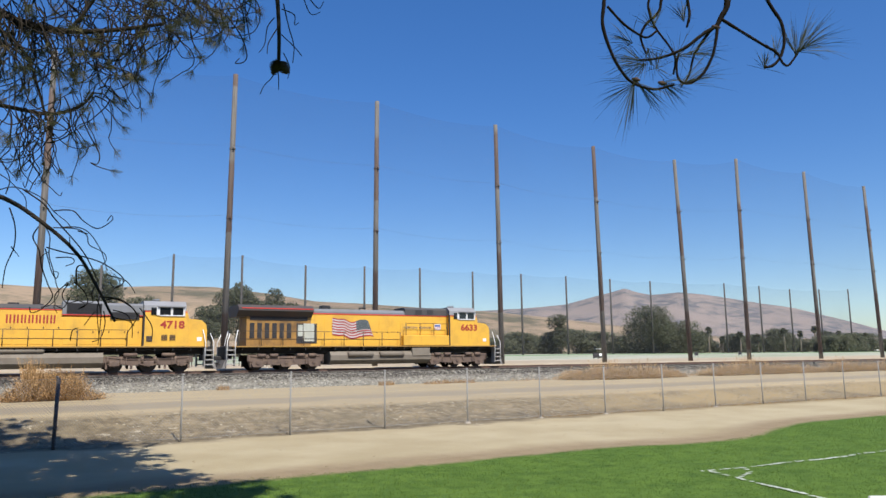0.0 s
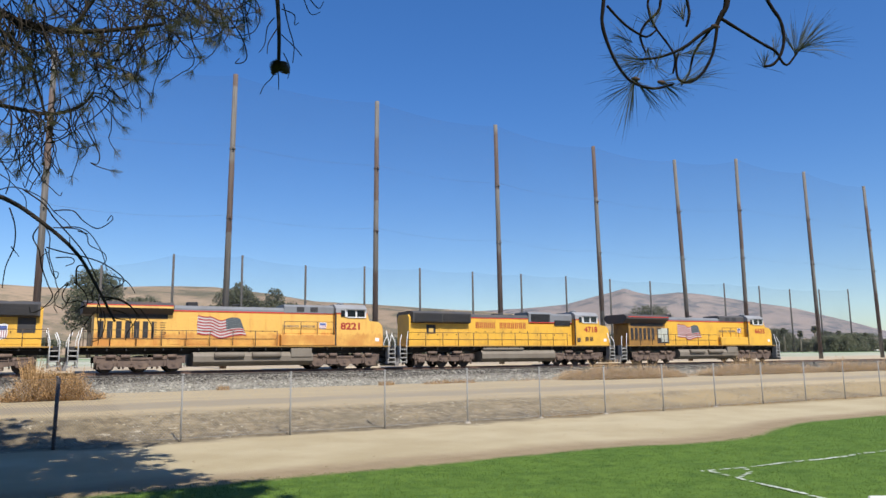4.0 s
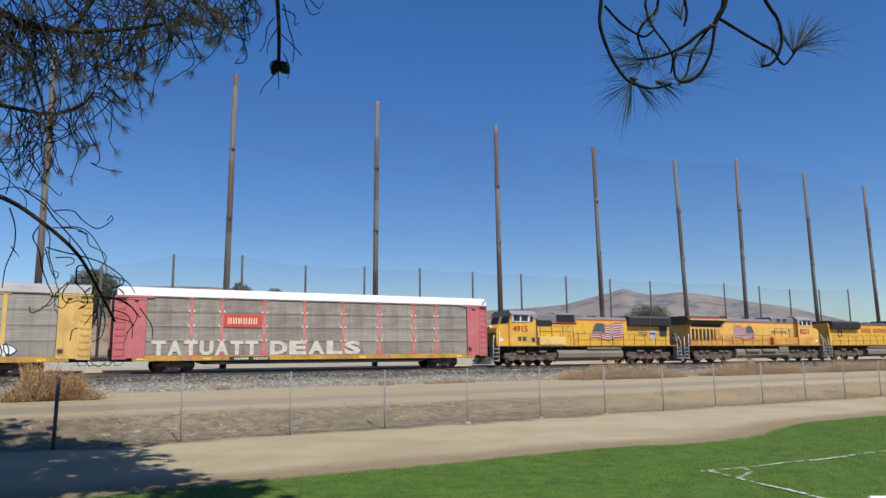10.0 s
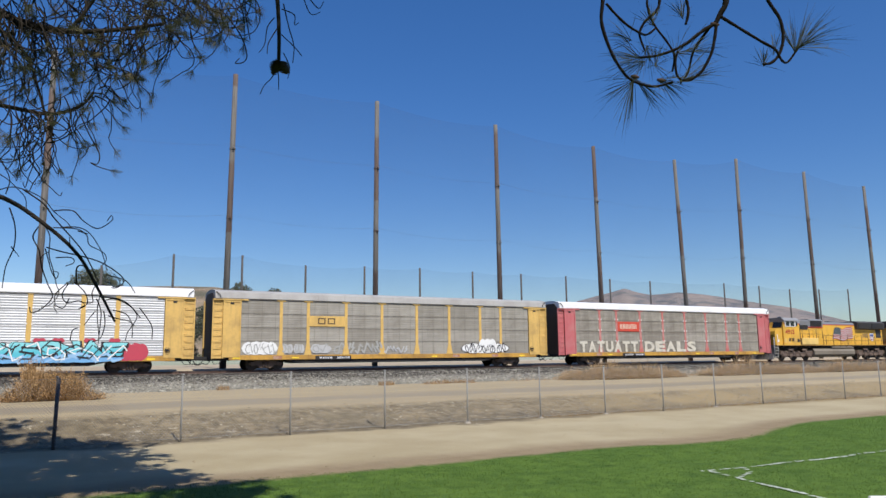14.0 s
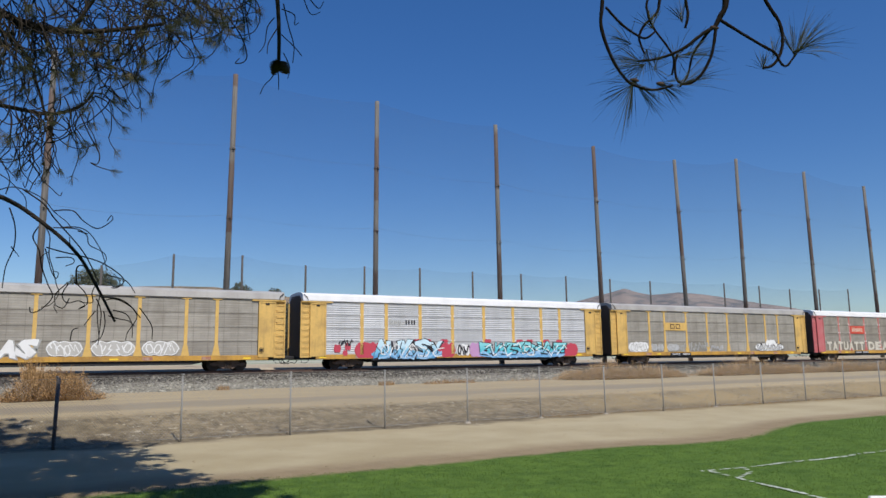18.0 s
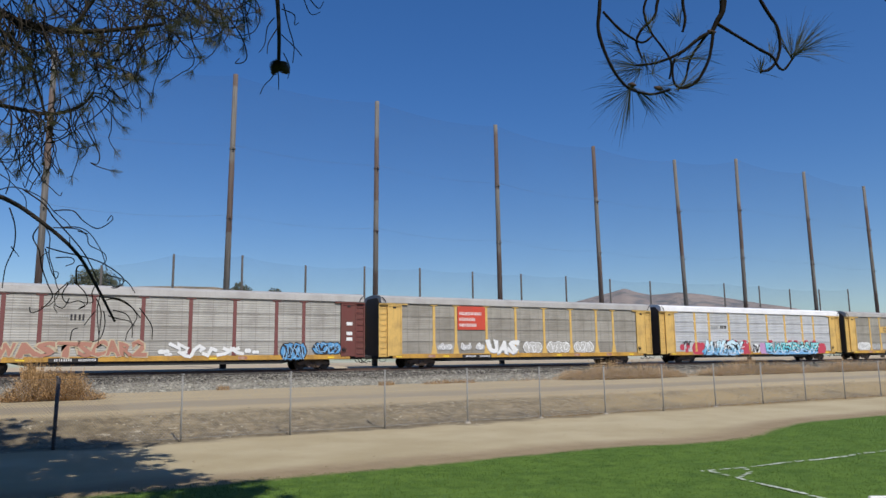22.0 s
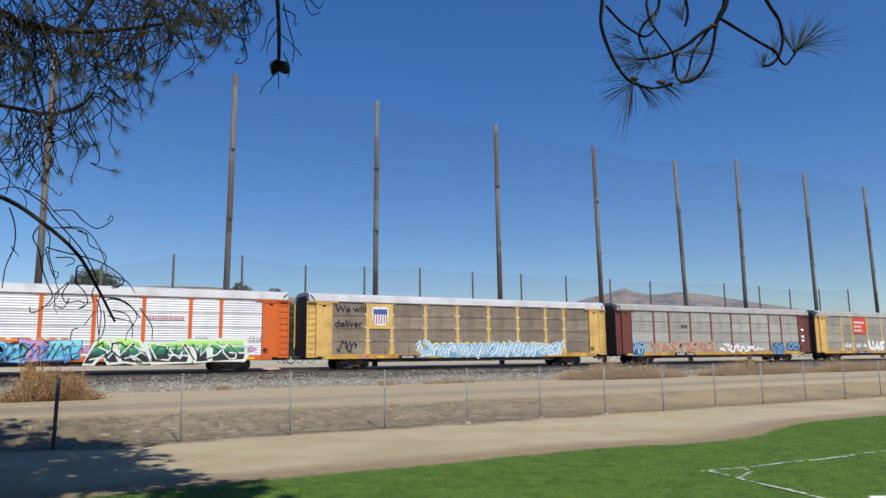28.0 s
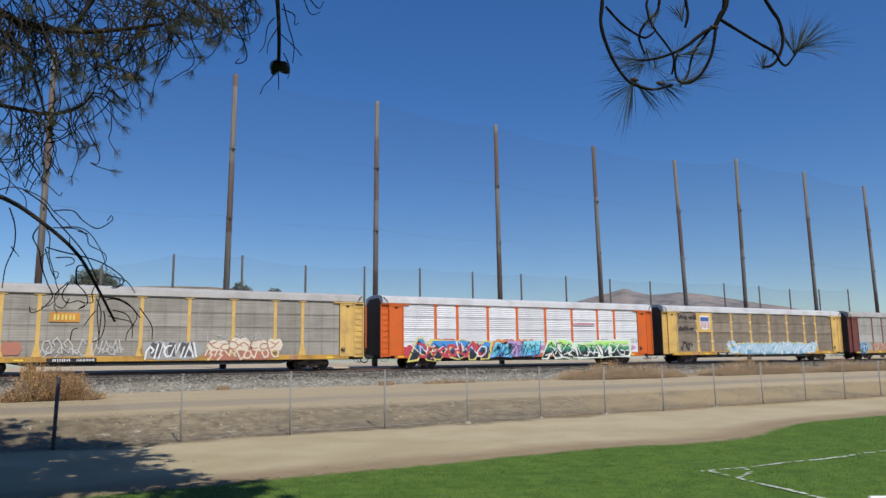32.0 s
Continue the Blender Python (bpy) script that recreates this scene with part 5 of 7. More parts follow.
    cloud(o, -5.2, 8.9, 0.70, 1.88, S_LIME, 20, 52, label="yellow outline of a long piece")
    cloud(o, -5.0, 8.7, 0.70, 1.78, spray("mid_blue", (0.15, 0.34, 0.48)), 24, 55, -1.459, "pale blue body of a long piece")
    for a, b, c, sd in ((-5.1, 1.4, 7, 53), (1.6, 8.8, 8, 54)):
        sprayed(o, a, b, 0.85, 1.85, [("outline", 0.17, S_WHITE, 0, 0), ("fill", 0.11, spray("bubble_blue", (0.16, 0.40, 0.56)), 0, 0), ("line", 0.035, S_WHITE, 0.05, -0.05)], c + 3, sd, label="white and blue bubble graffiti", y=-1.462)
    # orange and white car
    o = autorack("orange-framed autorack with bright white screens and colourful graffiti", C_ORANGE, Z_WHITE, R_BRIGHT, at[6], C_ORANGE, None, False, 0.13, 0.115, 0.3, 0.022)
    bars(o, "logo", 4.45, 6.8, 3.36, 3.52, -1.478, 7, S_RED, "red logo lettering")
    part("logo_line", Shape().box(4.45, 6.8, -1.486, -1.478, 3.27, 3.30), S_BLACK, o)
    cloud(o, -12.3, -4.2, 0.66, 1.75, S_RED, 12, 61, label="red backing of a piece")
    cloud(o, -9.3, -7.2, 1.6, 2.15, S_RED, 3, 161, label="red crown of a piece")
    lettered(o, "ATOM", -11.4, -4.3, 0.66, 1.98, [("outline", 0.075, S_LIME, 0, 0), ("fill", 0.02, G_NAVY, 0, 0)], 62, -1.494, "blue to black wild-style letter with yellow edge", 0.3, 0.06)
    cloud(o, -4.4, 1.0, 0.7, 2.1, S_ORANGE, 8, 63, label="orange backing of a piece")
    cloud(o, -4.0, 0.8, 0.66, 1.9, S_BLACK, 9, 264, -1.459, "black edge of a piece")
    lettered(o, "M", -3.9, -2.2, 0.72, 1.88, [("outline", 0.03, S_BLUE, 0.02, -0.02), ("fill", 0.0, G_CYAN, 0, 0)], 64, -1.494, "pale cyan graffiti letter", 0.15, 0.085)
    lettered(o, "B", -2.4, -0.9, 0.72, 1.9, [("outline", 0.03, S_BLACK, 0.02, -0.02), ("fill", 0.0, S_PINK, 0, 0)], 67, -1.494, "pink graffiti letter", 0.15, 0.085)
    lettered(o, "E", -1.0, 0.6, 0.72, 1.88, [("outline", 0.03, S_BLUE, 0.02, -0.02), ("fill", 0.0, G_CYAN, 0, 0)], 68, -1.494, "pale cyan graffiti letter", 0.15, 0.085)
    cloud(o, 0.6, 11.6, 1.05, 1.8, S_PINK, 14, 266, -1.456, "pale pink haze behind a piece")
    cloud(o, 6.6, 10.4, 0.66, 1.1, C_ORANGE, 5, 267, -1.457, "orange foot of a piece")
    lettered(o, "ARETE", 1.0, 10.6, 0.64, 1.95, [("outline", 0.07, spray("pale_lime", (0.62, 0.78, 0.50)), 0, 0), ("edge", 0.045, S_WHITE, 0, 0), ("fill", 0.0, G_GREEN, 0, 0)], 65, -1.494, "green to black graffiti letter with white edge", 0.3, 0.07)
    for a, b, m, c, sd in ((-11.3, -4.4, S_BLACK, 6, 161), (-11.0, -4.6, S_WHITE, 6, 162), (-10.6, -4.8, S_RED, 7, 163), (-3.8, 0.6, S_BLUE, 8, 164), (-3.6, 0.6, S_BLACK, 5, 165), (1.3, 10.2, S_WHITE, 9, 166), (1.3, 10.2, S_BLACK, 8, 167)):
        sprayed(o, a, b, 0.72, 1.85, [("line", 0.045 if m is not S_RED else 0.1, m, 0, 0)], c, sd, -1.476, "thin strokes across a piece", 0.3)
    for x in (7.4, 11.0):
        sprayed(o, x, x + 0.9, 1.9, 2.3, [("outline", 0.03, S_GHOST, 0, 0)], 2, int(66 + x), label="thin grey scribble")
    # last yellow car
    o = autorack("weathered yellow autorack with small orange logo board", YELLOW_OLD, Z_MID, R_ZINC, at[7], SILL)
    plate(o, "logo_board", -6.6, -4.95, 3.07, 3.64, paint("logo_amber", (0.60, 0.27, 0.03), 0.5), "amber logo board")
    bars(o, "logo", -6.4, -5.15, 3.2, 3.52, -1.502, 3, S_LIME, "yellow logo letters")
    cloud(o, -9.0, -7.9, 1.1, 1.9, S_RUST, 2, 71, label="rust-coloured spray patch")
    for a, b, sd in ((-7.0, -4.6, 72), (-4.3, -2.5, 172)):
        sprayed(o, a, b, 1.1, 2.1, [("outline", 0.035, spray("thin_white", (0.52, 0.51, 0.48)), 0, 0)], 4, sd, label="thin white graffiti outlines")
        sprayed(o, a, b, 1.0, 1.6, [("outline", 0.03, spray("thin_white", (0.52, 0.51, 0.48)), 0, 0)], 4, sd + 5, -1.46, "thin white graffiti outlines")
    cloud(o, -1.5, 2.4, 0.75, 1.95, spray("pale_grey", (0.33, 0.33, 0.31)), 5, 73, label="faded grey patch of a piece")
    for x, w in ((-0.9, 0.8), (0.2, 0.55), (0.9, 0.9)):
        cloud(o, x, x + w, 0.95, 1.85, spray("faded_black", (0.085, 0.085, 0.09)), 2, int(80 + 10 * x), -1.46, "faded black block of a piece")
    sprayed(o, -1.2, 2.0, 0.85, 1.85, [("line", 0.05, S_WHITE, 0, 0)], 6, 76, -1.468, "white lines of a faded piece")
    cloud(o, 2.4, 7.5, 0.70, 1.45, S_RUST, 8, 74, label="rust-red lower half of a piece")
    for x, w, z in ((2.6, 1.5, 2.0), (4.1, 1.4, 2.15), (5.5, 1.2, 2.0), (6.6, 1.1, 2.1)):
        cloud(o, x, x + w, 1.3, z, S_CREAM, 2, int(75 + x), -1.46, "cream bubble of a piece")
    sprayed(o, 2.5, 7.4, 0.75, 1.45, [("line", 0.05, S_CREAM, 0, 0)], 8, 77, -1.468, "cream drips of a piece")
    sprayed(o, 2.2, 6.5, 1.7, 2.5, [("line", 0.02, PALE, 0, 0)], 7, 78, -1.468, "thin pale sprayed rays", 0.5)
    sprayed(o, 2.7, 7.3, 1.4, 2.0, [("line", 0.03, S_RUST, 0, 0)], 7, 79, -1.472, "thin rust lines of a piece")


build_cars()


# ---- netting poles and nets of the driving range ----
def pole_wood():
    n = Nodes("weathered_pole_timber")
    v = n.coord()
    r = n.add("ObjectInfo").outputs["Random"]
    grain = n.noise(1.0, n.coord(scale=(9, 9, 0.35)), 5)
    z = n.add("SeparateXYZ", Vector=v).outputs["Z"]
    step = n.math("FRACT", n.math("ADD", n.math("MULTIPLY", z, 0.085), n.math("MULTIPLY", r, 3.0)))
    col = n.mix(n.ramp(grain, 0.3, 0.7), (0.088, 0.06, 0.05), (0.145, 0.11, 0.09))
    col = n.mix(n.ramp(step, 0.45, 0.5), col, n.mix(n.ramp(grain, 0.3, 0.7), (0.125, 0.113, 0.098), (0.20, 0.185, 0.165)))
    return n.finish(col, 0.85, 0, grain, 0.4, 0.02, 0.2)


def net_cloth():
    n = Nodes("fine_black_netting")
    n.finish((0.05, 0.055, 0.06), 0.9)
    tr = n.add("BsdfTransparent")
    mx = n.add("MixShader")
    fac = n.math("ADD", 0.05, n.math("MULTIPLY", n.noise(0.12, n.coord(), 3), 0.07))
    n.put(mx.inputs[0], fac)
    n.tree.links.new(tr.outputs[0], mx.inputs[1])
    n.tree.links.new(n.bsdf.outputs[0], mx.inputs[2])
    n.tree.links.new(mx.outputs[0], n.tree.nodes["Material Output"].inputs[0])
    return n.mat


POLE_WOOD, NET, ROPE = pole_wood(), net_cloth(), paint("dark_rope", (0.10, 0.11, 0.12), 0.8, amount=0.1)


def net_row(feet, heads, y, z0, r0, r1, ropes, group, label, fittings, wood=None):
    """A row of poles with a net hung in each bay. feet, heads: x at the foot and (x, z) at the head."""
    row = thing("golf_net", "tall dark fine-mesh net hung between timber poles", "net")
    for i, (fx, (hx, hz)) in enumerate(zip(feet, heads)):
        p = thing("net_pole", label, "pole", pose(fx, y, z0), group)
        d = hx - fx
        H = hz - z0
        s = Shape().tube([(0, 0, -0.3), (d * 0.5, 0, H * 0.5), (d, 0, H)], [r0, (r0 + r1) / 2, r1], 14)
        part("shaft", s, wood or POLE_WOOD, p)
        if fittings:
            for k, f in enumerate((0.735, 0.495)):
                b = Shape().tube([(d * f, 0, H * f - 0.06), (d * f, 0, H * f + 0.06)], r0 * 0.98, 12, False).box(d * f - 0.06, d * f + 0.06, -r0 - 0.16, -r0 * 0.8, H * f - 0.05, H * f + 0.05)
                part("rope_clamp", b, POLE_WOOD, p)
    for (a, (ax, az)), (b, (bx, bz)) in zip(zip(feet, heads), zip(feet[1:], heads[1:])):
        N = 10
        s = Shape()
        yy = y - r0 - 0.05
        for k in range(N):
            t0, t1 = k / N, (k + 1) / N
            sag = lambda t, m: -m * 4 * t * (1 - t)
            s.poly([(a + (b - a) * t0, yy, z0 + 0.3), (a + (b - a) * t1, yy, z0 + 0.3), (ax + (bx - ax) * t1, yy, az + (bz - az) * t1 - 0.2 + sag(t1, 0.5)), (ax + (bx - ax) * t0, yy, az + (bz - az) * t0 - 0.2 + sag(t0, 0.5))])
        panel = part("net_panel", s, NET, row, fix=False)
        for f, m in ropes:
            pts = [(a + (b - a) * k / 10 + (ax - a + (bx - ax - b + a) * k / 10) * f, yy, z0 + (az - z0 + (bz - az) * k / 10) * f - m * 4 * k / 10 * (1 - k / 10)) for k in range(11)]
            part("border_rope", Shape().tube(pts, 0.0055 if fittings else 0.01, 4, False), ROPE, panel)


NEAR_X = [1.4, 13.9, 26.4, 39.3, 51.9, 64.4, 74.2, 88.0, 101.7]
NEAR_TOP = [(1.5, 22.5), (14.2, 23.2), (26.6, 23.1), (39.2, 22.9), (51.6, 22.5), (63.7, 22.6), (74.4, 24.1), (87.7, 24.1), (101.2, 23.7)]
net_row(NEAR_X, NEAR_TOP, 6.0, 0.1, 0.25, 0.19, ((0.745, 0.35), (0.505, 0.4)), "near row of net poles", "tall weathered timber pole carrying a golf net", True)
FAR_X = [16.9, 32.3, 48.5, 64.9, 81.5, 98.5, 116.1, 133.7, 151.3, 170.0, 188.4, 226.3, 246.3, 264.9, 284.2, 304.5]
FAR_TOP = [(x, z) for x, z in zip(FAR_X, (22.5, 26.0, 26.7, 25.1, 25.7, 26.1, 26.0, 26.2, 26.3, 26.2, 26.3, 27.1, 27.0, 26.4, 27.1, 27.9))]
net_row(FAR_X, FAR_TOP, 130.0, 1.6, 0.33, 0.26, (), "far row of net poles", "slim dark pole of a far golf net", False, paint("dark_far_pole", (0.085, 0.078, 0.072), 0.85, amount=0.3))


# ---- chain-link fence ----
GALV = paint("galvanised_steel", (0.30, 0.295, 0.275), 0.6, 0.1, dirt=(0.22, 0.21, 0.19), amount=0.35, scale=3)
# shaded copy of the galvanised steel: the pine's shade painted onto one post
GALV_SHADED = paint("shaded_galvanised_steel", (0.13, 0.115, 0.11), 0.6, 0.3, amount=0.3, scale=3)
CONCRETE = paint("footing_concrete", (0.36, 0.325, 0.265), 0.9, amount=0.3, scale=4)


def build_fence():
    f = thing("chain_link_fence", "low galvanised chain-link fence on a dirt bank foot", "fence")
    y, z0, z1 = -32.0, -1.27, 0.24
    for i in range(-2, 15):
        x = 0.96 + 2.64 * i
        thick = i == 0
        s = Shape().tube([(x, y, z0 - 0.2), (x + (0.03 if thick else random.uniform(-0.015, 0.015)), y, z1 + 0.02)], 0.042 if thick else 0.022, 10)
        p = part("post", s, GALV_SHADED if thick else GALV, f, "terminal post with tree shade in its dark colour" if thick else "")
        part("cap", Shape().tube([(x, y, z1 + 0.02), (x, y, z1 + 0.05), (x, y, z1 + 0.06)], [0.035, 0.03, 0.005], 10), GALV, p)
        if i in (4, 5, 6, 8):
            c = Shape().tube([(x, y, z0 - 0.1), (x, y, z0 + 0.03), (x, y, z0 + 0.05)], [0.11, 0.10, 0.06], 11)
            part("footing", c, CONCRETE, p)
        for z in (0.0, -0.4, -0.8):
            part("tie", Shape().tube([(x + 0.04 * math.cos(q), y + 0.04 * math.sin(q), z) for q in np.linspace(0, 6.28, 9)], 0.004, 4, False), GALV, p)
    for z in (z1 - 0.01, z0 + 0.08):
        part("tension_wire", Shape().tube([(-4.4, y - 0.035, z), (37.9, y - 0.035, z)], 0.004, 5), GALV, f)
    v, fc = [], []
    pitch, h = 0.075, 0.075
    rows = int((z1 - z0 - 0.06) / (h / 2))
    for k in range(int(42.0 / pitch)):
        x = -4.3 + k * pitch
        for j in range(rows):
            s = 1 if j % 2 == 0 else -1
            xa, xb = x - s * pitch / 4, x + s * pitch / 4
            za, zb = z0 + 0.06 + j * h / 2, z0 + 0.06 + (j + 1) * h / 2
            for flip in (0, 1):
                a, b = (xa, xb) if not flip else (xb + pitch / 2, xa + pitch / 2)
                i0, w = len(v), 0.0028
                v += [(a - w, y - 0.04, za), (a + w, y - 0.04, za), (b + w, y - 0.04, zb), (b - w, y - 0.04, zb)]
                fc.append((i0, i0 + 1, i0 + 2, i0 + 3))
    me = bpy.data.meshes.new("wire_mesh")
    me.from_pydata(v, [], fc)
    me.materials.append(GALV)
    o = new("wire_mesh", me)
    o.parent = f
    tagged(o, "diamond wire mesh", kind="stuff")


build_fence()


# ---- loose ground cover ----
def islands(name, stops, rough=0.9, spec=0.2):
    """A material whose colour differs from piece to piece of one mesh."""
    n = Nodes(name)
    r = n.add("NewGeometry").outputs["Random Per Island"]
    col = stops[0]
    for k, c in enumerate(stops[1:]):
        t = (k + 0.5) / (len(stops) - 0.5)
        col = n.mix(n.ramp(r, t, t + 0.6 / len(stops)), col, c)
    return n.finish(col, rough, 0, None, spec=spec)


def bulk(name, v, f, material, label, category):
    me = bpy.data.meshes.new(name)
    me.from_pydata(v, [], f)
    me.materials.append(material)
    return tagged(new(name, me), label, category, kind="stuff")


BLOCK = [(0, 1, 3, 2), (4, 6, 7, 5), (0, 4, 5, 1), (2, 3, 7, 6), (0, 2, 6, 4), (1, 5, 7, 3)]


def stones(name, count, place, size, material, label, category, seed):
    rng = random.Random(seed)
    v, f = [], []
    for _ in range(count):
        x, y, z = place(rng)
        s = rng.uniform(*size)
        turn = rng.uniform(0, 6.28)
        c, n = math.cos(turn), math.sin(turn)
        i = len(v)
        for a in (-1, 1):
            for b in (-1, 1):
                for d in (-1, 1):
                    p, q, w = (k * s * rng.uniform(0.55, 1.1) for k in (a, b, d))
                    v.append((x + p * c - q * n, y + p * n + q * c, z + w * 0.75))
        f += [tuple(i + k for k in q) for q in BLOCK]
    bulk(name, v, f, material, label, category)


def ballast_mat():
    """Pale crushed stone, dulled by brake dust near the rails."""
    n = Nodes("ballast_stone")
    g = n.add("NewGeometry")
    r, y = g.outputs["Random Per Island"], n.add("SeparateXYZ", Vector=g.outputs["Position"]).outputs["Y"]
    col = n.mix(n.ramp(r, 0.1, 0.5), (0.20, 0.187, 0.15), (0.31, 0.29, 0.235))
    col = n.mix(n.ramp(r, 0.62, 0.9), col, (0.48, 0.455, 0.375))
    dust = n.mix(n.ramp(r, 0.2, 0.9), (0.055, 0.049, 0.042), (0.155, 0.14, 0.118))
    near = n.math("ADD", y, n.math("MULTIPLY", n.noise(0.5, g.outputs["Position"]), 1.6))
    return n.finish(n.mix(n.ramp(near, -4.6, -3.0), col, dust), 0.9, 0, None, spec=0.2)


def ballast_place(rng):
    y = -7.6 + 6.6 * rng.random() ** 0.75
    x = -3 + 118 * rng.random() ** 1.3
    return x, y, ground_z(y) + 0.01


stones("ballast_stones", 24000, ballast_place, (0.03, 0.085), ballast_mat(), "grey and white ballast stones beside the rails", "ballast", 5)
stones("bank_stones", 1100, lambda r: (lambda x, y: (x, y, ground_at(x, y)))(r.uniform(-3, 36), -32.0 + 3.2 * r.random()), (0.010, 0.032), islands("bank_stone", [(0.20, 0.155, 0.095), (0.30, 0.24, 0.15), (0.46, 0.41, 0.30)]), "loose stones and clods on the bank", "stones", 6)
stones("path_stones", 110, lambda r: (lambda x, y: (x, y, ground_at(x, y)))(r.uniform(1, 36), r.uniform(-38, -32.3)), (0.008, 0.018), islands("path_stone", [(0.3, 0.24, 0.15), (0.42, 0.36, 0.25)]), "small stones on the dirt path", "stones", 7)


def blades(name, count, place, height, width, material, label, category, seed, lean=0.5, segs=1):
    """Grass or dry stalks as narrow bent blades."""
    rng = random.Random(seed)
    v, f = [], []
    for _ in range(count):
        x, y, z = place(rng)
        h, w = rng.uniform(*height), rng.uniform(*width)
        q, l = rng.uniform(0, 6.28), rng.uniform(0, lean) * h
        dx, dy = math.cos(q), math.sin(q)
        sx, sy = -dy * w, dx * w
        i = len(v)
        if segs == 1:
            v += [(x - sx, y - sy, z), (x + sx, y + sy, z), (x + dx * l, y + dy * l, z + h)]
            f.append((i, i + 1, i + 2))
        else:
            v += [(x - sx, y - sy, z), (x + sx, y + sy, z), (x + dx * l * 0.35 + sx * 0.7, y + dy * l * 0.35 + sy * 0.7, z + h * 0.6), (x + dx * l * 0.35 - sx * 0.7, y + dy * l * 0.35 - sy * 0.7, z + h * 0.6), (x + dx * l, y + dy * l, z + h)]
            f += [(i, i + 1, i + 2, i + 3), (i + 3, i + 2, i + 4)]
    bulk(name, v, f, material, label, category)


def lawn_edge(x):
    """How far the lawn reaches towards the path."""
    return float(np.interp(x, (0, 2.7, 5.3, 6.6, 7.9, 9.3, 11.1, 12.6, 14.1, 16.2, 18.7, 23, 40), (-38.1, -38.2, -38.5, -38.85, -38.7, -38.5, -38.6, -39.15, -39.0, -38.4, -37.7, -37.4, -37.2)))


def lawn_place(rng):
    while True:
        x, y = 0.5 + 33 * rng.random() ** 1.2, rng.uniform(-48.5, -37.6)
        edge = lawn_edge(x) + 0.12 * noise.noise((x * 1.6, 5, 2))
        if y < edge - 0.15 * rng.random() and y > -50.3 + 0.3 * abs(x - 4):
            return x, y, ground_at(x, y) - 0.005


def lawn_mat():
    n = Nodes("lawn_blade")
    g = n.add("NewGeometry")
    r, pos = g.outputs["Random Per Island"], g.outputs["Position"]
    col = n.mix(n.ramp(r, 0.0, 0.5), (0.06, 0.102, 0.011), (0.105, 0.168, 0.02))
    col = n.mix(n.ramp(r, 0.55, 1.0), col, (0.17, 0.225, 0.036))
    patch = n.math("ADD", n.math("MULTIPLY", n.noise(0.5, pos, 4), 0.6), n.math("MULTIPLY", n.noise(2.6, pos, 3), 0.4))
    col = n.mix(n.ramp(patch, 0.40, 0.58), col, n.mix(r, (0.032, 0.066, 0.008), (0.07, 0.122, 0.014)))
    return n.finish(col, 0.7, 0, None, spec=0.2)


GRASS = lawn_mat()
blades("lawn_grass", 90000, lawn_place, (0.014, 0.036), (0.003, 0.006), GRASS, "mown green sports lawn", "grass", 8)
STRAW = islands("dry_straw", [(0.22, 0.125, 0.05), (0.36, 0.22, 0.095), (0.50, 0.33, 0.16), (0.16, 0.105, 0.05)])


def heap(cx, cy, rx, ry):
    def at(rng):
        q, r = rng.uniform(0, 6.28), math.sqrt(rng.random())
        x, y = cx + rx * r * math.cos(q), cy + ry * r * math.sin(q)
        return x, y, ground_at(x, y) - 0.02
    return at


def dry_bush(b, cx, cy, rx, ry, h, count, seed, material=None, thick=1.0):
    """A dry shrub: stalks fanned from the base, small seed heads on them."""
    rng = random.Random(seed)
    v, f = [], []
    for _ in range(count):
        q, r = rng.uniform(0, 6.28), math.sqrt(rng.random())
        bx, by = cx + rx * 0.75 * r * math.cos(q), cy + ry * 0.75 * r * math.sin(q)
        top = h * rng.uniform(0.3, 1.0) * (1.08 - 0.7 * r * r) * (0.85 + 0.5 * noise.noise((bx * 3.1, by * 3.1, seed)))
        top *= 1.18 if rng.random() < 0.06 else 1.0
        tx, ty = bx + (bx - cx) * 0.6 + rng.gauss(0, 0.2), by + (by - cy) * 0.5 + rng.gauss(0, 0.2)
        z = ground_at(bx, by) - 0.03
        w = rng.uniform(0.005, 0.011) * thick
        i = len(v)
        v += [(bx - w, by, z), (bx + w, by, z), (tx + w * 0.5, ty, z + top), (tx - w * 0.5, ty, z + top)]
        f.append((i, i + 1, i + 2, i + 3))
        for _ in range(7):
            t = rng.uniform(0.35, 1.03)
            px, py, pz = bx + (tx - bx) * t + rng.uniform(-0.06, 0.06), by + (ty - by) * t, z + top * t + rng.uniform(-0.04, 0.04)
            s, a = rng.uniform(0.012, 0.034) * thick, rng.uniform(0, 3.1)
            c, d = math.cos(a) * s, math.sin(a) * s
            i = len(v)
            v += [(px - c, py, pz - d), (px + d * 0.5, py + 0.01, pz - c * 0.5), (px + c, py, pz + d), (px - d * 0.5, py - 0.01, pz + c * 0.5)]
            f.append((i, i + 1, i + 2, i + 3))
    me = bpy.data.meshes.new("stalk_tangle")
    me.from_pydata(v, [], f)
    me.materials.append(material or STRAW)
    o = new("stalk_tangle", me)
    o.parent = b
    tagged(o, kind="stuff")


BUSH = thing("dry_shrub", "dry brown weed shrub beside the service road", "shrub")
for k, (bx, by, rx, h, n) in enumerate(((0.35, -20.0, 0.35, 0.8, 380), (0.8, -20.1, 0.5, 1.5, 800), (1.3, -19.9, 0.42, 1.35, 620), (1.8, -20.1, 0.5, 1.58, 820), (2.25, -20.0, 0.36, 1.0, 420), (2.65, -20.2, 0.35, 0.4, 240))):
    dry_bush(BUSH, bx, by, rx, 0.5, h, n, 91 + k)

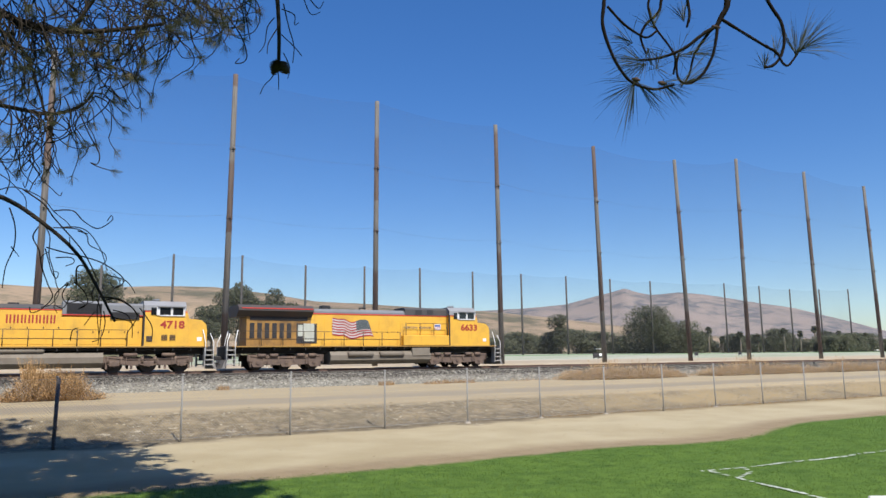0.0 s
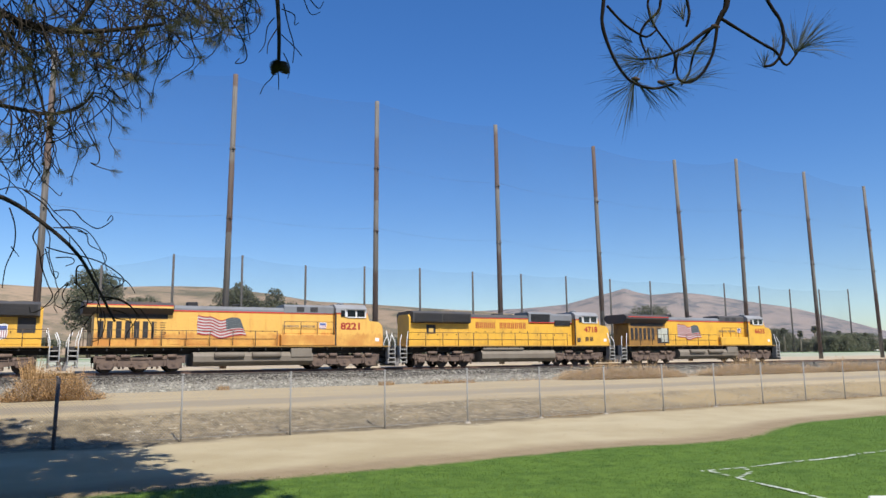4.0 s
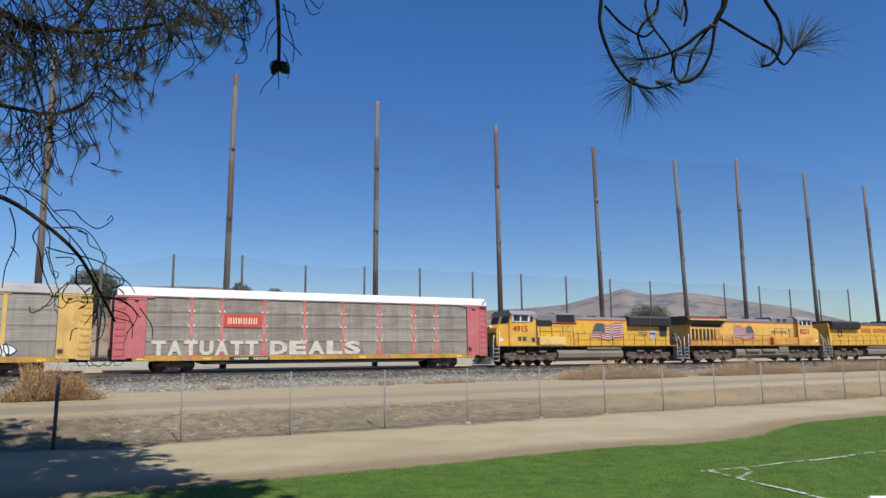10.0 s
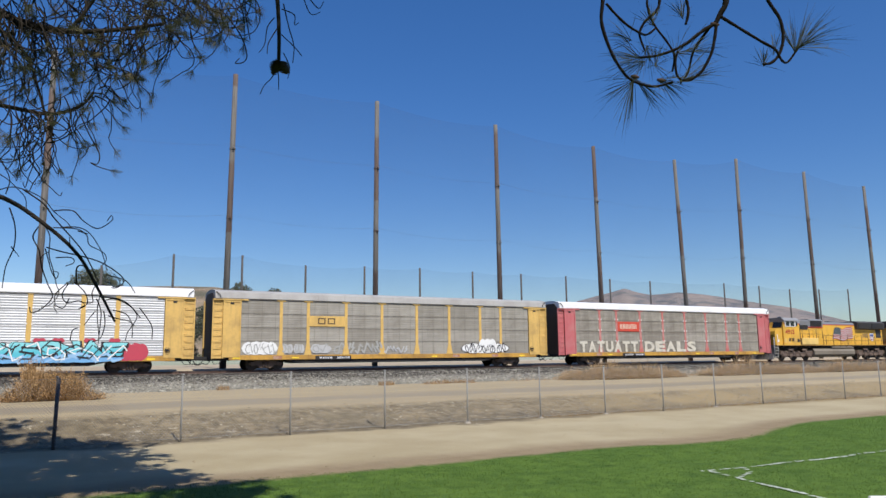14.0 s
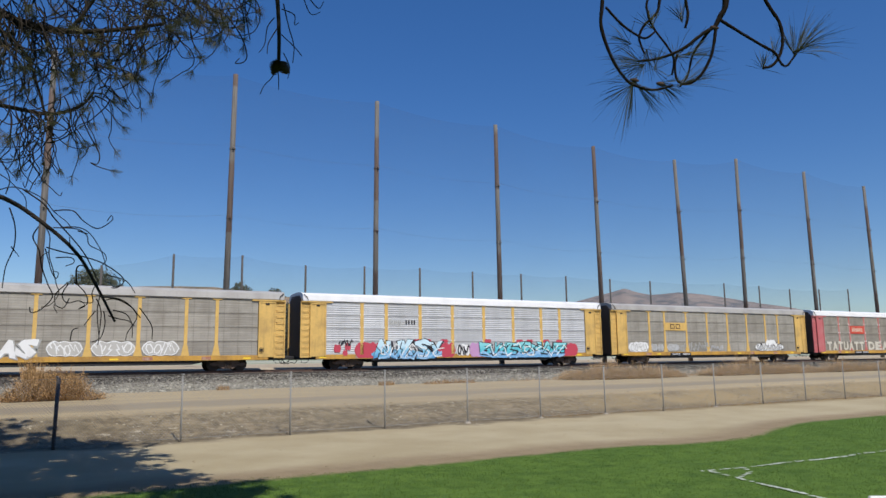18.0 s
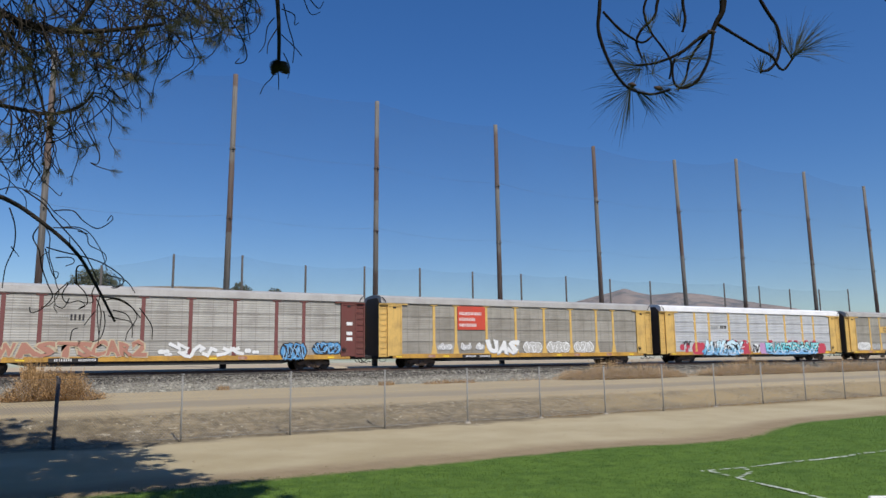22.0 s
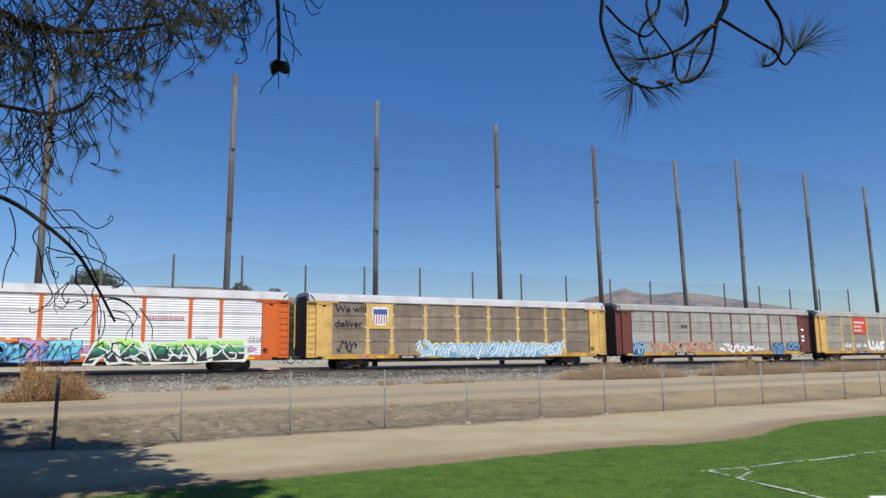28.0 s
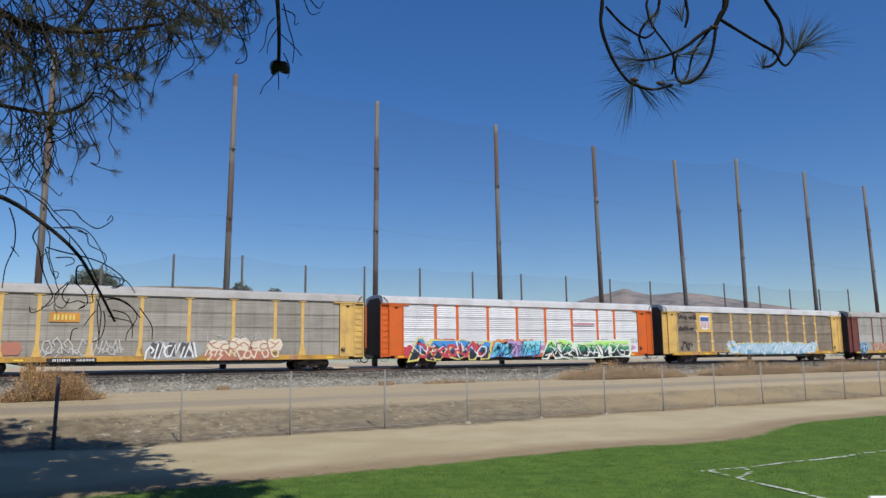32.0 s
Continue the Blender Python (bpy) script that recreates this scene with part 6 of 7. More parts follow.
WEED = islands("brown_weed", [(0.28, 0.175, 0.085), (0.40, 0.265, 0.135), (0.52, 0.365, 0.20), (0.20, 0.155, 0.075)])
MOUNDS = [(28.9, -13.6, 0.9, 0.55), (30.4, -14.2, 1.1, 0.85), (31.9, -13.8, 1.0, 0.75), (33.3, -14.4, 1.2, 0.7), (35.0, -13.9, 1.1, 0.6), (36.6, -13.6, 0.7, 0.45), (40.6, -13.8, 0.8, 0.5), (42.3, -14.0, 1.0, 0.7), (44.2, -13.8, 1.1, 0.95), (46.2, -14.2, 1.3, 0.75),
          (48.8, -13.9, 1.2, 0.6), (51.2, -13.4, 1.0, 0.5), (54.0, -14.2, 1.5, 0.8), (56.8, -13.8, 1.3, 0.75), (59.5, -14.0, 1.4, 0.65), (62.8, -13.6, 1.6, 0.8), (66.0, -14.0, 1.6, 0.9), (69.5, -13.6, 1.6, 0.8)]
for k, (mx, my, mr, mh) in enumerate(MOUNDS):
    weeds = thing("dry_weed_clump", "low brown dry weeds along the foot of the ballast", "weeds", group="weeds along the ballast")
    dry_bush(weeds, mx + 0.6, my - 2.3, mr, 1.3, mh * 1.55, int(300 + 260 * mr), 300 + k, WEED, 1.6)


def scattered_weeds(rng):
    x, y = rng.uniform(27, 72), -12.2 + rng.gauss(0, 1.1)
    return x, y, ground_z(y) - 0.02


blades("dry_weeds", 2600, scattered_weeds, (0.06, 0.3), (0.006, 0.014), WEED, "thin dry weeds along the foot of the ballast", "weeds", 10, 1.2, 2)
for k, (wx, wy, wr) in enumerate(((17.6, -14.2, 0.45), (20.9, -14.2, 1.0), (22.8, -13.8, 0.7), (9.5, -12, 0.3))):
    blades("dry_weeds", 480, heap(wx, wy, wr, 0.5), (0.08, 0.3), (0.005, 0.012), STRAW, "low dry weeds on the service road edge", "weeds", 20 + k, 0.8, 2)
blades("bank_weeds", 2600, lambda r: (lambda x: (x, -32.0 + abs(r.gauss(0, 0.25)), ground_at(x, -31.9) - 0.02))(14 + 24 * r.random()), (0.04, 0.16), (0.003, 0.008), STRAW, "dry grass at the foot of the bank", "weeds", 30, 0.8)


def painted_line(pts, width, label):
    """A worn chalk line lying on the lawn."""
    s = Shape()
    pts = [Vector(p) for p in pts]
    for a, b in zip(pts, pts[1:]):
        n = int((b - a).length / 0.085) + 1
        side = Vector((-(b - a).y, (b - a).x)).normalized() * width / 2
        for k in range(n):
            if random.random() < 0.2:
                continue
            p, q = a.lerp(b, k / n), a.lerp(b, (k + 1) / n)
            j = [random.uniform(0.15, 1.25) for _ in range(4)]
            s.poly([(*(p - side * j[0]), ground_at(*p) + 0.014), (*(q - side * j[1]), ground_at(*q) + 0.014), (*(q + side * j[2]), ground_at(*q) + 0.014), (*(p + side * j[3]), ground_at(*p) + 0.014)])
    tagged(new("field_marking", s.mesh("field_marking", paint("chalk_line", (0.50, 0.54, 0.44), 0.9, dirt=(0.15, 0.22, 0.09), amount=0.7, streak=False, scale=4), False)), label, "field line")


painted_line([(9.6, -41.95), (12.5, -42.12), (26, -42.4)], 0.10, "worn white touchline on the lawn")
painted_line([(9.75, -42.0), (9.62, -42.6), (9.1, -44.3), (8.2, -47.3)], 0.10, "worn white goal line on the lawn")
painted_line([(10.5, -42.06), (10.25, -42.4), (9.7, -42.62)], 0.09, "short white corner arc on the lawn")
board = thing("white_board", "low white board standing on the lawn", "board", pose(9.29, -45.03, -1.28, 0, 0, -31))
part("face", Shape().box(-0.22, 0.42, -0.03, 0.03, 0.02, 0.13, 0.015), WHITE, board)
part("foot", Shape().box(-0.2, -0.14, -0.12, 0.12, 0.0, 0.03, 0.008).box(0.28, 0.34, -0.12, 0.12, 0.0, 0.03, 0.008), GALV, board)


# ---- far things on the driving range ----
def range_cart(x, y, label):
    c = thing("range_cart", label, "cart", pose(x, y, ground_z(y)))
    part("body", Shape().box(-1.1, 1.1, -0.55, 0.55, 0.3, 0.85, 0.08), WHITE, c)
    part("canopy", Shape().box(-0.7, 0.8, -0.55, 0.55, 1.7, 1.78, 0.03), WHITE, c)
    for a in (-0.65, 0.75):
        for b in (-0.5, 0.5):
            part("canopy_post", Shape().cyl((a, b, 0.8), (a, b, 1.7), 0.025, 6), BLACK, c)
    for a in (-0.75, 0.75):
        for b in (-0.5, 0.5):
            part("wheel", Shape().cyl((a, b - 0.08, 0.24), (a, b + 0.08, 0.24), 0.24, 12), BLACK, c)


range_cart(98.6, 58.0, "small white cart parked on the driving range")
range_cart(318.0, 128.0, "small white cart beside far trees")
for mx, my in ((128.0, 60.0), (76.0, 34.0), (150, 66)):
    m = thing("range_marker", "small dark distance marker on the driving range", "marker", pose(mx, my, ground_z(my)))
    part("panel", Shape().box(-0.6, 0.6, -0.04, 0.04, 0.25, 0.95, 0.02), DARK, m)
    part("leg", Shape().box(-0.5, -0.44, -0.03, 0.03, 0, 0.3), DARK, m)
    part("leg", Shape().box(0.44, 0.5, -0.03, 0.03, 0, 0.3), DARK, m)


# ---- trees ----
BARK = paint("grey_bark", (0.13, 0.10, 0.075), 0.9, amount=0.4, scale=4)


def leaf_mat(name, a, b, c):
    """Leaves of uneven colour, part of the light passing through them."""
    mat = islands(name, [a, b, c], 0.75)
    tree_nodes = mat.node_tree
    bsdf = tree_nodes.nodes["Principled BSDF"]
    tl = tree_nodes.nodes.new("ShaderNodeBsdfTranslucent")
    mx = tree_nodes.nodes.new("ShaderNodeMixShader")
    mx.inputs[0].default_value = 0.5
    tree_nodes.links.new(bsdf.inputs["Base Color"].links[0].from_socket, tl.inputs["Color"])
    tree_nodes.links.new(bsdf.outputs[0], mx.inputs[1])
    tree_nodes.links.new(tl.outputs[0], mx.inputs[2])
    tree_nodes.links.new(mx.outputs[0], tree_nodes.nodes["Material Output"].inputs[0])
    return mat


# far foliage tones, lightened so that the colour stands in for distance haze
LEAF_OLIVE_HAZED = leaf_mat("hazed_olive_leaves", (0.085, 0.098, 0.058), (0.13, 0.138, 0.085), (0.18, 0.18, 0.115))
LEAF_BELT_HAZED = leaf_mat("hazed_belt_leaves", (0.092, 0.105, 0.066), (0.135, 0.145, 0.092), (0.185, 0.185, 0.122))


def tree(x, y, height, width, seed, leaves, clear=0.25, count=1500, lobes=7, label="rounded olive-green tree beyond the driving range", leaf=0.55, group="far trees"):
    """A tapered trunk, limbs, and a crown of leaf clumps in several uneven lobes."""
    rng = random.Random(seed)
    t = thing("tree", label, "tree", pose(x, y, ground_z(y)), group)
    r = height * 0.022 + 0.08
    part("trunk", Shape().tube([(0, 0, -0.2), (rng.uniform(-0.2, 0.2), 0, height * 0.3), (rng.uniform(-0.5, 0.5), 0, height * 0.7)], [r, r * 0.7, r * 0.25], 9), BARK, t)
    v, f = [], []
    limbs = Shape()
    for k in range(lobes):
        q = 2 * math.pi * (k + rng.random()) / lobes
        d = rng.uniform(0.1, 0.62) * width / 2
        hz = height * (clear + (1 - clear) * rng.uniform(0.12, 0.8))
        cx, cy, cz = d * math.cos(q), d * math.sin(q) * 0.9, hz
        if k == 0:
            cx, cy, cz = 0, 0, height * 0.84
        lr = width * rng.uniform(0.22, 0.34)
        lh = min(height - cz, lr * rng.uniform(0.75, 1.0)) if k else height * 0.16
        limbs.tube([(0, 0, height * 0.28), (cx * 0.5, cy * 0.5, (height * 0.3 + cz) / 2), (cx, cy, cz)], [r * 0.45, r * 0.3, r * 0.08], 6)
        for _ in range(3 * count // lobes):
            a, b, s = rng.uniform(0, 6.28), math.acos(rng.uniform(-0.85, 1)), rng.random() ** 0.28
            w = 1 + 0.35 * noise.noise((a * 1.3 + k, b * 2, seed))
            px, py, pz = cx + lr * s * w * math.sin(b) * math.cos(a), cy + lr * s * w * math.sin(b) * math.sin(a), cz + lh * s * w * math.cos(b)
            l = leaf * rng.uniform(0.7, 1.6)
            n1 = Vector((rng.gauss(0, 1), rng.gauss(0, 1), rng.gauss(0, 1))).normalized()
            n2 = n1.orthogonal().normalized()
            i = len(v)
            p = Vector((px, py, pz))
            v += [tuple(p - n1 * l * 0.5), tuple(p + n2 * l * 0.3), tuple(p + n1 * l * 0.5), tuple(p - n2 * l * 0.3)]
            f.append((i, i + 1, i + 2, i + 3))
    part("limbs", limbs, BARK, t)
    me = bpy.data.meshes.new("crown")
    me.from_pydata(v, [], f)
    me.materials.append(leaves)
    o = new("crown", me)
    o.parent = t


def palm(x, y, height, seed):
    rng = random.Random(seed)
    t = thing("palm_tree", "slim fan palm beyond the driving range", "palm", pose(x, y, ground_z(y)), "far palms")
    part("trunk", Shape().tube([(0, 0, -0.2), (0.1, 0, height * 0.5), (0, 0, height)], [0.36, 0.28, 0.26], 8), paint("palm_trunk", (0.24, 0.20, 0.15), 0.9, amount=0.3, scale=3), t)
    s = Shape()
    for k in range(60):
        q, e = rng.uniform(0, 6.28), rng.uniform(-1.3, 1.2)
        d = Vector((math.cos(q) * math.cos(e), math.sin(q) * math.cos(e), math.sin(e)))
        side = d.cross(Vector((0, 0, 1))).normalized()
        a = Vector((0, 0, height))
        m, tip = a + d * 0.9, a + d * 1.7 + Vector((0, 0, -0.35))
        s.poly([a, m - side * 0.55, tip, m + side * 0.55])
    part("crown", s, LEAF_OLIVE_HAZED, t, fix=False)


tree(17.6, 158, 22.8, 13.5, 1, LEAF_OLIVE_HAZED, 0.3, 3000, 11)
tree(30.3, 152, 15.8, 11.5, 2, LEAF_OLIVE_HAZED, 0.1, 2400, 10)
tree(53.3, 149, 20.0, 12.5, 3, LEAF_OLIVE_HAZED, 0.15, 3600, 13)
tree(62.0, 146, 18.6, 10.0, 4, LEAF_OLIVE_HAZED, 0.1, 3000, 11)
tree(67.0, 147, 15.0, 12.0, 14, LEAF_OLIVE_HAZED, 0.1, 2200, 9)
tree(46.0, 149, 13.6, 12.0, 5, LEAF_OLIVE_HAZED, 0.05, 2400, 10)
tree(193.5, 135, 17.0, 22.0, 7, LEAF_OLIVE_HAZED, 0.0, 6000, 20, "broad tall olive-green tree beyond the driving range")
tree(161.6, 146, 13.5, 9.5, 8, LEAF_OLIVE_HAZED, 0.15, 1800, 8)
tree(206.5, 133, 11.5, 17.0, 17, LEAF_OLIVE_HAZED, 0.0, 4000, 16, "broad olive-green tree beyond the driving range")
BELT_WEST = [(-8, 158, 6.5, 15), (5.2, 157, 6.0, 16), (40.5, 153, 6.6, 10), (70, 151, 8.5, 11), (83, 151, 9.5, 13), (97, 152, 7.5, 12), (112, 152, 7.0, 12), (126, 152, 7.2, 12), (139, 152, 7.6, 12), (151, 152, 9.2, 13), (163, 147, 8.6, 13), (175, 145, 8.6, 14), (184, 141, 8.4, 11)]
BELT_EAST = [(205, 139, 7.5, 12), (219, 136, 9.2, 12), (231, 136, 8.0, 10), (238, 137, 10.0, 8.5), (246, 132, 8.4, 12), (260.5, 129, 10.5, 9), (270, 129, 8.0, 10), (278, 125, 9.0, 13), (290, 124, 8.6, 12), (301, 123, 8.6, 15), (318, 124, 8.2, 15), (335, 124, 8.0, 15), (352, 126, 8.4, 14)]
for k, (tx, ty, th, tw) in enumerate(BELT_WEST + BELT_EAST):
    tree(tx, ty + 3 * (k % 4), th * (0.72 + 0.09 * (k * 5 % 4)), tw * (0.8 + 0.14 * (k * 3 % 5)), 100 + k, LEAF_BELT_HAZED if k % 3 else LEAF_OLIVE_HAZED, 0.0, 1500, 11, "dense low tree in the belt behind the driving range", 0.6, "tree belt")
PALMS = [(219.8, 133.0, 8.4), (236.0, 132.1, 6.9), (226.5, 132.5, 5.1), (260.4, 130.9, 8.4), (269.9, 130.4, 7.4), (278.9, 130.0, 9.3), (245.3, 131.5, 6.1), (294.3, 129.4, 7.6), (311.5, 128.6, 6.8)]
brng = random.Random(31)
bx = 66.0
while bx < 372:
    far = 156 - 0.115 * max(0, bx - 130) if bx < 330 else 131
    tree(bx, far + brng.uniform(-1, 14), brng.choice((brng.uniform(3.6, 5.2), brng.uniform(4.5, 7.0), brng.uniform(6.5, 9.6))), brng.uniform(6, 15), int(bx * 10), LEAF_BELT_HAZED if brng.random() < 0.6 else LEAF_OLIVE_HAZED, 0.0, 620, 7, "dense low tree in the belt behind the driving range", 0.85, "tree belt")
    bx += brng.uniform(4.0, 11)
for k, (tx, ty, th) in enumerate(PALMS):
    palm(tx, ty, th, 200 + k)


# ---- hills ----
def hill_mat(name, a, b, scrub):
    n = Nodes(name)
    v = n.coord()
    n1, n2 = n.noise(0.004, v, 6, 0.6), n.noise(0.02, v, 6, 0.65)
    col = n.mix(n.ramp(n1, 0.35, 0.65), a, b)
    col = n.mix(n.math("MULTIPLY", n.ramp(n2, 0.42, 0.6), n.ramp(n1, 0.34, 0.56)), col, scrub)
    return n.finish(col, 0.95, 0, n2, 0.3, 8.0, 0.1)


def ridge(name, near, far, crest, mat, label, seed, wrinkle):
    """A hill range round the view: crest gives (degrees left of the view's middle line, height over the plain) along it."""
    s = Shape()
    nu, nv = 130, 16
    angs = [c[0] for c in crest]
    lo, hi = min(angs), max(angs)
    for j in range(nv + 1):
        for i in range(nu + 1):
            a = hi + (lo - hi) * i / nu
            h = np.interp(a, angs, [c[1] for c in crest])
            t = j / nv
            d = near + (far - near) * t
            q = radians(HEADING + a)
            x, y = d * math.cos(q), EYE.y + d * math.sin(q)
            rise = math.sin(min(1.0, t / 0.8) * math.pi / 2) if t <= 0.8 else math.cos((t - 0.8) / 0.2 * math.pi / 2 * 0.6)
            k = 1.0 if j < nv else 0.7
            g = noise.noise((x * wrinkle, y * wrinkle, seed)) + 0.5 * noise.noise((x * wrinkle * 2.3, y * wrinkle * 2.3, seed + 4))
            z = ground_z(y) - 2 + h * rise * k * (1 + (0.22 * g * max(0.06, 1 - t / 0.8)))
            s.v.append((x, y, z))
    for j in range(nv):
        for i in range(nu):
            b = j * (nu + 1) + i
            s.f.append((b, b + 1, b + nu + 2, b + nu + 1))
            s.smooth.append(True)
    tagged(new(name, s.mesh(name, mat)), label, "hills", kind="structure")


ridge("backdrop_hills", 650, 1250, [(-34, 10), (-20, 22), (-12, 42), (-7.3, 53), (-2.9, 63), (2, 68), (5.9, 74), (9.8, 78), (13, 88), (17.3, 96), (23, 95), (27, 90), (31, 92), (42, 100)], hill_mat("dry_gold_hills", (0.345, 0.26, 0.17), (0.285, 0.212, 0.143), (0.13, 0.12, 0.08)), "dry golden grass hills", 3, 0.006)
# mountain browns are greyed and the scrub made bluish to include distance haze
ridge("backdrop_mountain", 2300, 3700, [(-40, 40), (-31.1, 72), (-28.9, 115), (-25.4, 178), (-21.7, 221), (-19.5, 246), (-17.8, 260), (-16.6, 254), (-15.7, 252), (-14.7, 266), (-13.9, 284), (-13.2, 272), (-12, 256), (-9.4, 219), (-6, 204), (-2.5, 196), (2, 160), (10, 60)], hill_mat("hazed_bare_mountain", (0.285, 0.238, 0.207), (0.232, 0.204, 0.186), (0.125, 0.13, 0.138)), "bare brown mountain with dark scrub in its folds", 8, 0.0022)


# ---- unseen hedge added behind and beside the viewer to hold back sky light ----
def hedge():
    """A plain clipped hedge wall with an uneven top, added to block the low sky."""
    line = [(70, -72), (-26, -72), (-26, -18)]
    s = Shape()
    rows = []
    for (ax, ay), (bx, by) in zip(line, line[1:]):
        m = 30
        for k in range(m):
            rows.append((ax + (bx - ax) * k / m, ay + (by - ay) * k / m))
    rows.append(line[-1])
    for k, (x, y) in enumerate(rows):
        h = 9.5 + 1.6 * noise.noise((x * 0.15, y * 0.15, 7)) + 0.5 * noise.noise((x * 0.6, y * 0.6, 3))
        d = Vector((0, 1)) if k < 30 else Vector((1, 0))
        for off, z in ((0, -1.4), (0, h), (-2.5, h + 0.4), (-2.5, -1.4)):
            s.v.append((x + d.x * off, y + d.y * off, z))
        if k:
            j = 4 * (k - 1)
            for q in range(3):
                s.f.append((j + q, j + q + 1, j + q + 5, j + q + 4))
                s.smooth.append(False)
    n = Nodes("blocker_hedge_leaves")
    v = n.coord()
    col = n.mix(n.ramp(n.noise(3.0, v, 5, 0.7), 0.35, 0.65), (0.03, 0.042, 0.018), (0.085, 0.10, 0.045))
    mat = n.finish(col, 0.8, 0, n.noise(6.0, v, 4), 0.8, 0.3)
    tagged(new("backdrop_hedge", s.mesh("backdrop_hedge", mat)), "added tall dark green hedge, out of view, that blocks low sky light", "hedge", kind="structure")


hedge()


# ---- the pine over the camera ----
PINE_BARK = paint("pine_bark", (0.033, 0.028, 0.024), 0.9, dirt=(0.07, 0.057, 0.045), amount=0.4, scale=6, spec=0.1)
def needle_mat():
    """Grey-green needles, some singly and some in patches brown, that let a little light through."""
    n = Nodes("pine_needles")
    g = n.add("NewGeometry")
    r = g.outputs["Random Per Island"]
    col = n.mix(n.ramp(r, 0.1, 0.6), (0.06, 0.07, 0.04), (0.115, 0.12, 0.062))
    col = n.mix(n.ramp(r, 0.75, 1.0), col, (0.22, 0.18, 0.095))
    col = n.mix(n.ramp(n.noise(2.2, g.outputs["Position"]), 0.52, 0.66), col, (0.21, 0.16, 0.08))
    n.finish(col, 0.7, 0, None, spec=0.12)
    tl = n.add("BsdfTranslucent", Color=col)
    mx = n.add("MixShader")
    mx.inputs[0].default_value = 0.25
    n.tree.links.new(n.bsdf.outputs[0], mx.inputs[1])
    n.tree.links.new(tl.outputs[0], mx.inputs[2])
    n.tree.links.new(mx.outputs[0], n.tree.nodes["Material Output"].inputs[0])
    return n.mat


NEEDLES = needle_mat()
# darker copy of the pine bark: the close branch's shade is in the colour
SHADED_SHOOT_BARK = paint("shaded_pine_bark", (0.016, 0.013, 0.011), 0.9, dirt=(0.035, 0.028, 0.02), amount=0.3, scale=20, spec=0.08)
CONE = paint("pine_cone", (0.05, 0.035, 0.028), 0.85, amount=0.4, scale=20)


# darker needle copy for the same branch, its shade mixed into the tones
SHADED_SHOOT_NEEDLES = islands("shaded_shoot_needles", [(0.03, 0.037, 0.022), (0.055, 0.062, 0.035), (0.11, 0.112, 0.06)], 0.75, 0.06)


def tuft(v, f, p, d, rng, count, length, width, spread):
    """Long needles fanned from a shoot's end."""
    d = d.normalized()
    for _ in range(count):
        n = (d + Vector((rng.gauss(0, 1), rng.gauss(0, 1), rng.gauss(0, 1))) * spread).normalized()
        l = length * rng.uniform(0.6, 1.1)
        b = p - d * rng.uniform(0, 0.12) * length
        bend = Vector((0, 0, -0.14 * l * rng.random()))
        w = n.orthogonal().normalized()
        w = (w * math.cos(2.0 * rng.random()) + n.cross(w) * math.sin(6 * rng.random())).normalized() * width
        i = len(v)
        m = b + n * l * 0.55
        v += [tuple(b - w * 0.6), tuple(b + w * 0.6), tuple(m + w), tuple(m - w), tuple(b + n * l + bend)]
        f += [(i, i + 1, i + 2, i + 3), (i + 3, i + 2, i + 4)]


def needles_part(name, v, f, parent, at=None):
    me = bpy.data.meshes.new(name)
    me.from_pydata(v, [], f)
    me.materials.append(NEEDLES)
    o = new(name, me)
    o.parent = parent
    if at is not None:
        o.matrix_basis = at
    return tagged(o, "long grey-green needles", kind="stuff")


def smooth_path(pts, per=5):
    """Points of a smooth curve through a few given ones."""
    pts = [Vector(p) for p in pts]
    out = []
    for k in range(len(pts) - 1):
        a, b, c, d = pts[max(k - 1, 0)], pts[k], pts[k + 1], pts[min(k + 2, len(pts) - 1)]
        for j in range(per):
            t = j / per
            out.append(0.5 * (2 * b + (c - a) * t + (2 * a - 5 * b + 4 * c - d) * t * t + (3 * b - a - 3 * c + d) * t ** 3))
    return out + [pts[-1]]


def taper(n, a, b):
    return [a + (b - a) * k / (n - 1) for k in range(n)]


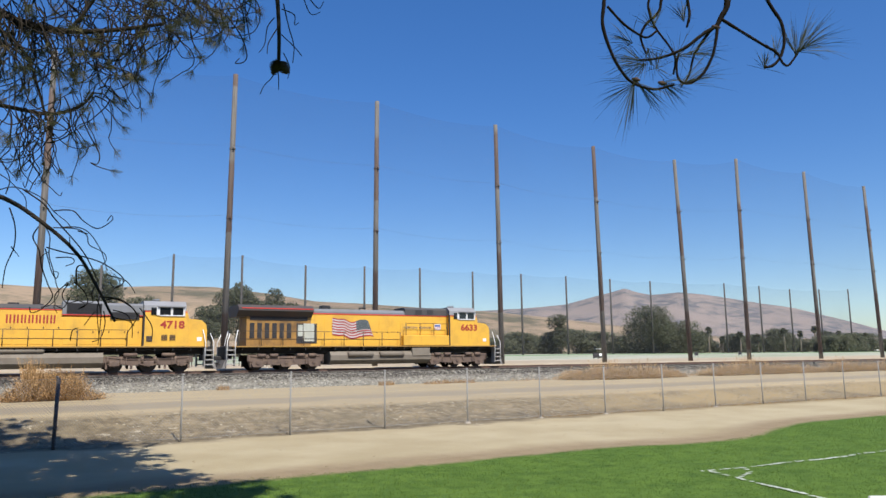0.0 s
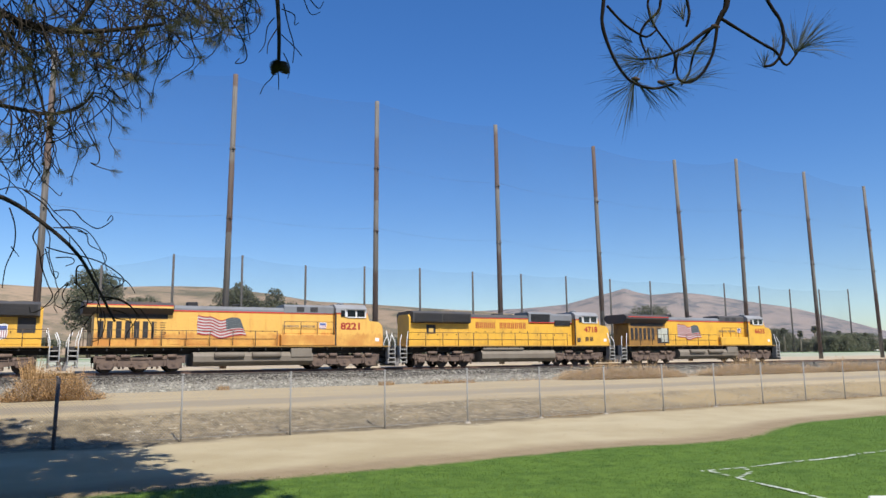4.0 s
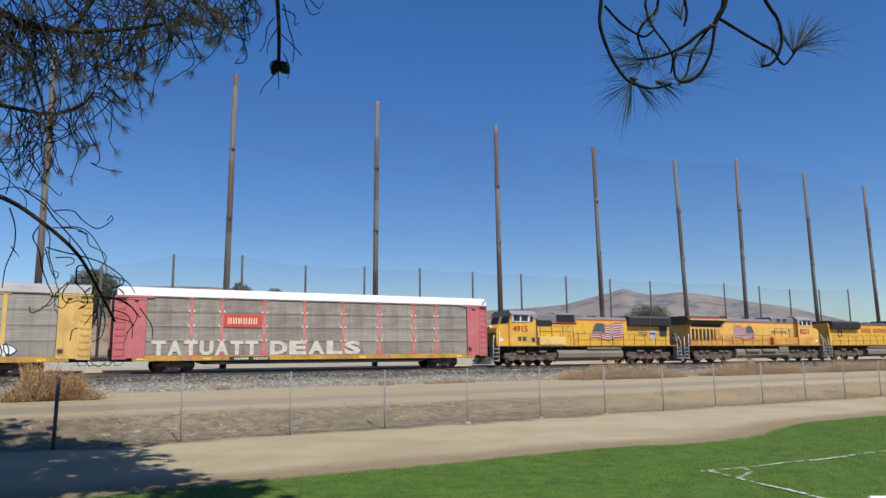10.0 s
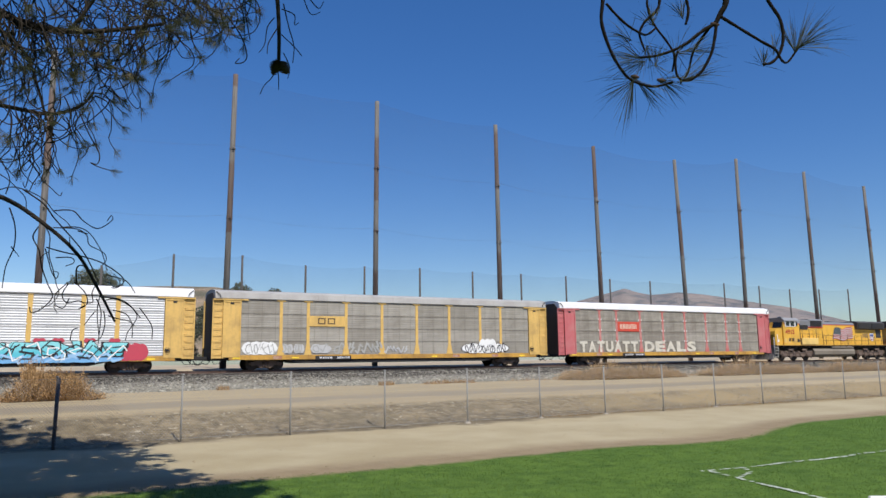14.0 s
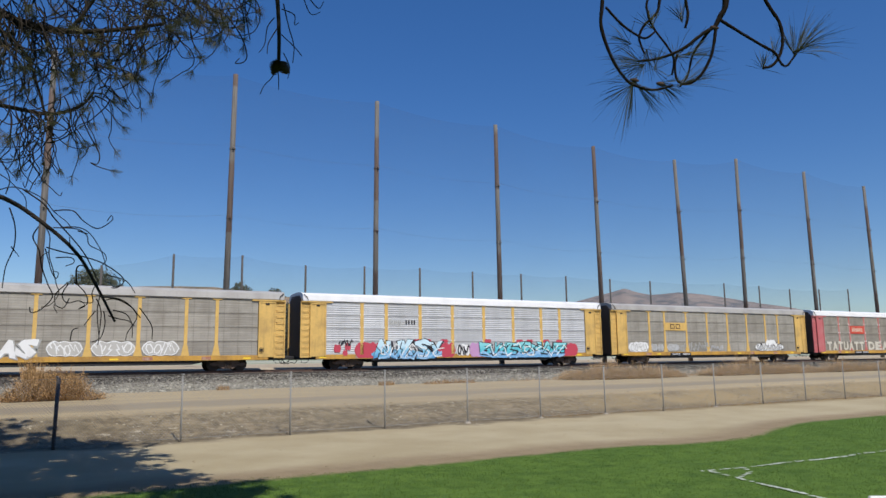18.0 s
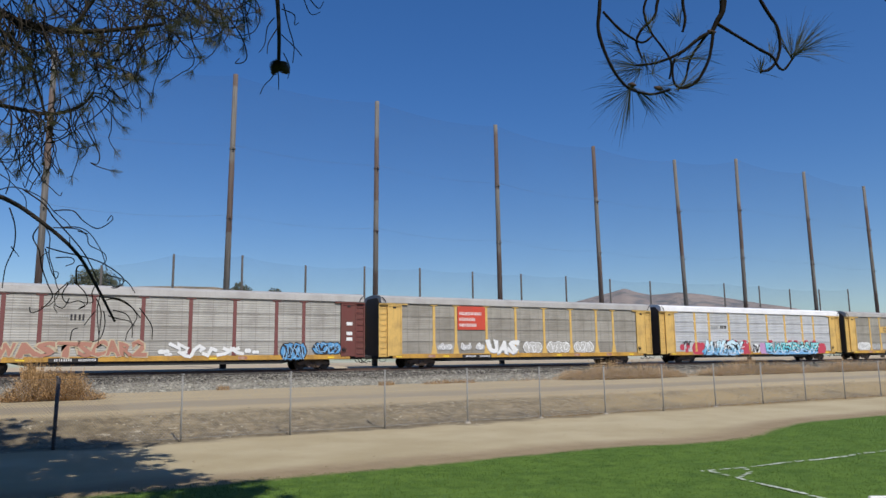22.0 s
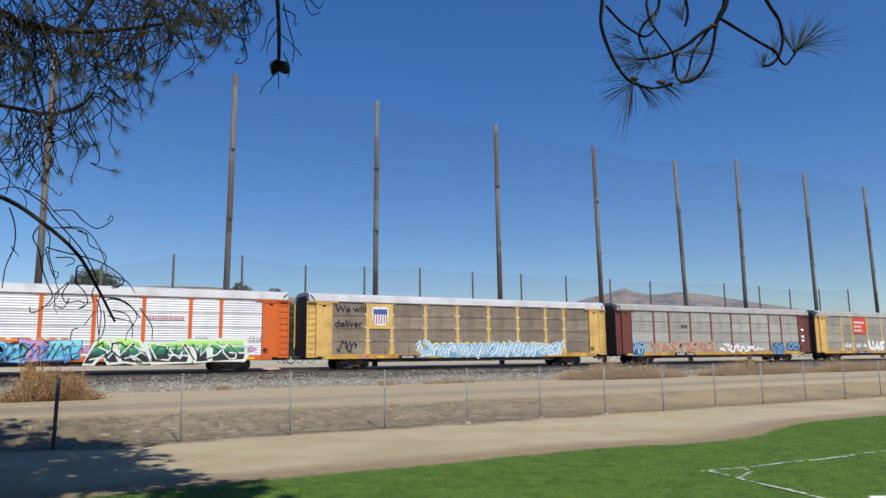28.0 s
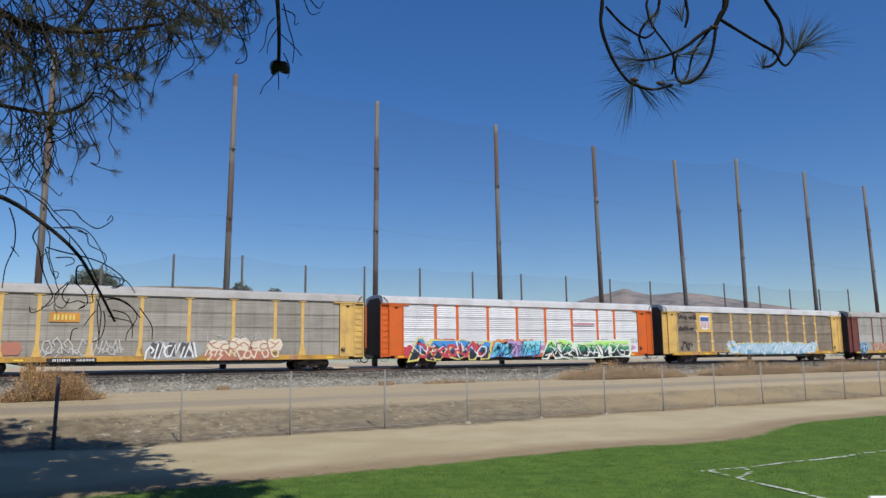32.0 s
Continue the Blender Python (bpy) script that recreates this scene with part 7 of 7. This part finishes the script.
def build_pine():
    base = Vector((-4.2, -45.0, -1.3))
    pine = thing("pine_tree", "spreading pine with drooping twigs, long needles and old cones", "tree", Matrix.Translation(base))
    w = lambda *p: Vector(p) - base
    part("trunk", Shape().tube(smooth_path([w(-4.2, -45, -1.5), w(-4.15, -45.1, 2), w(-4.35, -45, 6), w(-4.1, -44.8, 12.5)]), taper(16, 0.34, 0.08), 14), PINE_BARK, pine)
    # unseen crown above the view, shaped to throw the shade on the ground
    rng = random.Random(77)
    v, f = [], []
    limbs = Shape()
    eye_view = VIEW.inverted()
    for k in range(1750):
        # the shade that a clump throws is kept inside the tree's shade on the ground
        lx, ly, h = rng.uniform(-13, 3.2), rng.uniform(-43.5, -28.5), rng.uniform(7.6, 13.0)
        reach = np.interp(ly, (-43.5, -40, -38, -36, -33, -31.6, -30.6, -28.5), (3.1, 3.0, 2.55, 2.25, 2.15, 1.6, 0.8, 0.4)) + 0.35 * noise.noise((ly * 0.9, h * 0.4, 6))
        # a gap lets sun onto the hanging limbs; clumps inside the view are dropped
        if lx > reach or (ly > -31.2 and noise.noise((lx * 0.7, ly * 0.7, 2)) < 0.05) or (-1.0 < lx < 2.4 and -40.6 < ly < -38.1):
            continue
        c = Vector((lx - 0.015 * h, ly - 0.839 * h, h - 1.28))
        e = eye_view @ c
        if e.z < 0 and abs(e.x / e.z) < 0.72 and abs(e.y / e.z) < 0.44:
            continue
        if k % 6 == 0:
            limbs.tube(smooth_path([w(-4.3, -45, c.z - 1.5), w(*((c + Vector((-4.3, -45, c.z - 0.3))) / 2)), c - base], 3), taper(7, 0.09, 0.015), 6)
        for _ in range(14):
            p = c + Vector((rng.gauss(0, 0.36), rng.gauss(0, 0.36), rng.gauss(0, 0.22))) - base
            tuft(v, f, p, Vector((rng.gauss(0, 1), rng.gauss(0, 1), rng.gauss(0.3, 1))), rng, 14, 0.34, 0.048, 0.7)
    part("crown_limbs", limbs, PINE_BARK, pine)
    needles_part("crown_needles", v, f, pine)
    # limbs that hang into view, drawn in their own plane: right, away, up
    u = 0.005235
    top_left = Matrix.Translation(PLANE_AT - base) @ pose(0, 0, 0, PITCH, 0, HEADING - 90)
    P = lambda x, z, d=0.0: Vector((x * u, d, -z * u))
    stems = {
        "limb": ([P(-330, -95, -0.6), P(-120, -25), P(0, 22), P(40, 42), P(120, 57), P(200, 56), P(290, 46)], 8.5, 2.2),
        "limb_b": ([P(122, 56), P(148, 26), P(178, -16)], 3.2, 2.4),
        "limb_c": ([P(-330, 120, -0.4), P(-100, 168), P(0, 187), P(60, 200), P(95, 203), P(140, 190), P(165, 165)], 4.2, 1.6),
        "limb_d": ([P(-330, 190, -0.5), P(-90, 318, -0.2), P(0, 350), P(70, 395), P(130, 450), P(165, 510), P(196, 572)], 4.6, 1.5),
        "limb_e": ([P(-300, -190, -0.8), P(-60, -90), P(100, -62), P(250, -42), P(400, -30), P(480, -28), P(490, 0), P(493, 60), P(492, 114)], 5.0, 2.4),
        "limb_f": ([P(-70, 20), P(10, 60), P(48, 105), P(66, 160), P(80, 215)], 3.4, 1.5),
    }
    at = {}
    for name, (pts, a, b) in stems.items():
        path = smooth_path(pts, 6)
        at[name] = path
        part("limb", Shape().tube(path, taper(len(path), a * u * 1.15, b * u * 1.3), 9), PINE_BARK, pine, at=top_left)
    for name, z in (("limb", 4.6), ("limb_c", 3.6), ("limb_d", 2.9), ("limb_e", 5.6)):
        e = top_left @ at[name][0]
        part("limb", Shape().tube(smooth_path([w(-4.2, -45, z + 0.4), (w(-4.2, -45, z + 0.4) + e) / 2 + Vector((0, 0, 0.15)), e]), taper(11, 0.09, 0.045), 9), PINE_BARK, pine)
    # drooping twigs with needle tufts
    rng = random.Random(41)
    twigs = Shape()
    v, f = [], []
    edge_z, edge_x = (-60, 0, 50, 100, 150, 200, 250, 300, 330), (495, 470, 425, 380, 285, 215, 135, 115, 100)

    def twig(p, head, steps, step, curl, needles, size=1.0, thick=1.25):
        """A wandering shoot from p; head is its first heading, 0 to the right, 90 down."""
        pts = [p]
        bend = rng.gauss(0, curl)
        d = p.y
        for _ in range(steps):
            head += bend + (90 - head) * 0.13
            bend = bend * 0.75 + rng.gauss(0, curl)
            d += rng.uniform(-0.03, 0.03)
            q = pts[-1]
            pts.append(Vector((q.x + math.cos(radians(head)) * step * u, d, q.z - math.sin(radians(head)) * step * u)))
        e = pts[-1]
        x, z = e.x / u, -e.z / u
        if needles and (x > np.interp(z, edge_z, edge_x) or z > 325):
            return None
        path = smooth_path(pts, 2)
        twigs.tube(path, taper(len(path), thick * u, thick * 0.55 * u), 5)
        if needles:
            dirn = (pts[-1] - pts[-2])
            tuft(v, f, e, dirn, rng, rng.randint(40, 58), 24 * u * size, 0.22 * u, 0.45)
            if rng.random() < 0.25:
                tuft(v, f, pts[-2], dirn, rng, 14, 19 * u * size, 0.21 * u, 0.5)
        return pts

    made = 0
    tries = 0
    while made < 250 and tries < 7000:
        tries += 1
        k = rng.random()
        if k < 0.36:
            p = rng.choice(at["limb"][8:]).copy()
        elif k < 0.54:
            p = rng.choice(at["limb_e"][8:30]).copy()
        elif k < 0.76:
            p = P(rng.uniform(150, 400), rng.uniform(-35, 25))
        elif k < 0.92:
            p = rng.choice(at["limb_c"][6:]).copy()
        else:
            p = rng.choice(at["limb_f"]).copy()
        p.y += rng.uniform(-0.45, 0.45)
        if twig(p, rng.choice((rng.uniform(20, 80), rng.uniform(60, 130))), rng.randint(6, 11), rng.uniform(11, 17), 11, True, thick=1.25):
            made += 1
    for _ in range(55):
        p = P(rng.uniform(-25, 150), rng.uniform(-40, 70), rng.uniform(-0.4, 0.4))
        twig(p, rng.uniform(20, 120), rng.randint(5, 10), rng.uniform(10, 15), 11, True, thick=1.25)
    for _ in range(70):
        p = P(rng.uniform(230, 420), rng.uniform(-45, 40), rng.uniform(-0.4, 0.4))
        twig(p, rng.uniform(10, 85), rng.randint(3, 6), rng.uniform(9, 14), 10, True, thick=1.2)
    # bare curled twigs on the low limb and beside the cones
    def bent(*pts, thick=1.15, needles=0):
        """A twig through a few points; with a tuft at its end if needles are asked for."""
        d = rng.uniform(-0.12, 0.12)
        path = smooth_path([P(x + rng.uniform(-1.5, 1.5), z + rng.uniform(-1.5, 1.5), d) for x, z in pts], 5)
        twigs.tube(path, taper(len(path), thick * 0.95 * u, thick * 0.62 * u), 5)
        if needles:
            tuft(v, f, path[-1], path[-1] - path[-4], rng, needles, 23 * u, 0.22 * u, 0.4)

    bent((50, 340), (85, 363), (103, 388), (147, 440), (167, 473), (175, 497), thick=1.6)
    bent((95, 375), (130, 375), (150, 393), (173, 407), (197, 395), (198, 386), (190, 393), thick=1.3)
    bent((83, 403), (123, 407), (143, 420), (147, 437), (173, 450), (178, 463), (170, 473))
    bent((83, 440), (110, 447), (150, 457), (180, 467), (207, 487), (217, 500), (207, 510), (197, 512), thick=1.4)
    bent((83, 440), (88, 463), (93, 483), (100, 495), (104, 483), (97, 482))
    bent((90, 457), (117, 458), (122, 467), (107, 473))
    bent((122, 505), (122, 477), (133, 473), (147, 484), thick=1.6)
    bent((20, 370), (28, 400), (25, 437), (12, 473), (5, 510), thick=1.4)
    bent((25, 437), (37, 453))
    bent((65, 403), (55, 420), (65, 443), (68, 473), (80, 503), (88, 527), (67, 548), (50, 553), (46, 545), thick=1.4)
    bent((68, 446), (58, 455), (56, 465))
    bent((177, 490), (213, 500), (228, 523))
    bent((180, 527), (210, 532), (230, 543), (248, 565), thick=1.4)
    bent((236, 548), (255, 580), (255, 605))
    bent((167, 527), (163, 553), (165, 595))
    bent((172, 530), (180, 553), (178, 580), (172, 610))
    bent((193, 553), (217, 560), (227, 577), (227, 600))
    bent((160, 497), (147, 520), (150, 540), (128, 537))
    bent((122, 500), (100, 520), (98, 540))
    bent((125, 500), (145, 520), (148, 540), (135, 545))
    bent((143, 412), (160, 418))
    bent((130, 440), (128, 422))
    bent((-6, 338), (22, 332), (52, 341), (78, 356), (95, 377), (118, 395), (126, 405))
    bent((-4, 306), (18, 320), (38, 336), (50, 352), (53, 370))
    bent((4, 345), (12, 318), (6, 296), (-4, 280))
    bent((60, 396), (72, 420), (72, 452), (76, 478), (84, 503), (86, 520), (72, 541), (55, 548))
    bent((97, 404), (128, 404), (148, 416), (166, 440), (172, 458), (176, 480))
    bent((118, 530), (108, 545), (92, 540), (97, 555))
    bent((124, 503), (112, 522), (120, 536), (140, 532), (152, 541), (140, 548))
    bent((183, 533), (198, 530), (216, 535), (232, 548), (240, 560), (236, 572), (224, 590), (218, 604))
    bent((184, 553), (186, 575), (178, 598), (160, 606))
    bent((186, 560), (205, 566), (222, 570), (233, 580))
    bent((158, 555), (146, 567), (138, 578))
    bent((112, 605), (117, 588), (128, 583))
    bent((196, 500), (205, 510), (214, 508), (215, 496), (207, 486))
    # hanging shoots below the middle limb
    for x, z, drop, swing in ((34, 205, 85, 9), (42, 200, 110, -12), (50, 215, 95, 14), (56, 205, 128, -9), (64, 210, 118, 12), (70, 215, 90, -15),
                              (75, 225, 80, 10), (58, 250, 90, -10), (48, 260, 70, 11), (85, 205, 105, 13), (92, 210, 92, -8), (66, 262, 84, 16),
                              (22, 215, 60, -10), (10, 240, 75, 12)):
        bent((x, z), (x + swing, z + 0.3 * drop), (x - 0.4 * swing, z + 0.6 * drop), (x + 0.8 * swing, z + 0.85 * drop), (x + 1.6 * swing, z + drop), (x + 1.9 * swing, z + 0.93 * drop))
    for x, z, drop, swing in ((133, 200, 52, 12), (140, 196, 60, -10), (150, 200, 55, 9), (176, 165, 45, 14), (186, 150, 50, 18), (168, 150, 62, 12), (205, 140, 52, 20)):
        bent((x, z), (x - 0.5 * swing, z + 0.35 * drop), (x + 0.5 * swing, z + 0.7 * drop), (x + 1.2 * swing, z + drop), needles=34)
    bent((178, 118), (205, 135), (222, 160), (231, 184), (245, 199), (250, 188), (243, 172))
    bent((190, 118), (214, 128), (238, 136), (252, 158), (268, 172), (272, 183), needles=30)
    bent((168, 160), (184, 152), (200, 166), (210, 188), (226, 198))
    bent((127, 198), (128, 230), (147, 258), needles=60)
    bent((137, 197), (153, 237), (173, 273), (170, 293), (157, 290), (172, 299), (192, 304), thick=1.3, needles=55)
    bent((160, 170), (180, 178), (190, 192), (192, 230), (187, 247), (197, 266), needles=50)
    bent((163, 167), (188, 172), (200, 195), (201, 213), (217, 230), needles=50)
    bent((80, 203), (80, 237), (87, 267), (98, 300), needles=60)
    bent((150, 175), (165, 195), (168, 222), needles=45)
    bent((157, 260), (150, 275), (142, 284), needles=30)
    bent((12, 240), (22, 270), (10, 295), (0, 298))
    bent((40, 240), (38, 270), (42, 300), (36, 322))
    # shoots round the cones
    bent((483, 32), (470, 50), (465, 80), (453, 95))
    bent((492, 53), (473, 83), (471, 103))
    bent((503, 30), (523, 40), (525, 55), (530, 54))
    bent((497, 7), (507, 50), (515, 83), (513, 115), thick=1.3)
    bent((500, 70), (523, 93), (535, 110))
    bent((488, 130), (478, 145), (465, 157), (458, 173))
    bent((489, 132), (490, 146), (492, 165))
    bent((497, 95), (508, 122), (505, 143))
    bent((432, 0), (433, 33), (440, 77), thick=1.3)
    bent((434, 38), (446, 52))
    bent((453, 0), (453, 37), needles=20)
    bent((403, 37), (423, 67), (433, 100), (427, 115), (413, 115), (421, 108), thick=1.4)
    bent((405, 45), (404, 68), (395, 84))
    bent((533, -5), (547, 27), (565, 22))
    bent((540, -5), (560, 15), (568, 4))
    part("twig_spray", twigs, PINE_BARK, pine, "thin drooping twigs", at=top_left)["kind"] = "stuff"
    needles_part("needles", v, f, pine, top_left)
    for x, z, s, t in ((486, 126, 1.1, 20), (501, 127, 1.0, -35)):
        c = Shape()
        for ring in range(8):
            for k in range(9):
                q = 2 * math.pi * (k + 0.5 * (ring % 2)) / 9
                r = s * u * 10 * math.sin(math.pi * (ring + 0.8) / 9)
                zz = s * u * (11 - 22 * ring / 7)
                o = Vector((math.cos(q), math.sin(q), 0.25))
                side = Vector((-math.sin(q), math.cos(q), 0)) * s * u * 3.2
                m = Vector((0, 0, zz)) + o * r
                c.poly([Vector((0, 0, zz - s * u * 2)) + o * r * 0.2, m - side, m + o * s * u * 2.2, m + side])
        c.tube([(0, 0, -11 * s * u), (0, 0, 0), (0, 0, 11 * s * u)], [2 * s * u, 7.5 * s * u, 3 * s * u], 10)
        part("cone", c, CONE, pine, "old brown cone", at=top_left @ Matrix.Translation(P(x, z)) @ pose(0, 0, 0, 0, t, 0))
    # overhead limb that carries the swaying branch
    part("limb", Shape().tube(smooth_path([w(-4.2, -45, 5.6), w(-1.4, -47.3, 5.0), w(1.2, -48.4, 3.6), w(2.15, -48.6, 2.62), w(2.5, -48.7, 2.2)]), taper(21, 0.085, 0.016), 9), PINE_BARK, pine)


PLANE_AT = VIEW @ Vector((-4.1040, 2.3086, -6.8))
build_pine()

BRANCH_AT = VIEW @ Vector((1.0424, 0.9506, -2.8))
BRANCH_TURN = pose(0, 0, 0, PITCH, 0, HEADING - 90)


def build_branch():
    """Close branch of bent shoots with long needles; millimetres in its own plane."""
    b = thing("pine_branch", "bent pine shoots with long needles hanging from above", "branch", Matrix.Translation(BRANCH_AT) @ BRANCH_TURN)
    P = lambda x, z, d=0: Vector(((x - 525) * 0.0010165, d * 0.001, -z * 0.0010165))
    rng = random.Random(9)

    def shoot(pts, a, c):
        path = smooth_path(pts, 6)
        rad = [r * (1 + 0.10 * rng.uniform(-1, 1)) / 1000 * 1.1 for r in taper(len(path), a, c)]
        part("shoot", Shape().tube(path, rad, 9), SHADED_SHOOT_BARK, b)

    def fan(x, z, dx, dz, n, length, spread):
        v, f = [], []
        tuft(v, f, P(x, z), Vector((dx, 0.25, dz)), rng, int(n * 1.6) + 8, length * 1.04, 0.00095, spread)
        t = needles_part("needle_tuft", v, f, b)
        t["label"] = "tuft of long pine needles"
        t.data.materials[0] = SHADED_SHOOT_NEEDLES
        del t["kind"]

    shoot([P(200, -330, 60), P(125, -160, 20), P(105, 0), P(100, 80), P(130, 180), P(170, 255), P(215, 300), P(290, 322), P(365, 306)], 7.5, 4)
    shoot([P(118, 8), P(180, 70, 12), P(240, 110, 20), P(275, 120, 25), P(310, 95, 30)], 5, 3.5)
    shoot([P(440, -330, 0), P(545, -150), P(565, 0), P(545, 50), P(525, 92)], 8, 8)
    shoot([P(640, -200, 20), P(592, -80, 20), P(580, 0, 20), P(560, 40, 12), P(525, 92)], 6.5, 6.5)
    shoot([P(525, 90), P(480, 115), P(400, 172), P(310, 205), P(235, 212)], 7, 3.5)
    shoot([P(530, 95), P(522, 150), P(508, 205), P(470, 270), P(420, 302), P(382, 285), P(375, 230), P(384, 190)], 6, 3.5)
    shoot([P(508, 100), P(455, 180, 30), P(435, 260, 40), P(402, 305, 30)], 5, 3)
    shoot([P(545, 62), P(620, 110), P(700, 160), P(750, 190), P(772, 228), P(792, 240), P(815, 215), P(838, 180)], 5.5, 3.5)
    shoot([P(640, -200, 40), P(735, 0, 20), P(775, 70, 15), P(785, 140, 10), P(770, 200, 6), P(738, 238), P(704, 245)], 6.5, 4.5)
    shoot([P(440, -330, 30), P(340, -60, 30), P(320, 20, 30), P(270, 70, 30), P(250, 112, 30), P(258, 150, 30), P(270, 180, 30)], 6, 3.5)
    shoot([P(440, -330, 50), P(300, -60, 50), P(290, 20, 50), P(312, 80, 45), P(360, 150, 40), P(380, 200, 30), P(372, 260, 30)], 4.5, 3.5)
    shoot([P(440, -330, 10), P(428, -60, 30), P(436, 30, 30), P(425, 82, 30)], 5.5, 4.5)
    shoot([P(700, -330, 40), P(1100, -120, 60), P(1265, 0, 70)], 6, 3)
    shoot([P(440, -330, -40), P(460, -420, -60), P(520, -470, -80)], 9, 9)
    shoot([P(640, -200, 30), P(600, -380, 10), P(520, -470, -80)], 8, 9)
    shoot([P(200, -330, 60), P(380, -430, 0), P(520, -470, -80)], 8, 9)
    shoot([P(700, -330, 40), P(620, -420, 0), P(520, -470, -80)], 7, 9)
    fan(838, 180, 1.0, 0.38, 24, 0.25, 0.20)
    fan(838, 180, 0.6, 0.9, 20, 0.24, 0.2)
    fan(200, 140, -0.7, 0.5, 12, 0.13, 0.4)
    fan(250, 230, -1.0, -0.3, 14, 0.15, 0.3)
    fan(232, 212, -1.0, 0.35, 26, 0.16, 0.5)
    fan(215, 298, -1.0, -0.5, 14, 0.19, 0.3)
    fan(215, 298, -0.15, -1.0, 8, 0.22, 0.12)
    fan(235, 305, 0.9, -0.8, 14, 0.18, 0.2)
    fan(320, 300, 1.0, -0.45, 20, 0.14, 0.32)
    fan(704, 245, 0.1, 1.0, 16, 0.09, 0.45)
    fan(290, 85, 0.0, 1.0, 18, 0.11, 0.35)
    fan(402, 60, -0.2, 1.0, 18, 0.11, 0.4)
    fan(384, 195, 0.6, 0.4, 24, 0.15, 0.6)
    fan(402, 300, 1.0, 0.45, 24, 0.22, 0.28)
    fan(430, 190, 1.0, 0.35, 16, 0.17, 0.3)
    fan(270, 180, 0.2, -0.6, 18, 0.12, 0.6)
    fan(300, 240, 0.2, 0.3, 16, 0.12, 0.9)
    fan(820, 190, -0.1, 1.0, 14, 0.17, 0.22)
    fan(1268, -2, 0.5, -0.15, 18, 0.13, 0.4)
    fan(745, 200, 0.4, 1.0, 9, 0.13, 0.25)
    for x, z in ((222, 285), (320, 300), (525, 92)):
        part("bud", Shape().tube([P(x - 16, z - 4), P(x, z), P(x + 16, z + 2)], [0.004, 0.010, 0.003], 8), paint("bud_scales", (0.055, 0.03, 0.018), 0.8, amount=0.3, scale=30), b)
    return b


BRANCH = build_branch()


# ---- what moves ----
def train_x(place, t):
    return place + 28.73 + 8.6598 * (t - 16) - 0.00148 * (t - 16) ** 2


SWAY = [(0, 4, 0), (0.5, 12, -9), (1, -1, -6), (1.5, 5, -5), (2, 16, -9), (2.5, 1, -3), (3, -1, 8), (3.5, 5, -3), (4.5, 0, 2), (5.5, -4, 6), (6, -5, 3), (6.5, -1, 8), (7, -1, 5), (7.5, 1, 3), (8, -1, 3), (8.5, 2, 1), (9, 5, -5), (9.5, -1, -3), (10, -1, -2), (11, 1, -5),
        (11.5, 1, -8), (12, 8, -9), (12.5, -1, -5), (13, -1, -3), (14, 2, -5), (14.5, 5, -5), (15.5, 3, -4), (16.5, 7, -3), (17, 4, -3), (17.5, 1, -2), (18, 1, 1), (18.5, 5, -2), (19, -5, 6), (19.5, 4, 3), (20, -2, 6), (20.5, 2, 1), (21, -4, 8), (21.5, -4, 14), (22, -4, 8),
        (22.5, -1, 5), (23, -4, 3), (23.5, -1, 1), (24, -2, 3), (24.5, -5, 1), (25, -4, 5), (25.5, -5, 3), (26.5, -2, 2), (27.5, 1, 1), (28, 1, -2), (28.5, -1, 0), (29, 1, -2), (29.5, 1, 1), (30, 1, 0), (30.5, 2, -2), (31, 4, -2), (31.5, -2, -2), (32, 1, 0)]


def motions():
    for ob, place, turned, sets, r in TRAIN:
        walk(ob, [(t, LINE @ pose(train_x(place, t), 0, 0, 0, 0, 180 if turned else 0)) for t in range(0, 33, 4)])
        # wheels roll without slipping
        steps = [k / 15 for k in range(0, 481)]
        for w in sets:
            p = w.location.copy()
            way = -1 if turned else 1
            walk(w, [(t, pose(*p, 0, way * math.degrees((train_x(place, t) - train_x(place, 0)) / r), 0)) for t in steps])
    rest = Matrix.Translation(BRANCH_AT)
    turn = BRANCH_TURN
    walk(BRANCH, [(t, rest @ turn @ pose((dx - 5) * 0.00216, 0, -(dz + 5) * 0.00216, 0, (dx - 5) * 0.05, 0)) for t, dx, dz in SWAY])


motions()
